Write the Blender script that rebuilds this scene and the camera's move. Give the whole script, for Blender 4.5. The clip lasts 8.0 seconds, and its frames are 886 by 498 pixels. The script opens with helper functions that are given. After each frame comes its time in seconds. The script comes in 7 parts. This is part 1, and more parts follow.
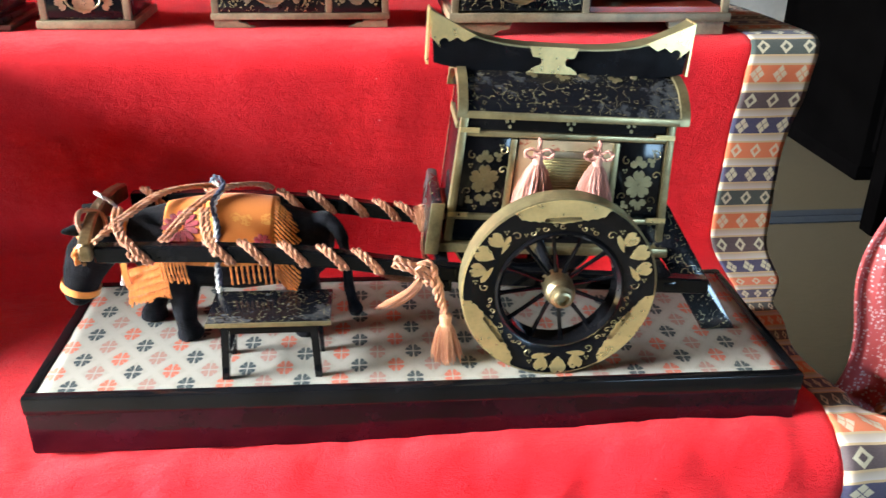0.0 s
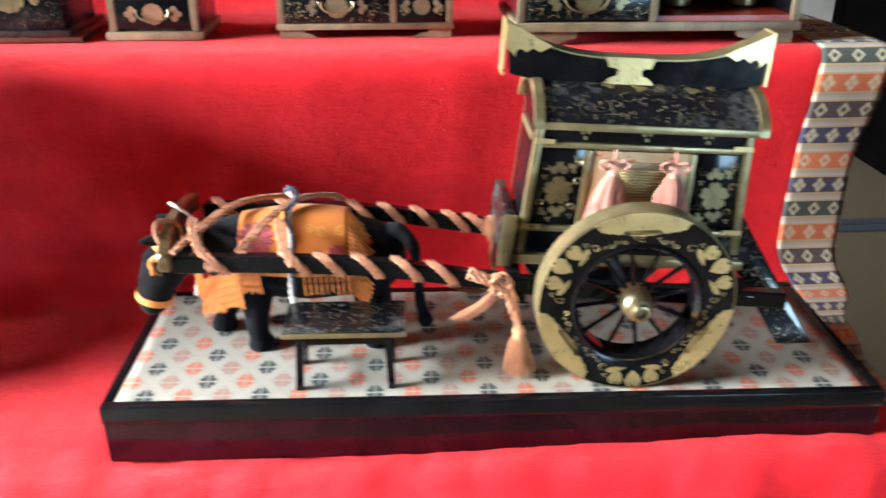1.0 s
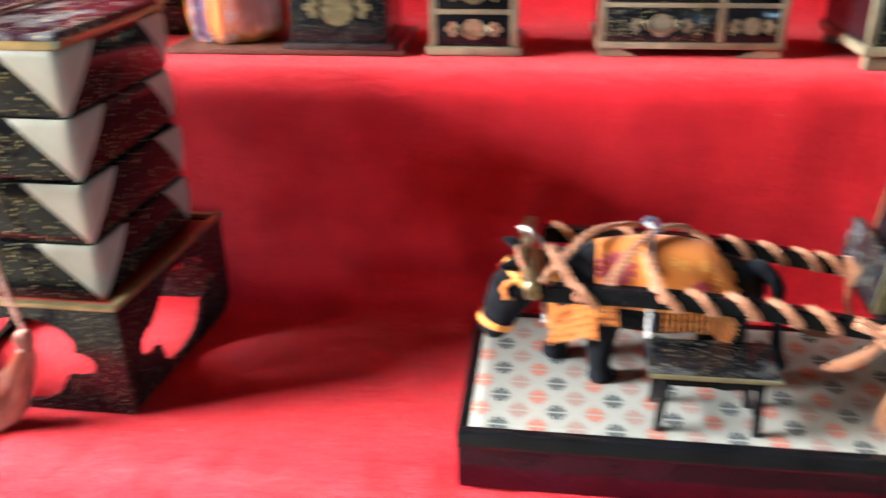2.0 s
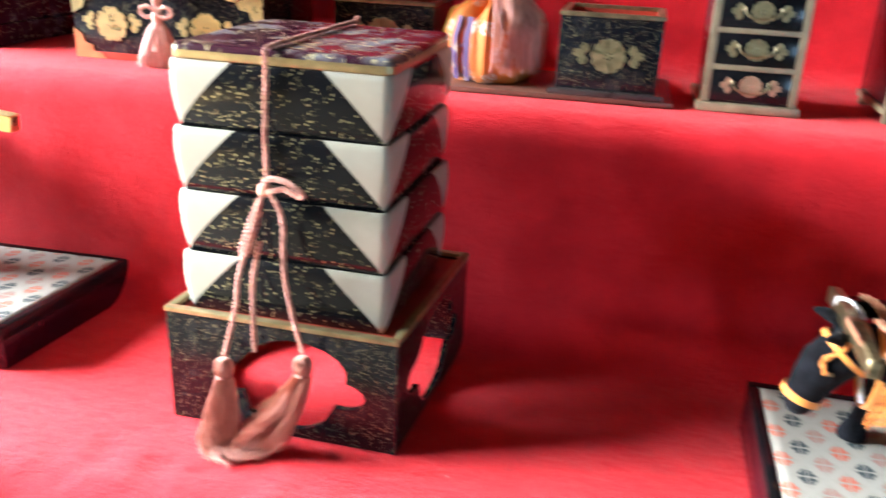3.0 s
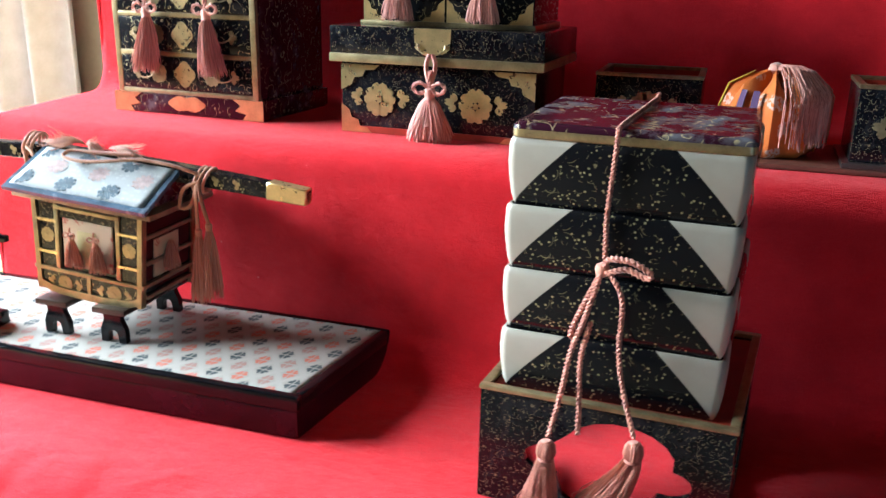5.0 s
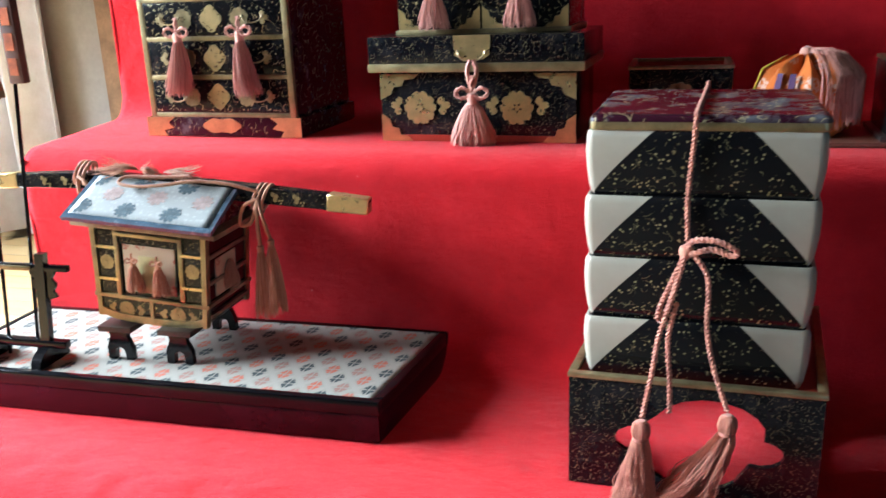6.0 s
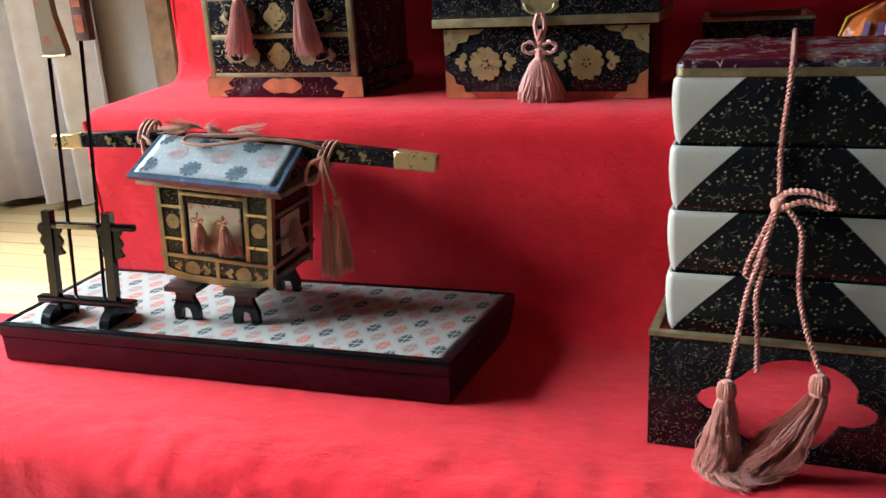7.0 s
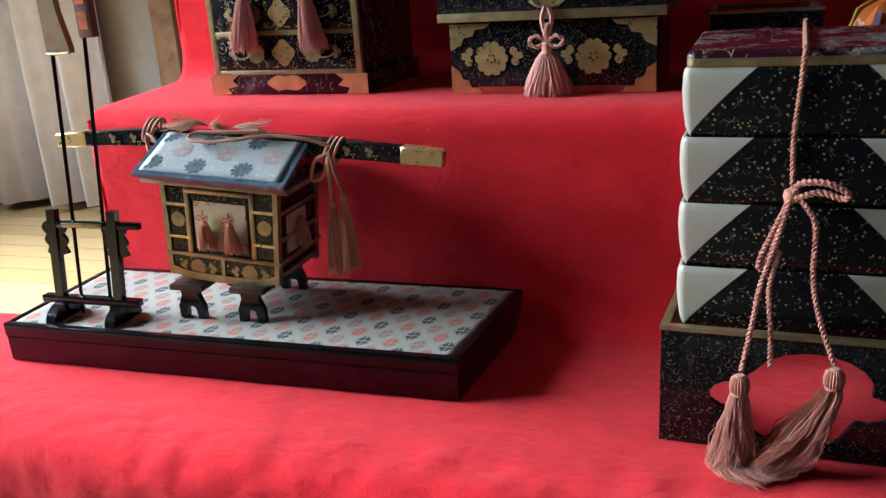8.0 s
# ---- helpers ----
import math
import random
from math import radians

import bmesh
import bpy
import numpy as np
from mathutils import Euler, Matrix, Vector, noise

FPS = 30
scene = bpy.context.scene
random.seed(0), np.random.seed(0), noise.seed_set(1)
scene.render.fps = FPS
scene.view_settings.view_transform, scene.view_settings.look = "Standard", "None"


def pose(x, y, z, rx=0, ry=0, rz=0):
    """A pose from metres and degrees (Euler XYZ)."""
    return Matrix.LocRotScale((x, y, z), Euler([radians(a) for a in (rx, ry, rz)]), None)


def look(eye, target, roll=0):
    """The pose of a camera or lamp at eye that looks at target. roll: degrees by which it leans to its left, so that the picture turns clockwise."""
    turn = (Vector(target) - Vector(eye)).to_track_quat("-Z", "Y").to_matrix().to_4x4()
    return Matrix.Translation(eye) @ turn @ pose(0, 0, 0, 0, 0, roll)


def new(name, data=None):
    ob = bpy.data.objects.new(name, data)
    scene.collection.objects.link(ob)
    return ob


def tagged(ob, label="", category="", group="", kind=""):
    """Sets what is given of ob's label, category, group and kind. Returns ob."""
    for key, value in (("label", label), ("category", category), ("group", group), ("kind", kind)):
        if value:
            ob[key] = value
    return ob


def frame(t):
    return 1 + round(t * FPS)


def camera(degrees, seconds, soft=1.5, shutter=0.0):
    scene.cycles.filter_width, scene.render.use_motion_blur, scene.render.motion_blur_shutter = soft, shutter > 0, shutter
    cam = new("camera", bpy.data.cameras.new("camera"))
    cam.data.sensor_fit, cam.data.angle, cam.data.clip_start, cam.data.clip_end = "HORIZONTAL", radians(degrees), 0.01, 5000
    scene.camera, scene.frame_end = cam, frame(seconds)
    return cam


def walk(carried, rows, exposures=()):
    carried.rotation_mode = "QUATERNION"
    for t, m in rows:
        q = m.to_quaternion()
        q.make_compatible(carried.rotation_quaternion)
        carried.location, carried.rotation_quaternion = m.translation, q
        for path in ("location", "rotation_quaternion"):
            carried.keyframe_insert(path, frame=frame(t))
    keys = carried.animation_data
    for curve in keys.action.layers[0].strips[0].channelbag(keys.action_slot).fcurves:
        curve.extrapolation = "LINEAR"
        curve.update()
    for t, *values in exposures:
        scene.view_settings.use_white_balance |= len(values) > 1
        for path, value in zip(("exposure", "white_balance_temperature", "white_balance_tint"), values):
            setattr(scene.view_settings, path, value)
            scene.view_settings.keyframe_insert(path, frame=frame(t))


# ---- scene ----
cam = camera(55.0, 8.0, soft=1.4, shutter=0.7)
PATH = [
    (0, (0.041, 0.0302, 0.314), (0.2442, 1.8248, -0.544), 0.9),
    (0.5, (0.0311, 0.0314, 0.313), (0.2056, 1.8306, -0.544), 0.6),
    (1, (0.0165, 0.0363, 0.316), (0.1477, 1.8427, -0.531), 0.2),
    (1.5, (-0.0459, 0.0449, 0.324), (-0.0293, 1.8534, -0.531), -1.1),
    (2, (-0.1147, 0.0584, 0.326), (-0.2944, 1.8608, -0.523), -0.6),
    (3.3, (-0.277, 0.0582, 0.31), (-0.6769, 1.8805, -0.41), 2.6),
    (3.5, (-0.2884, 0.0556, 0.317), (-0.7366, 1.8616, -0.415), 2.2),
    (4, (-0.3283, 0.0504, 0.319), (-0.8748, 1.8444, -0.376), 2.8),
    (4.5, (-0.3649, 0.0398, 0.317), (-0.9668, 1.8335, -0.331), 2.9),
    (4.7, (-0.372, 0.041, 0.317), (-0.977, 1.839, -0.316), 2.5),
    (5.8, (-0.437, 0.002, 0.309), (-0.953, 1.848, -0.261), -2.2),
    (6, (-0.4474, -0.0005, 0.312), (-0.9669, 1.8406, -0.271), -2.3),
    (6.5, (-0.4634, 0.0005, 0.3), (-1.0152, 1.8243, -0.307), -2.1),
    (7, (-0.4732, 0.0027, 0.298), (-1.0757, 1.7995, -0.34), -3.2),
    (7.5, (-0.4758, 0.006, 0.293), (-1.0886, 1.8011, -0.338), -3.6),
    (8, (-0.4768, 0.0062, 0.293), (-1.0897, 1.8002, -0.343), -3.7),
]
walk(cam, [(t, look(eye, target, roll)) for t, eye, target, roll in PATH],
     exposures=[(0, 1.64, 6500, 10), (1, 1.58, 6500, 10), (2, 1.55, 6400, 10), (3.3, 1.44, 6100, 9), (4, 1.0, 5900, 8), (4.7, 0.35, 5800, 8), (5.8, 0.0, 5800, 8), (6.5, -0.35, 5800, 8), (8, -0.86, 5750, 8)])


# ---- world, lamps, exposure ----
world = bpy.data.worlds.new("world")
scene.world = world
world.use_nodes = True
wn = world.node_tree
sky = wn.nodes.new("ShaderNodeTexSky")
sky.sky_type, sky.sun_disc = "NISHITA", False
sky.sun_elevation, sky.sun_rotation = radians(49), radians(-87)
wn.links.new(sky.outputs[0], wn.nodes["Background"].inputs[0])
wn.nodes["Background"].inputs[1].default_value = 0.05

sun = new("sun", bpy.data.lights.new("sun", "SUN"))
sun.data.energy, sun.data.angle, sun.data.color = 3.0, radians(0.6), (1.0, 0.95, 0.88)
sun.matrix_world = look((-6.3, 1.55, 4.8), (-2.2, 1.35, -0.42))


def window_light(name, eye, target, w, h, power, colour, spread=150):
    """Skylight standing in a window's opening."""
    lamp = new(name, bpy.data.lights.new(name, "AREA"))
    lamp.data.shape, lamp.data.size, lamp.data.size_y = "RECTANGLE", w, h
    lamp.data.energy, lamp.data.color = power, colour
    lamp.matrix_world = look(eye, target)
    lamp.data.spread = radians(spread)
    return lamp


window_light("window_light", (-3.06, 0.38, 0.90), (-2.26, 0.40, -0.24), 1.85, 1.3, 400, (0.86, 0.94, 1.0), 104)
window_light("window_light", (1.58, -2.38, -0.03), (0.2, 0.5, 0.05), 0.68, 0.58, 9.0, (0.45, 0.72, 1.0))

# ---- materials ----


def lin(r, g, b):
    return tuple(((c / 255 + 0.055) / 1.055) ** 2.4 if c > 10 else c / 255 / 12.92 for c in (r, g, b)) + (1,)


class Nodes:
    """Short hands for a material's node tree."""

    def __init__(self, name, rough=0.5, metal=0.0, coat=0.0, sheen=0.0, spec=0.5):
        self.m = bpy.data.materials.new(name)
        self.m.use_nodes = True
        self.t = self.m.node_tree
        self.b = self.t.nodes["Principled BSDF"]
        self.b.inputs["Roughness"].default_value = rough
        self.b.inputs["Metallic"].default_value = metal
        self.b.inputs["Coat Weight"].default_value = coat
        self.b.inputs["Coat Roughness"].default_value = 0.06
        self.b.inputs["Sheen Weight"].default_value = sheen
        self.b.inputs["Specular IOR Level"].default_value = spec
        self.co = None

    def node(self, kind):
        return self.t.nodes.new(kind)

    def link(self, a, b):
        self.t.links.new(a, b)

    def coords(self, which="Object"):
        return self.node("ShaderNodeTexCoord").outputs[which]

    def put(self, socket, value):
        if hasattr(value, "is_linked"):
            self.link(value, socket)
        else:
            socket.default_value = value

    def math(self, op, a, b=0.0, c=0.0):
        n = self.node("ShaderNodeMath")
        n.operation = op
        for i, v in enumerate((a, b, c)):
            self.put(n.inputs[i], v)
        return n.outputs[0]

    def mix(self, f, a, b):
        n = self.node("ShaderNodeMix")
        n.data_type = "RGBA"
        self.put(n.inputs[0], f)
        self.put(n.inputs[6], a)
        self.put(n.inputs[7], b)
        return n.outputs[2]

    def noise(self, co, scale, detail=3.0, rough=0.5, distort=0.0):
        n = self.node("ShaderNodeTexNoise")
        self.link(co, n.inputs["Vector"])
        n.inputs["Scale"].default_value, n.inputs["Detail"].default_value = scale, detail
        n.inputs["Roughness"].default_value, n.inputs["Distortion"].default_value = rough, distort
        return n.outputs["Fac"]

    def voronoi(self, co, scale, out="Distance", feature="F1", rand=1.0):
        n = self.node("ShaderNodeTexVoronoi")
        n.feature = feature
        self.link(co, n.inputs["Vector"])
        n.inputs["Scale"].default_value, n.inputs["Randomness"].default_value = scale, rand
        return n.outputs[out]

    def ramp(self, f, lo, hi):
        n = self.node("ShaderNodeMapRange")
        self.put(n.inputs[0], f)
        n.inputs[1].default_value, n.inputs[2].default_value = lo, hi
        return n.outputs[0]

    def scaled(self, co, v):
        n = self.node("ShaderNodeMapping")
        self.link(co, n.inputs[0])
        n.inputs["Scale"].default_value = v
        return n.outputs[0]

    def split(self, co):
        n = self.node("ShaderNodeSeparateXYZ")
        self.link(co, n.inputs[0])
        return n.outputs

    def bump(self, h, strength, distance):
        n = self.node("ShaderNodeBump")
        n.inputs["Strength"].default_value, n.inputs["Distance"].default_value = strength, distance
        self.link(h, n.inputs["Height"])
        self.link(n.outputs[0], self.b.inputs["Normal"])

    def base(self, v):
        self.put(self.b.inputs["Base Color"], v)
        return self

    def set(self, name, v):
        self.put(self.b.inputs[name], v)
        return self


def plain(name, col, rough=0.5, metal=0.0, var=0.12, scale=60.0, bumpy=0.0, coat=0.0, sheen=0.0, grain=400.0, spec=0.5):
    n = Nodes(name, rough, metal, coat, sheen, spec)
    co = n.coords()
    f = n.math("MULTIPLY_ADD", n.noise(co, scale), 0.7, n.math("MULTIPLY", n.noise(co, scale * 7), 0.3))
    dark = tuple(c * (1 - 2.2 * var) for c in col[:3]) + (1,)
    lite = tuple(min(1, c * (1 + 1.6 * var)) for c in col[:3]) + (1,)
    n.base(n.mix(n.ramp(f, 0.3, 0.7), dark, lite))
    n.set("Roughness", n.math("MULTIPLY_ADD", n.noise(co, scale * 2), 0.2, max(0.02, rough - 0.1)))
    if bumpy:
        n.bump(n.noise(co, grain), bumpy, 0.0006)
    return n.m


def felt_material():
    n = Nodes("red_felt", 0.95, 0, 0, 0.21, 0.1)
    n.set("Sheen Tint", (1.0, 0.5, 0.5, 1))
    co = n.coords()
    big, mid, fine = n.noise(co, 5), n.noise(co, 45, 4), n.noise(co, 900, 3, 0.7)
    f = n.math("ADD", n.math("MULTIPLY", big, 0.35), n.math("ADD", n.math("MULTIPLY", mid, 0.35), n.math("MULTIPLY", fine, 0.3)))
    col = n.mix(n.ramp(f, 0.34, 0.66), (0.56, 0.008, 0.015, 1), (0.80, 0.020, 0.030, 1))
    lint = n.ramp(n.voronoi(co, 26), 0.026, 0.014)
    n.base(n.mix(n.math("MULTIPLY", lint, 0.55), col, (0.75, 0.35, 0.33, 1)))
    n.bump(n.math("ADD", n.math("ADD", n.math("MULTIPLY", n.noise(co, 42, 2, 0.5), 2.4), n.math("MULTIPLY", n.noise(n.scaled(co, (0.55, 1, 1)), 120, 4, 0.6), 1.8)), fine), 0.85, 0.0016)
    return n.m


def maki_material(name, ground, gold=(0.55, 0.46, 0.24, 1), scale=70.0, rough=0.17, amount=1.0, dust=0.25):
    """Lacquer with fine gold scrolls and berries."""
    n = Nodes(name, rough, 0, 0.0, 0, 0.27)
    co = n.coords()
    wob = n.node("ShaderNodeTexNoise")
    n.link(co, wob.inputs["Vector"])
    wob.inputs["Scale"].default_value = scale * 0.9
    add = n.node("ShaderNodeVectorMath")
    add.operation = "MULTIPLY_ADD"
    n.link(wob.outputs["Color"], add.inputs[0])
    add.inputs[1].default_value = (0.55 / scale,) * 3
    n.link(co, add.inputs[2])
    cell = n.voronoi(add.outputs[0], scale, rand=0.85)
    ring = n.math("ABSOLUTE", n.math("SUBTRACT", n.math("FRACT", n.math("MULTIPLY", cell, 2.6)), 0.5))
    gate = n.ramp(n.noise(co, scale * 1.3, 1), 0.47, 0.52)
    line = n.math("MULTIPLY", n.ramp(ring, 0.055, 0.025), gate)
    dots = n.ramp(n.voronoi(co, scale * 2.1), 0.24, 0.17)
    dots = n.math("MULTIPLY", dots, n.ramp(n.noise(co, scale * 0.8, 1), 0.50, 0.56))
    mask = n.math("MULTIPLY", n.math("MAXIMUM", line, dots), amount)
    grey = n.math("MULTIPLY", n.ramp(n.noise(co, 38, 6, 0.7), 0.52, 0.75), dust)
    ground2 = n.mix(grey, ground, (0.16, 0.17, 0.18, 1))
    n.base(n.mix(mask, ground2, gold))
    n.set("Metallic", n.math("MULTIPLY", mask, 0.8))
    n.set("Roughness", n.math("MAXIMUM", n.math("MULTIPLY", mask, 0.4), n.math("MULTIPLY_ADD", grey, 0.8, rough)))
    return n.m


def brocade_material(name, du, dv, ground=(0.55, 0.51, 0.45, 1)):
    """Cream silk with a lattice of four-petalled blossoms in three colours."""
    n = Nodes(name, 0.85, 0, 0, 0.03, 0.15)
    co = n.coords("UV")
    x, y, _ = n.split(co)
    u, v = n.math("DIVIDE", x, du), n.math("DIVIDE", y, dv)
    colours = []

    def lattice(off, shift):
        a, b = n.math("ADD", u, off), n.math("ADD", v, off)
        iu = n.math("FLOOR", a)
        fu, fv = n.math("SUBTRACT", n.math("FRACT", a), 0.5), n.math("SUBTRACT", n.math("FRACT", b), 0.5)
        px, py = n.math("ABSOLUTE", n.math("MULTIPLY", fu, du)), n.math("ABSOLUTE", n.math("MULTIPLY", fv, dv * 0.68))
        s, d = n.math("ADD", px, py), n.math("ABSOLUTE", n.math("SUBTRACT", px, py))
        r = n.math("SQRT", n.math("ADD", n.math("MULTIPLY", px, px), n.math("MULTIPLY", py, py)))
        # four petals set cornerwise, parted by a light cross that widens outwards
        big = n.math("MAXIMUM", px, py)
        body = n.ramp(big, 0.0049, 0.0046)
        gap = n.math("MULTIPLY_ADD", n.math("MAXIMUM", n.math("SUBTRACT", big, 0.0026), 0.0), 0.19, 0.00034)
        notch = n.ramp(n.math("SUBTRACT", n.math("MINIMUM", px, py), gap), -0.0001, 0.0002)
        cut = n.ramp(s, 0.0068, 0.0064)
        vein = n.ramp(n.math("SUBTRACT", d, n.math("MULTIPLY", n.math("MAXIMUM", n.math("SUBTRACT", s, 0.0046), 0.0), 0.25)), -0.0002, 0.0002)
        core = n.ramp(r, 0.0004, 0.0008)
        mask = n.math("MULTIPLY", n.math("MULTIPLY", body, notch), n.math("MULTIPLY", n.math("MULTIPLY", cut, vein), core))
        k = n.math("FLOORED_MODULO", n.math("ADD", iu, shift), 3.0)
        col = n.mix(n.math("GREATER_THAN", k, 0.5), (0.016, 0.030, 0.036, 1), (0.42, 0.10, 0.058, 1))
        col = n.mix(n.math("GREATER_THAN", k, 1.5), col, (0.27, 0.14, 0.115, 1))
        return mask, col

    m1, c1 = lattice(0.0, 0.0)
    m2, c2 = lattice(0.5, 1.0)
    # quiet grey trellis between the blossoms
    e = n.math("ABSOLUTE", n.math("SUBTRACT", n.math("FRACT", n.math("ADD", u, v)), 0.5))
    g = n.math("ABSOLUTE", n.math("SUBTRACT", n.math("FRACT", n.math("SUBTRACT", u, v)), 0.5))
    trellis = n.math("MULTIPLY", n.ramp(n.math("MINIMUM", e, g), 0.09, 0.17), 0.52)
    ob = n.coords()
    weave = n.noise(n.scaled(ob, (1, 6, 1)), 900, 2)
    stain = n.noise(ob, 16, 4)
    gr = n.mix(n.ramp(stain, 0.35, 0.75), ground, tuple(c * 0.86 for c in ground[:3]) + (1,))
    gr = n.mix(trellis, gr, (0.235, 0.22, 0.185, 1))
    gr = n.mix(n.math("MULTIPLY", m1, 0.98), gr, c1)
    gr = n.mix(n.math("MULTIPLY", m2, 0.98), gr, c2)
    n.base(n.mix(n.math("MULTIPLY", n.ramp(weave, 0.45, 0.7), 0.13), gr, (0.50, 0.47, 0.42, 1)))
    n.bump(weave, 0.25, 0.0003)
    return n.m


def band_material():
    """Striped brocade border: coloured bars with woven diamonds between pale lines."""
    n = Nodes("border_brocade", 0.8, 0, 0, 0.1, 0.25)
    u, v, _ = n.split(n.coords("UV"))
    p = 0.0205
    a = n.math("DIVIDE", v, p)
    k = n.math("FLOORED_MODULO", n.math("FLOOR", a), 6.0)
    f = n.math("FRACT", a)
    cols = [(0.58, 0.13, 0.04, 1), (0.055, 0.030, 0.035, 1), (0.022, 0.020, 0.075, 1), (0.60, 0.14, 0.045, 1), (0.024, 0.022, 0.065, 1), (0.025, 0.040, 0.035, 1)]
    col = cols[0]
    for i in range(1, 6):
        col = n.mix(n.math("GREATER_THAN", k, i - 0.5), col, cols[i])
    fu = n.math("SUBTRACT", n.math("FRACT", n.math("DIVIDE", u, 0.0205)), 0.5)
    fv = n.math("MULTIPLY", n.math("SUBTRACT", f, 0.32), 0.78)
    s = n.math("ADD", n.math("ABSOLUTE", fu), n.math("ABSOLUTE", n.math("MULTIPLY", fv, 1.25)))
    odd = n.math("GREATER_THAN", n.math("FLOORED_MODULO", n.math("FLOOR", a), 2.0), 0.5)
    hollow = n.math("MULTIPLY", n.ramp(s, 0.30, 0.27), n.ramp(s, 0.12, 0.15))
    cross = n.ramp(n.math("MINIMUM", n.math("ABSOLUTE", n.math("SUBTRACT", n.math("ABSOLUTE", fu), n.math("ABSOLUTE", n.math("MULTIPLY", fv, 1.25)))), 1.0), 0.012, 0.03)
    four = n.math("MULTIPLY", n.ramp(s, 0.33, 0.30), cross)
    motif = n.math("ADD", n.math("MULTIPLY", odd, hollow), n.math("MULTIPLY", n.math("SUBTRACT", 1.0, odd), four))
    col = n.mix(n.math("MULTIPLY", motif, 0.9), col, (0.55, 0.50, 0.34, 1))
    pale = n.math("GREATER_THAN", f, 0.64)
    tan = n.math("LESS_THAN", n.math("ABSOLUTE", n.math("SUBTRACT", f, 0.66)), 0.035)
    tan2 = n.math("LESS_THAN", n.math("ABSOLUTE", n.math("SUBTRACT", f, 0.965)), 0.035)
    shade = n.mix(n.ramp(f, 0.66, 0.96), (0.34, 0.27, 0.18, 1), (0.50, 0.45, 0.42, 1))
    col = n.mix(pale, col, shade)
    col = n.mix(n.math("MAXIMUM", tan, tan2), col, (0.46, 0.33, 0.17, 1))
    weave = n.noise(n.scaled(n.coords(), (1, 4, 4)), 700, 2)
    n.base(n.mix(n.math("MULTIPLY", weave, 0.25), col, (0.3, 0.27, 0.24, 1)))
    n.bump(weave, 0.3, 0.0003)
    return n.m


def tier_material(w, d, h):
    """Black lacquer with ivory corners cut on the slant."""
    n = Nodes("tier_lacquer", 0.14, 0, 0.0, 0, 0.25)
    ob = n.coords()
    x, y, z = n.split(ob)
    x = n.math("MULTIPLY_ADD", y, -0.03, x)
    ax, ay = n.math("DIVIDE", n.math("ABSOLUTE", x), w / 2), n.math("DIVIDE", n.math("ABSOLUTE", y), d / 2)
    near = n.math("DIVIDE", n.math("MINIMUM", ax, ay), n.math("MAXIMUM", ax, ay))
    off = n.math("MULTIPLY", n.math("SUBTRACT", 1.0, near), w / 2)
    edge = n.math("SUBTRACT", off, n.math("MULTIPLY", z, 0.29 * w / h))
    white = n.ramp(edge, 0.0006, -0.0001)
    sc = 115.0
    cell = n.voronoi(ob, sc)
    ring = n.math("ABSOLUTE", n.math("SUBTRACT", n.math("FRACT", n.math("MULTIPLY", cell, 2.2)), 0.5))
    line = n.math("MULTIPLY", n.ramp(ring, 0.05, 0.02), n.ramp(n.noise(ob, 160, 1), 0.52, 0.56))
    dots = n.math("MULTIPLY", n.ramp(n.voronoi(ob, 330), 0.27, 0.20), n.ramp(n.noise(ob, 95, 2), 0.47, 0.52))
    mask = n.math("MULTIPLY", n.math("MAXIMUM", n.math("MULTIPLY", line, 0.6), dots), n.math("SUBTRACT", 1.0, white))
    ivory = n.mix(n.ramp(n.noise(ob, 40, 4), 0.35, 0.7), (0.345, 0.315, 0.245, 1), (0.40, 0.37, 0.30, 1))
    col = n.mix(white, (0.007, 0.007, 0.008, 1), ivory)
    n.base(n.mix(n.math("MULTIPLY", mask, 0.85), col, (0.42, 0.37, 0.19, 1)))
    n.set("Metallic", n.math("MULTIPLY", mask, 0.6))
    n.set("Roughness", n.math("MULTIPLY_ADD", white, 0.22, n.math("MULTIPLY_ADD", mask, 0.2, 0.14)))
    return n.m


def cord_material(name, col, pale):
    n = Nodes(name, 0.6, 0, 0, 0.3, 0.35)
    co = n.coords()
    island = n.node("ShaderNodeNewGeometry").outputs["Random Per Island"]
    f = n.math("MULTIPLY_ADD", n.noise(co, 420, 3), 0.35, n.math("MULTIPLY", island, 0.65))
    n.base(n.mix(n.ramp(f, 0.2, 0.8), col, pale))
    n.bump(n.noise(co, 1500, 2), 0.5, 0.0004)
    return n.m


def floral_cloth(name, ground, blooms, scale=60.0, rough=0.7):
    """Brocade with scattered round blossoms."""
    n = Nodes(name, rough, 0, 0, 0.1, 0.3)
    co = n.coords()
    d = n.voronoi(co, scale, rand=0.6)
    pet = n.math("MULTIPLY_ADD", n.noise(co, scale * 5, 1), 0.24, 0.22)
    inner = n.ramp(n.math("SUBTRACT", d, pet), 0.02, -0.02)
    col = n.mix(n.math("MULTIPLY", inner, n.ramp(n.noise(co, scale * 7, 1), 0.42, 0.5)), ground, blooms)
    n.base(n.mix(n.math("MULTIPLY", n.noise(co, 900, 2), 0.3), col, tuple(c * 0.6 for c in ground[:3]) + (1,)))
    n.bump(n.noise(co, 1200, 2), 0.4, 0.0003)
    return n.m


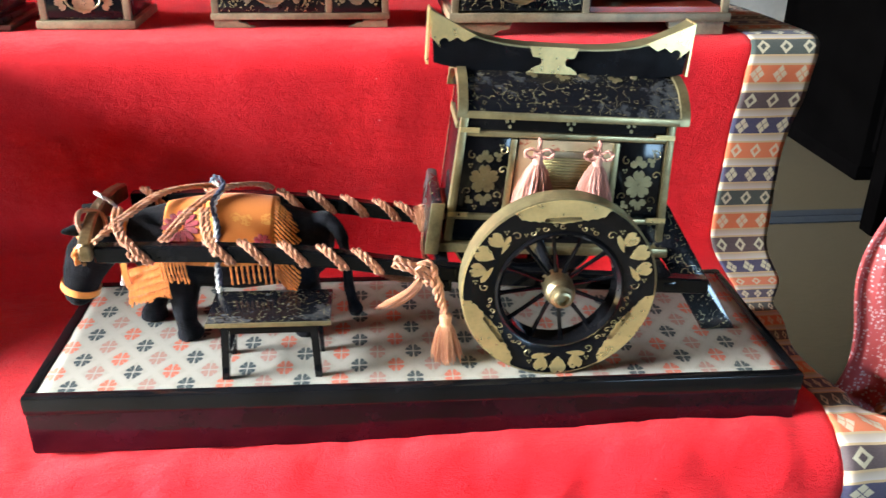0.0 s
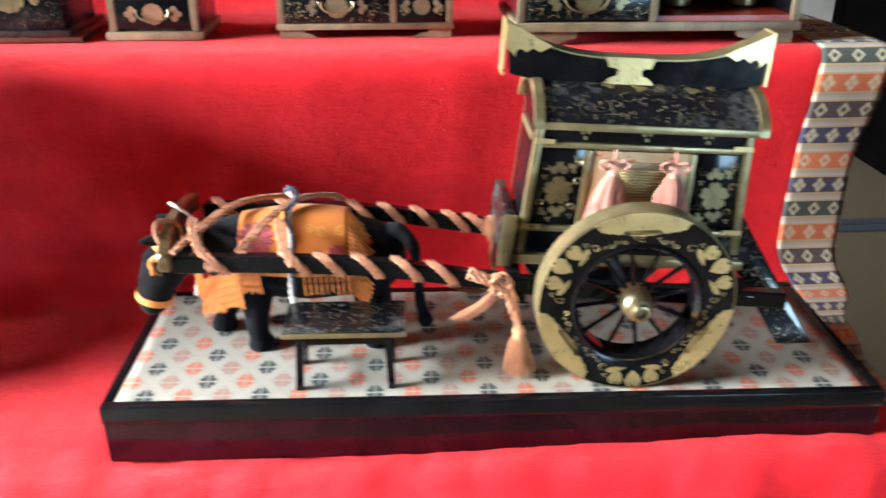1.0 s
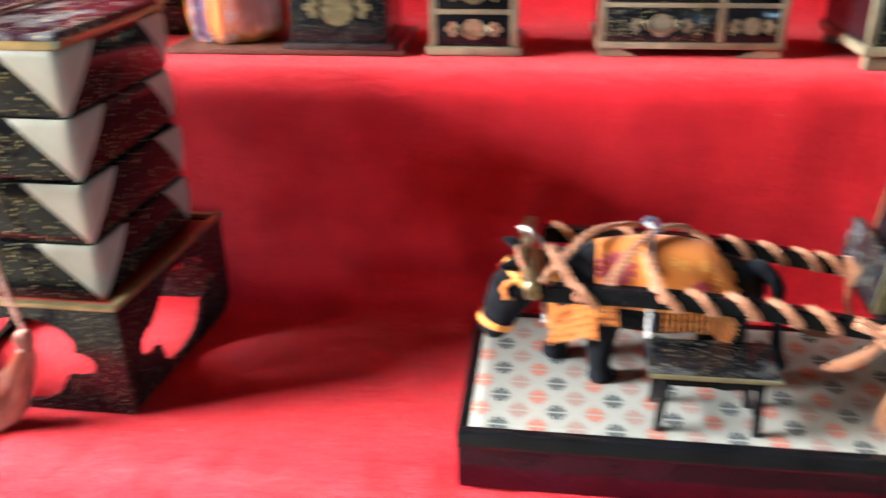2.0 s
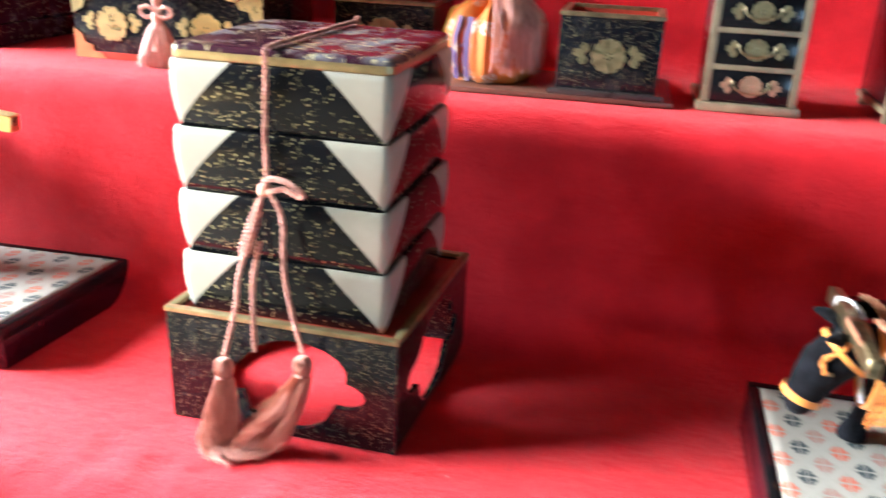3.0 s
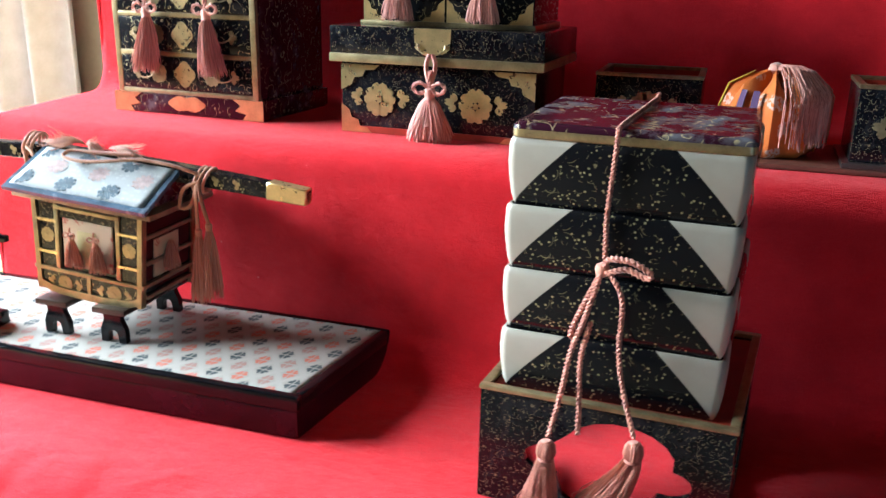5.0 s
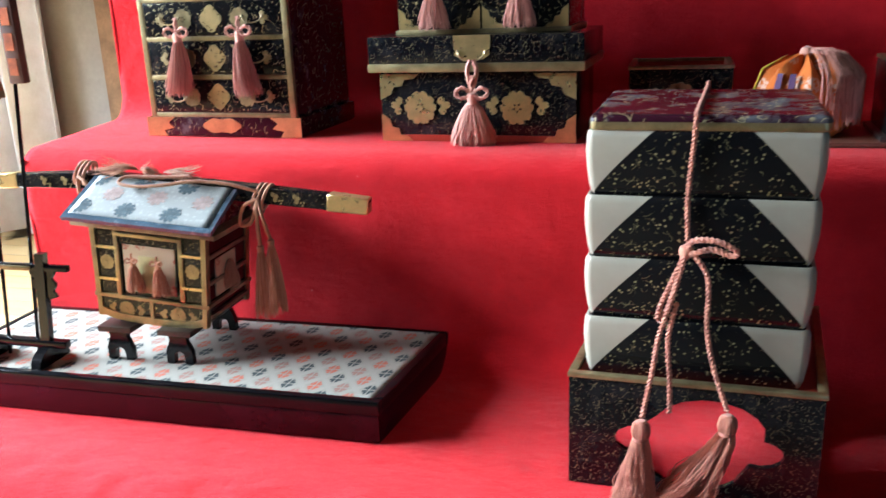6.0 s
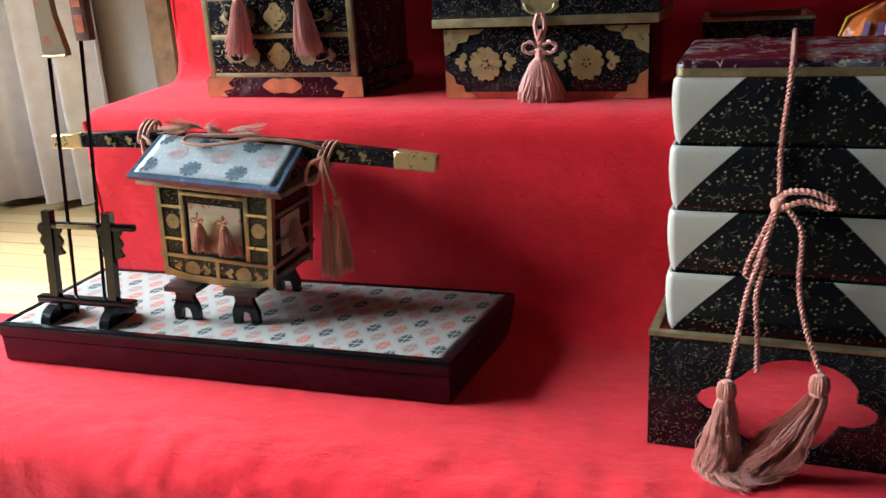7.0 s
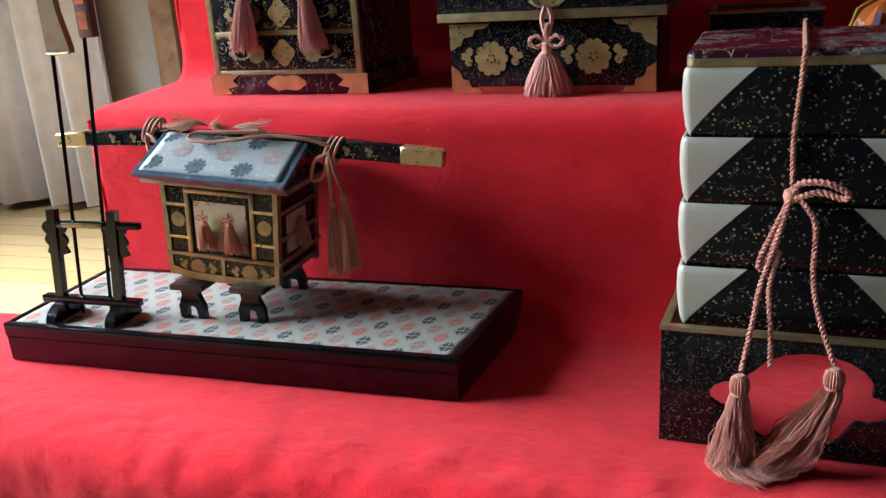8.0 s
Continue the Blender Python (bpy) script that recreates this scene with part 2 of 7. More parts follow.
RED = felt_material()
BLACK = plain("black_lacquer", (0.006, 0.006, 0.007), 0.10, 0, 0.25, 40, coat=0.0, spec=0.27)
# near-black lacquer whose maroon tint paints in the red felt's reflection
FELTTINTED = plain("felt_tinted_lacquer", (0.019, 0.002, 0.005), 0.10, 0, 0.3, 30, coat=0.0, spec=0.27)
CINNABAR = plain("cinnabar_lacquer", (0.32, 0.035, 0.018), 0.35, 0, 0.15, 50, coat=0.2)
GOLD = plain("matt_gold", (0.34, 0.275, 0.14), 0.36, 0.75, 0.18, 90, 0.15)
BRIGHT = plain("bright_gold", (0.66, 0.52, 0.25), 0.30, 0.85, 0.1, 120, 0.1)
PALEGOLD = plain("pale_gold", (0.80, 0.60, 0.27), 0.30, 0.8, 0.08, 90, 0.1)
BRASS = plain("brass", (0.40, 0.33, 0.19), 0.40, 1.0, 0.12, 150)
BRONZE = plain("bronze", (0.26, 0.20, 0.11), 0.38, 0.9, 0.25, 150)
WOODTRIM = plain("gilt_wood", (0.26, 0.20, 0.12), 0.45, 0.35, 0.2, 70, 0.2)
MAKI = maki_material("scrolled_lacquer", (0.006, 0.006, 0.007, 1), scale=120.0, amount=0.75, dust=0.12)
PLANKLACQUER = maki_material("polished_plank_lacquer", (0.006, 0.006, 0.008, 1), scale=140.0, rough=0.12, amount=0.55, dust=0.10)
PLANKLACQUER.node_tree.nodes["Principled BSDF"].inputs["Specular IOR Level"].default_value = 0.6
MAKI_FINE = maki_material("fine_scrolled_lacquer", (0.006, 0.006, 0.008, 1), scale=185.0, amount=0.36, dust=0.10)
MAKI_DUSTY = maki_material("dusty_scrolled_lacquer", (0.007, 0.007, 0.009, 1), scale=135.0, rough=0.20, amount=0.35, dust=0.60)
MAKI_MAROON = maki_material("maroon_scrolled_lacquer", (0.030, 0.004, 0.009, 1), scale=90.0, dust=0.3, amount=0.5)
FABRIC = brocade_material("blossom_brocade", 0.0219, 0.0290, (0.315, 0.295, 0.25, 1))
DUSTY = cord_material("dusty_rose_silk", (0.27, 0.080, 0.052, 1), (0.60, 0.25, 0.16, 1))
EMBROIDERY = plain("crimson_embroidery", (0.30, 0.018, 0.03), 0.6, 0, 0.25, 300, 0.4, sheen=0.2, grain=900)
YELLOWSILK = plain("yellow_silk", (0.60, 0.45, 0.06), 0.5, 0, 0.2, 60, 0.2)
BAND = band_material()
PINK = cord_material("salmon_cord", (0.30, 0.095, 0.04, 1), (0.58, 0.27, 0.13, 1))
ROSE = cord_material("rose_silk", (0.36, 0.13, 0.09, 1), (0.68, 0.33, 0.25, 1))
ORANGE = cord_material("orange_silk", (0.62, 0.15, 0.02, 1), (0.85, 0.30, 0.05, 1))
WHITECORD = cord_material("white_cord", (0.62, 0.60, 0.56, 1), (0.8, 0.78, 0.75, 1))
NAVYCORD = cord_material("navy_cord", (0.02, 0.022, 0.05, 1), (0.05, 0.05, 0.10, 1))
VELVET = plain("black_velvet", (0.006, 0.006, 0.008), 0.95, 0, 0.5, 120, 1.0, sheen=0.05, grain=1100, spec=0.1)
SADDLE = floral_cloth("orange_brocade", (0.60, 0.17, 0.025, 1), (0.70, 0.30, 0.06, 1), 90)
ROOFCLOTH = floral_cloth("pale_blossom_brocade", (0.36, 0.375, 0.35, 1), (0.46, 0.47, 0.44, 1), 230)
SLATE = plain("slate_thread", (0.085, 0.125, 0.14), 0.7, 0, 0.2, 200, 0.3)
FADED = plain("faded_rose_thread", (0.44, 0.33, 0.29), 0.7, 0, 0.15, 200, 0.3)
BLUETRIM = plain("blue_grey_lacquer", (0.07, 0.11, 0.15), 0.25, 0.0, 0.2, 60, coat=0.5)
CREAMPANEL = floral_cloth("painted_panel", (0.52, 0.40, 0.24, 1), (0.40, 0.10, 0.05, 1), 70)
BLIND = plain("yellow_blind", (0.46, 0.38, 0.16), 0.5, 0, 0.12, 90, 0.2)
BALLCLOTH = floral_cloth("patchwork_silk", (0.60, 0.15, 0.02, 1), (0.66, 0.46, 0.36, 1), 55)
PURPLECLOTH = floral_cloth("violet_silk", (0.07, 0.03, 0.09, 1), (0.45, 0.32, 0.20, 1), 90)
KIMONO = floral_cloth("spotted_silk", (0.46, 0.07, 0.07, 1), (0.66, 0.55, 0.54, 1), 330)
COVERCLOTH = floral_cloth("tan_brocade", (0.27, 0.19, 0.09, 1), (0.40, 0.10, 0.03, 1), 75)
REDBROWN = plain("red_brown_cover", (0.13, 0.055, 0.035), 0.6, 0, 0.2, 60)
ORANGEPANEL = plain("orange_panel", (0.60, 0.13, 0.03), 0.5, 0, 0.25, 90)
KIMONO_FLORAL = floral_cloth("flowered_silk", (0.55, 0.16, 0.06, 1), (0.62, 0.58, 0.62, 1), 45)

# ---- builders ----


def thing(name, label, category, m=Matrix(), group=""):
    ob = new(name)
    ob.empty_display_size = 0.01
    ob.matrix_world = m
    return tagged(ob, label, category, group)


def part(name, bm, material, parent=None, label="", smooth=True, m=None):
    me = bpy.data.meshes.new(name)
    bm.normal_update()
    bm.to_mesh(me)
    bm.free()
    for f in me.polygons:
        f.use_smooth = smooth
    if smooth:
        me.set_sharp_from_angle(angle=radians(38))
    for mat in material if isinstance(material, (list, tuple)) else (material,):
        me.materials.append(mat)
    ob = new(name, me)
    if parent:
        ob.parent = parent
    if m is not None:
        ob.matrix_local = m
    if label:
        ob["label"] = label
    return ob


def alike(src, name, parent, m):
    """Another piece on the same mesh."""
    ob = new(name, src.data)
    ob.parent = parent
    ob.matrix_local = m
    return ob


def box(bm, x0, x1, y0, y1, z0, z1, bev=0.0, seg=2):
    r = bmesh.ops.create_cube(bm, size=1)
    vs = r["verts"]
    for v in vs:
        v.co = Vector((x0 + (v.co.x + 0.5) * (x1 - x0), y0 + (v.co.y + 0.5) * (y1 - y0), z0 + (v.co.z + 0.5) * (z1 - z0)))
    if bev:
        es = list({e for v in vs for e in v.link_edges})
        bmesh.ops.bevel(bm, geom=es, offset=bev, segments=seg, affect="EDGES", profile=0.6)
    return bm


def skewed(bm, k):
    """Lean a shape sideways with depth: a box slightly out of square."""
    for v in bm.verts:
        v.co.x += k * v.co.y
    return bm


def B(*a, **k):
    return box(bmesh.new(), *a, **k)


def tube(bm, pts, rad, sides=8, cap=True):
    """A round bar along points; rad is one radius or one for each point."""
    pts = [Vector(p) for p in pts]
    n = len(pts)
    rads = rad if isinstance(rad, (list, tuple)) else [rad] * n
    t0 = (pts[1] - pts[0]).normalized()
    up = Vector((0, 0, 1)) if abs(t0.z) < 0.9 else Vector((1, 0, 0))
    a = t0.cross(up).normalized()
    rings = []
    for i, p in enumerate(pts):
        t = (pts[min(i + 1, n - 1)] - pts[max(i - 1, 0)]).normalized()
        a = (a - t * a.dot(t)).normalized()
        b = t.cross(a)
        rings.append([bm.verts.new(p + (a * math.cos(q) + b * math.sin(q)) * rads[i]) for q in (2 * math.pi * j / sides for j in range(sides))])
    for r0, r1 in zip(rings, rings[1:]):
        for j in range(sides):
            bm.faces.new((r0[j], r0[(j + 1) % sides], r1[(j + 1) % sides], r1[j]))
    if cap:
        bm.faces.new(rings[0][::-1])
        bm.faces.new(rings[-1])
    return bm


def smoothed(pts, steps=8):
    """A Catmull-Rom curve through points."""
    p = [Vector(q) for q in pts]
    p = [2 * p[0] - p[1]] + p + [2 * p[-1] - p[-2]]
    out = []
    for i in range(1, len(p) - 2):
        for k in range(steps):
            t = k / steps
            a, b, c, d = p[i - 1:i + 3]
            out.append(0.5 * (2 * b + (c - a) * t + (2 * a - 5 * b + 4 * c - d) * t * t + (3 * b - a - 3 * c + d) * t ** 3))
    return out + [p[-2]]


def cord(bm, pts, r, ply=3, pitch=3.2, steps=8):
    """Silk cord along a curve: three-ply is a round braid with diamond stitches, two-ply a twist."""
    line = smoothed(pts, steps)
    # resample evenly
    step = r * (0.42 if ply == 3 else 0.75)
    out, left = [line[0]], 0.0
    for a, b in zip(line, line[1:]):
        d = (b - a).length
        s = step - left
        while s <= d:
            out.append(a.lerp(b, s / d))
            s += step
        left = d - (s - step)
    if len(out) < 3:
        return tube(bm, line, r, 6)
    n = len(out)
    t0 = (out[1] - out[0]).normalized()
    a = t0.cross(Vector((0, 0, 1)) if abs(t0.z) < 0.9 else Vector((1, 0, 0))).normalized()
    frames = []
    for i in range(n):
        t = (out[min(i + 1, n - 1)] - out[max(i - 1, 0)]).normalized()
        a = (a - t * a.dot(t)).normalized()
        frames.append((a.copy(), t.cross(a)))
    if ply == 3:
        sides = 14
        rings = []
        for i, p in enumerate(out):
            ring = []
            for j in range(sides):
                q = 2 * math.pi * j / sides
                bump = math.cos(3 * q + i * 0.85) * math.cos(3 * q - i * 0.85)
                ring.append(p + (frames[i][0] * math.cos(q) + frames[i][1] * math.sin(q)) * r * (0.95 + 0.23 * bump))
            rings.append(ring)
        vs = [[bm.verts.new(v) for v in ring] for ring in rings]
        for u, w in zip(vs, vs[1:]):
            for j in range(sides):
                bm.faces.new((u[j], u[(j + 1) % sides], w[(j + 1) % sides], w[j]))
        bm.faces.new(vs[0][::-1])
        bm.faces.new(vs[-1])
        return bm
    for k in range(ply):
        path = []
        for i in range(n):
            q = 2 * math.pi * (i * step / (r * 2 * pitch) + k / ply)
            path.append(out[i] + (frames[i][0] * math.cos(q) + frames[i][1] * math.sin(q)) * r * 0.48)
        tube(bm, path, r * 0.56, 6)
    return bm


def prism(bm, pts, axis, lo, hi):
    """A flat outline given thickness along an axis. axis y: points are (x, z)."""
    def at(p, h):
        return {"y": (p[0], h, p[1]), "x": (h, p[0], p[1]), "z": (p[0], p[1], h)}[axis]
    a = [bm.verts.new(at(p, lo)) for p in pts]
    b = [bm.verts.new(at(p, hi)) for p in pts]
    n = len(pts)
    fs = [bm.faces.new(a), bm.faces.new(b[::-1])]
    for i in range(n):
        fs.append(bm.faces.new((a[i], b[i], b[(i + 1) % n], a[(i + 1) % n])))
    bmesh.ops.recalc_face_normals(bm, faces=fs)
    return bm


def plate_with_hole(bm, outer, hole, axis, lo, hi):
    """A board with one hole right through it."""
    def at(p, h):
        return {"y": (p[0], h, p[1]), "x": (h, p[0], p[1])}[axis]
    loops = []
    for h in (lo, hi):
        es = []
        for ring in (outer, hole):
            vs = [bm.verts.new(at(p, h)) for p in ring]
            loops.append(vs)
            es += [bm.edges.new((vs[i], vs[(i + 1) % len(vs)])) for i in range(len(vs))]
        bmesh.ops.triangle_fill(bm, edges=es, use_beauty=True)
    for a, b in ((loops[0], loops[2]), (loops[1], loops[3])):
        for i in range(len(a)):
            j = (i + 1) % len(a)
            bm.faces.new((a[i], a[j], b[j], b[i]))
    bmesh.ops.recalc_face_normals(bm, faces=bm.faces)
    return bm


def lathe(bm, prof, seg=24, axis="z", at=(0, 0, 0), ring=False):
    """Turned shape: prof is (radius, height)."""
    at = Vector(at)

    def v(r, h, q):
        c, s = r * math.cos(q), r * math.sin(q)
        return at + Vector({"z": (c, s, h), "y": (c, h, s), "x": (h, c, s)}[axis])
    rings = [[bm.verts.new(v(max(r, 1e-5), h, 2 * math.pi * j / seg)) for j in range(seg)] for r, h in prof]
    fs = []
    for a, b in zip(rings, rings[1:] + (rings[:1] if ring else [])):
        for j in range(seg):
            fs.append(bm.faces.new((a[j], a[(j + 1) % seg], b[(j + 1) % seg], b[j])))
    if not ring:
        fs.append(bm.faces.new(rings[0]))
        fs.append(bm.faces.new(rings[-1]))
    bmesh.ops.recalc_face_normals(bm, faces=fs)
    return bm


def petal(cx, cz, q, length, width, start=0.12, notch=0.0):
    """Outline of a petal that points at the angle q."""
    d, e = (math.cos(q), math.sin(q)), (-math.sin(q), math.cos(q))
    shape = [(start, 0), (0.35, 0.32), (0.65, 0.5), (0.88, 0.40), (1.0, 0.16), (1.0 - notch, 0.0), (1.0, -0.16), (0.88, -0.40), (0.65, -0.5), (0.35, -0.32)]
    return [(cx + length * a * d[0] + width * b * e[0], cz + length * a * d[1] + width * b * e[1]) for a, b in shape]


def blossom(bm, cx, cz, r, y, n=5, turn=0.3, axis="y", thick=0.0005, notch=0.1):
    """A flower of separate petals with a raised eye, lying on a face at y (or x)."""
    for k in range(n):
        prism(bm, petal(cx, cz, turn + 2 * math.pi * k / n, r, r * 1.05, 0.16, notch), axis, y - thick, y)
    ring = [(cx + r * 0.17 * math.cos(2 * math.pi * j / 10), cz + r * 0.17 * math.sin(2 * math.pi * j / 10)) for j in range(10)]
    prism(bm, ring, axis, y - thick * 1.7, y)
    return bm


def spray(bm, cx, cz, r, y, q, axis="y", thick=0.0004):
    """Three leaves on a stalk."""
    for k, (dq, l) in enumerate(((-0.75, 0.8), (0, 1.0), (0.75, 0.8))):
        prism(bm, petal(cx, cz, q + dq, r * l, r * 0.5, 0.3, 0.14), axis, y - thick, y)
    return bm


def scroll(bm, cx, cz, r, y, q, hand=1, axis="y", w=0.00028):
    """A thin curling tendril."""
    pts = []
    for k in range(15):
        a = q + hand * k * 0.42
        rr = r * (1 - k / 17)
        p = (cx + rr * math.cos(a), cz + rr * math.sin(a))
        pts.append((p[0], y - 0.0001, p[1]) if axis == "y" else (y - 0.0001, p[0], p[1]))
    return tube(bm, pts, w, 4)


def berries(bm, cx, cz, r, y, axis="y"):
    for k in range(3):
        a = 0.6 + 2.1 * k
        x, z = cx + r * math.cos(a), cz + r * math.sin(a)
        ring = [(x + r * 0.55 * math.cos(j * math.pi / 4), z + r * 0.55 * math.sin(j * math.pi / 4)) for j in range(8)]
        prism(bm, ring, axis, y - 0.0005, y)
    return bm


def wavy(w, h, n=5):
    """Outline of a metal mount: straight top, scalloped foot."""
    pts = [(-w, 0), (w, 0)]
    for k in range(n * 4 + 1):
        f = k / (n * 4)
        x = w * (1 - 2 * f)
        pts.append((x, -h * (1 - abs(2 * f - 1) ** 2.2) * (0.82 + 0.18 * abs(math.sin(f * math.pi * n)))))
    return pts[:2] + pts[3:-1]


rng = random.Random(11)


def tassel_fringe(bm, top, length, r0, r1, strands=70, wave=0.06, lean=(0, 0), flat=1.0):
    """Silk strands that spread from a knot."""
    top = Vector(top)
    for k in range(round(strands * 2.6)):
        q = rng.uniform(0, 2 * math.pi)
        f = math.sqrt(rng.uniform(0.2, 1.15))
        d = Vector((math.cos(q), math.sin(q) * flat, 0))
        L = length * rng.uniform(0.86, 1.06)
        ph = rng.uniform(0, 6)
        pts = []
        for i in range(6):
            s = i / 5
            rad = (r0 + (r1 - r0) * s ** 0.75) * f
            if s < 0.2:
                rad *= 0.8 + s
            p = top + d * rad - Vector((0, 0, L * s))
            p += Vector((lean[0] * s * s * L, lean[1] * s * s * L, 0))
            p += Vector((math.sin(ph + s * 5), math.cos(ph * 2 + s * 4), 0)) * wave * r1 * s
            pts.append(p)
        w = max(r1 * 0.034, 0.00020)
        tube(bm, pts, [w, w, w, w, w * 0.9, w * 0.5], 4, cap=False)
    return bm


def tassel(parent, top, length, r0, r1, mat, m=None, strands=70, lean=(0, 0), flat=1.0, name="tassel", bow=0.0):
    """Knot, collar and fringe; with bow, a looped bow above."""
    top = Vector(top)
    bm = bmesh.new()
    lathe(bm, [(r0 * 0.5, 0.45 * r0), (r0 * 1.05, 0.1 * r0), (r0 * 1.15, -0.7 * r0), (r0 * 0.95, -1.5 * r0), (r0 * 1.1, -1.9 * r0)], 14, at=top)
    if bow:
        for s in (-1, 1):
            cord(bm, [top + Vector(p) for p in ((0, -0.001, 0.3 * r0), (s * bow * 0.6, -0.002, bow * 0.42), (s * bow, -0.002, bow * 0.12), (s * bow * 0.62, -0.0025, -bow * 0.2), (0, -0.002, 0))], bow * 0.13, 2)
        cord(bm, [top + Vector((0, 0, -r0)), top + Vector((0, -0.001, bow * 0.6)), top + Vector((0, 0, bow * 1.2))], bow * 0.17, 2)
    t = part(name, bm, mat, parent, "", m=m)
    bm = bmesh.new()
    tassel_fringe(bm, top - Vector((0, 0, r0 * 1.4)), length, r0 * 0.9, r1, strands, lean=lean, flat=flat)
    lathe(bm, [(r0 * 0.75, 0), (r0 * 0.80 + (r1 - r0) * 0.15, -length * 0.4), (r1 * 0.42, -length * 0.66)], 14, at=top - Vector((0, 0, r0 * 1.4)))
    part("fringe", bm, mat, t, "silk fringe of the tassel")
    return t


def rounded_rect(w, d, r, n=5, cx=0.0, cy=0.0):
    pts = []
    for sx, sy, q in ((1, -1, -90), (1, 1, 0), (-1, 1, 90), (-1, -1, 180)):
        for k in range(n + 1):
            a = radians(q + 90 * k / n)
            pts.append((cx + sx * (w / 2 - r) + r * math.cos(a), cy + sy * (d / 2 - r) + r * math.sin(a)))
    return pts


def loft(bm, rings, cap=True):
    """Skin over rings of equal count, each a list of points."""
    vs = [[bm.verts.new(p) for p in ring] for ring in rings]
    n = len(vs[0])
    fs = []
    for a, b in zip(vs, vs[1:]):
        for j in range(n):
            fs.append(bm.faces.new((a[j], a[(j + 1) % n], b[(j + 1) % n], b[j])))
    if cap:
        fs += [bm.faces.new(vs[0][::-1]), bm.faces.new(vs[-1])]
    bmesh.ops.recalc_face_normals(bm, faces=fs)
    return bm

# ---- the room ----
FLOOR, CEIL = -0.42, 2.1
X0, X1, Y0, Y1 = -3.1, 2.7, -2.4, 2.35
DIMWALL = plain("brown_wall", (0.07, 0.06, 0.05), 0.9, 0, 0.12, 9, 0.3)
PLASTER = plain("grey_plaster", (0.30, 0.29, 0.27), 0.9, 0, 0.08, 9, 0.3)
CEILING = plain("ceiling_board", (0.09, 0.07, 0.05), 0.8, 0, 0.1, 6)
POSTWOOD = plain("dark_timber", (0.22, 0.13, 0.07), 0.5, 0, 0.2, 18, 0.3)
CURTAIN = plain("white_curtain", (0.62, 0.66, 0.76), 0.9, 0, 0.06, 20, 0.3)
# dark furniture wood, with the corner's shadow put into its near-black colour
SHADEDWOOD = plain("shaded_dark_wood", (0.0016, 0.0014, 0.0014), 0.8, 0, 0.2, 12, spec=0.0)
MATBORDER = plain("blue_mat_border", (0.014, 0.020, 0.030), 0.8, 0, 0.1, 60)


def wood_floor_material():
    n = Nodes("polished_boards", 0.22, 0, 0.3)
    co = n.coords()
    x, y, _ = n.split(co)
    board = n.math("FLOOR", n.math("DIVIDE", y, 0.09))
    seam = n.ramp(n.math("ABSOLUTE", n.math("SUBTRACT", n.math("FRACT", n.math("DIVIDE", y, 0.09)), 0.5)), 0.485, 0.495)
    tone = n.math("FRACT", n.math("MULTIPLY", n.math("SINE", n.math("MULTIPLY", board, 12.9)), 43.7))
    grain = n.noise(n.scaled(co, (1.2, 22, 1)), 6, 5, 0.6)
    f = n.math("ADD", n.math("MULTIPLY", tone, 0.4), n.math("MULTIPLY", grain, 0.6))
    col = n.mix(f, (0.35, 0.215, 0.085, 1), (0.48, 0.33, 0.155, 1))
    n.base(n.mix(seam, col, (0.05, 0.025, 0.01, 1)))
    return n.m


def mat_material():
    n = Nodes("straw_mat", 0.75)
    co = n.coords()
    weave = n.noise(n.scaled(co, (2, 60, 1)), 20, 3)
    # straw tones darkened: the shade over the mats is part of this colour
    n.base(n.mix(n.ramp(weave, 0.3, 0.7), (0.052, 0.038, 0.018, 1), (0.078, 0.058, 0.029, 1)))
    n.bump(weave, 0.3, 0.001)
    return n.m


def slab(name, mat, *dims, label="", category="", bev=0.0):
    ob = part(name, B(*dims, bev=bev), mat)
    tagged(ob, label, category, kind="structure")
    return ob


slab("floor", wood_floor_material(), X0 - 0.1, X1 + 0.1, Y0 - 0.1, Y1 + 0.1, FLOOR - 0.1, FLOOR, label="polished yellow-brown wooden board floor", category="floor")
slab("ceiling", CEILING, X0 - 0.1, X1 + 0.1, Y0 - 0.1, Y1 + 0.1, CEIL, CEIL + 0.1, label="plain pale board ceiling", category="ceiling")
slab("wall_north", PLASTER, X0 - 0.1, X1 + 0.1, Y1, Y1 + 0.1, FLOOR, CEIL, label="plain grey plastered wall", category="wall")


def wall_with_window(name, axis, at, lo, hi, w0, w1, z0, z1, sign):
    """A wall round one opening, with a timber frame and mullions in it."""
    a, b = (at, at + 0.1 * sign) if sign > 0 else (at + 0.1 * sign, at)
    bm = bmesh.new()
    for u0, u1, s0, s1 in ((lo, w0, FLOOR, CEIL), (w1, hi, FLOOR, CEIL), (w0, w1, FLOOR, z0), (w0, w1, z1, CEIL)):
        box(bm, *((a, b, u0, u1) if axis == "x" else (u0, u1, a, b)), s0, s1)
    tagged(part(name, bm, DIMWALL), "plain brown wall with a window opening", "wall", kind="structure")
    win = tagged(new("window_1" if axis == "x" else "window_2"), "timber-framed window letting in daylight", "window", kind="structure")
    t = 0.04
    for u0, u1, s0, s1 in ((w0, w0 + t, z0, z1), (w1 - t, w1, z0, z1), (w0 + t, w1 - t, z0, z0 + t), (w0 + t, w1 - t, z1 - t, z1), ((w0 + w1) / 2 - 0.02, (w0 + w1) / 2 + 0.02, z0 + t, z1 - t)):
        c0, c1 = a + 0.03, b - 0.03
        part("window_frame", B(*((c0, c1, u0, u1) if axis == "x" else (u0, u1, c0, c1)), s0, s1, bev=0.003), POSTWOOD, win)


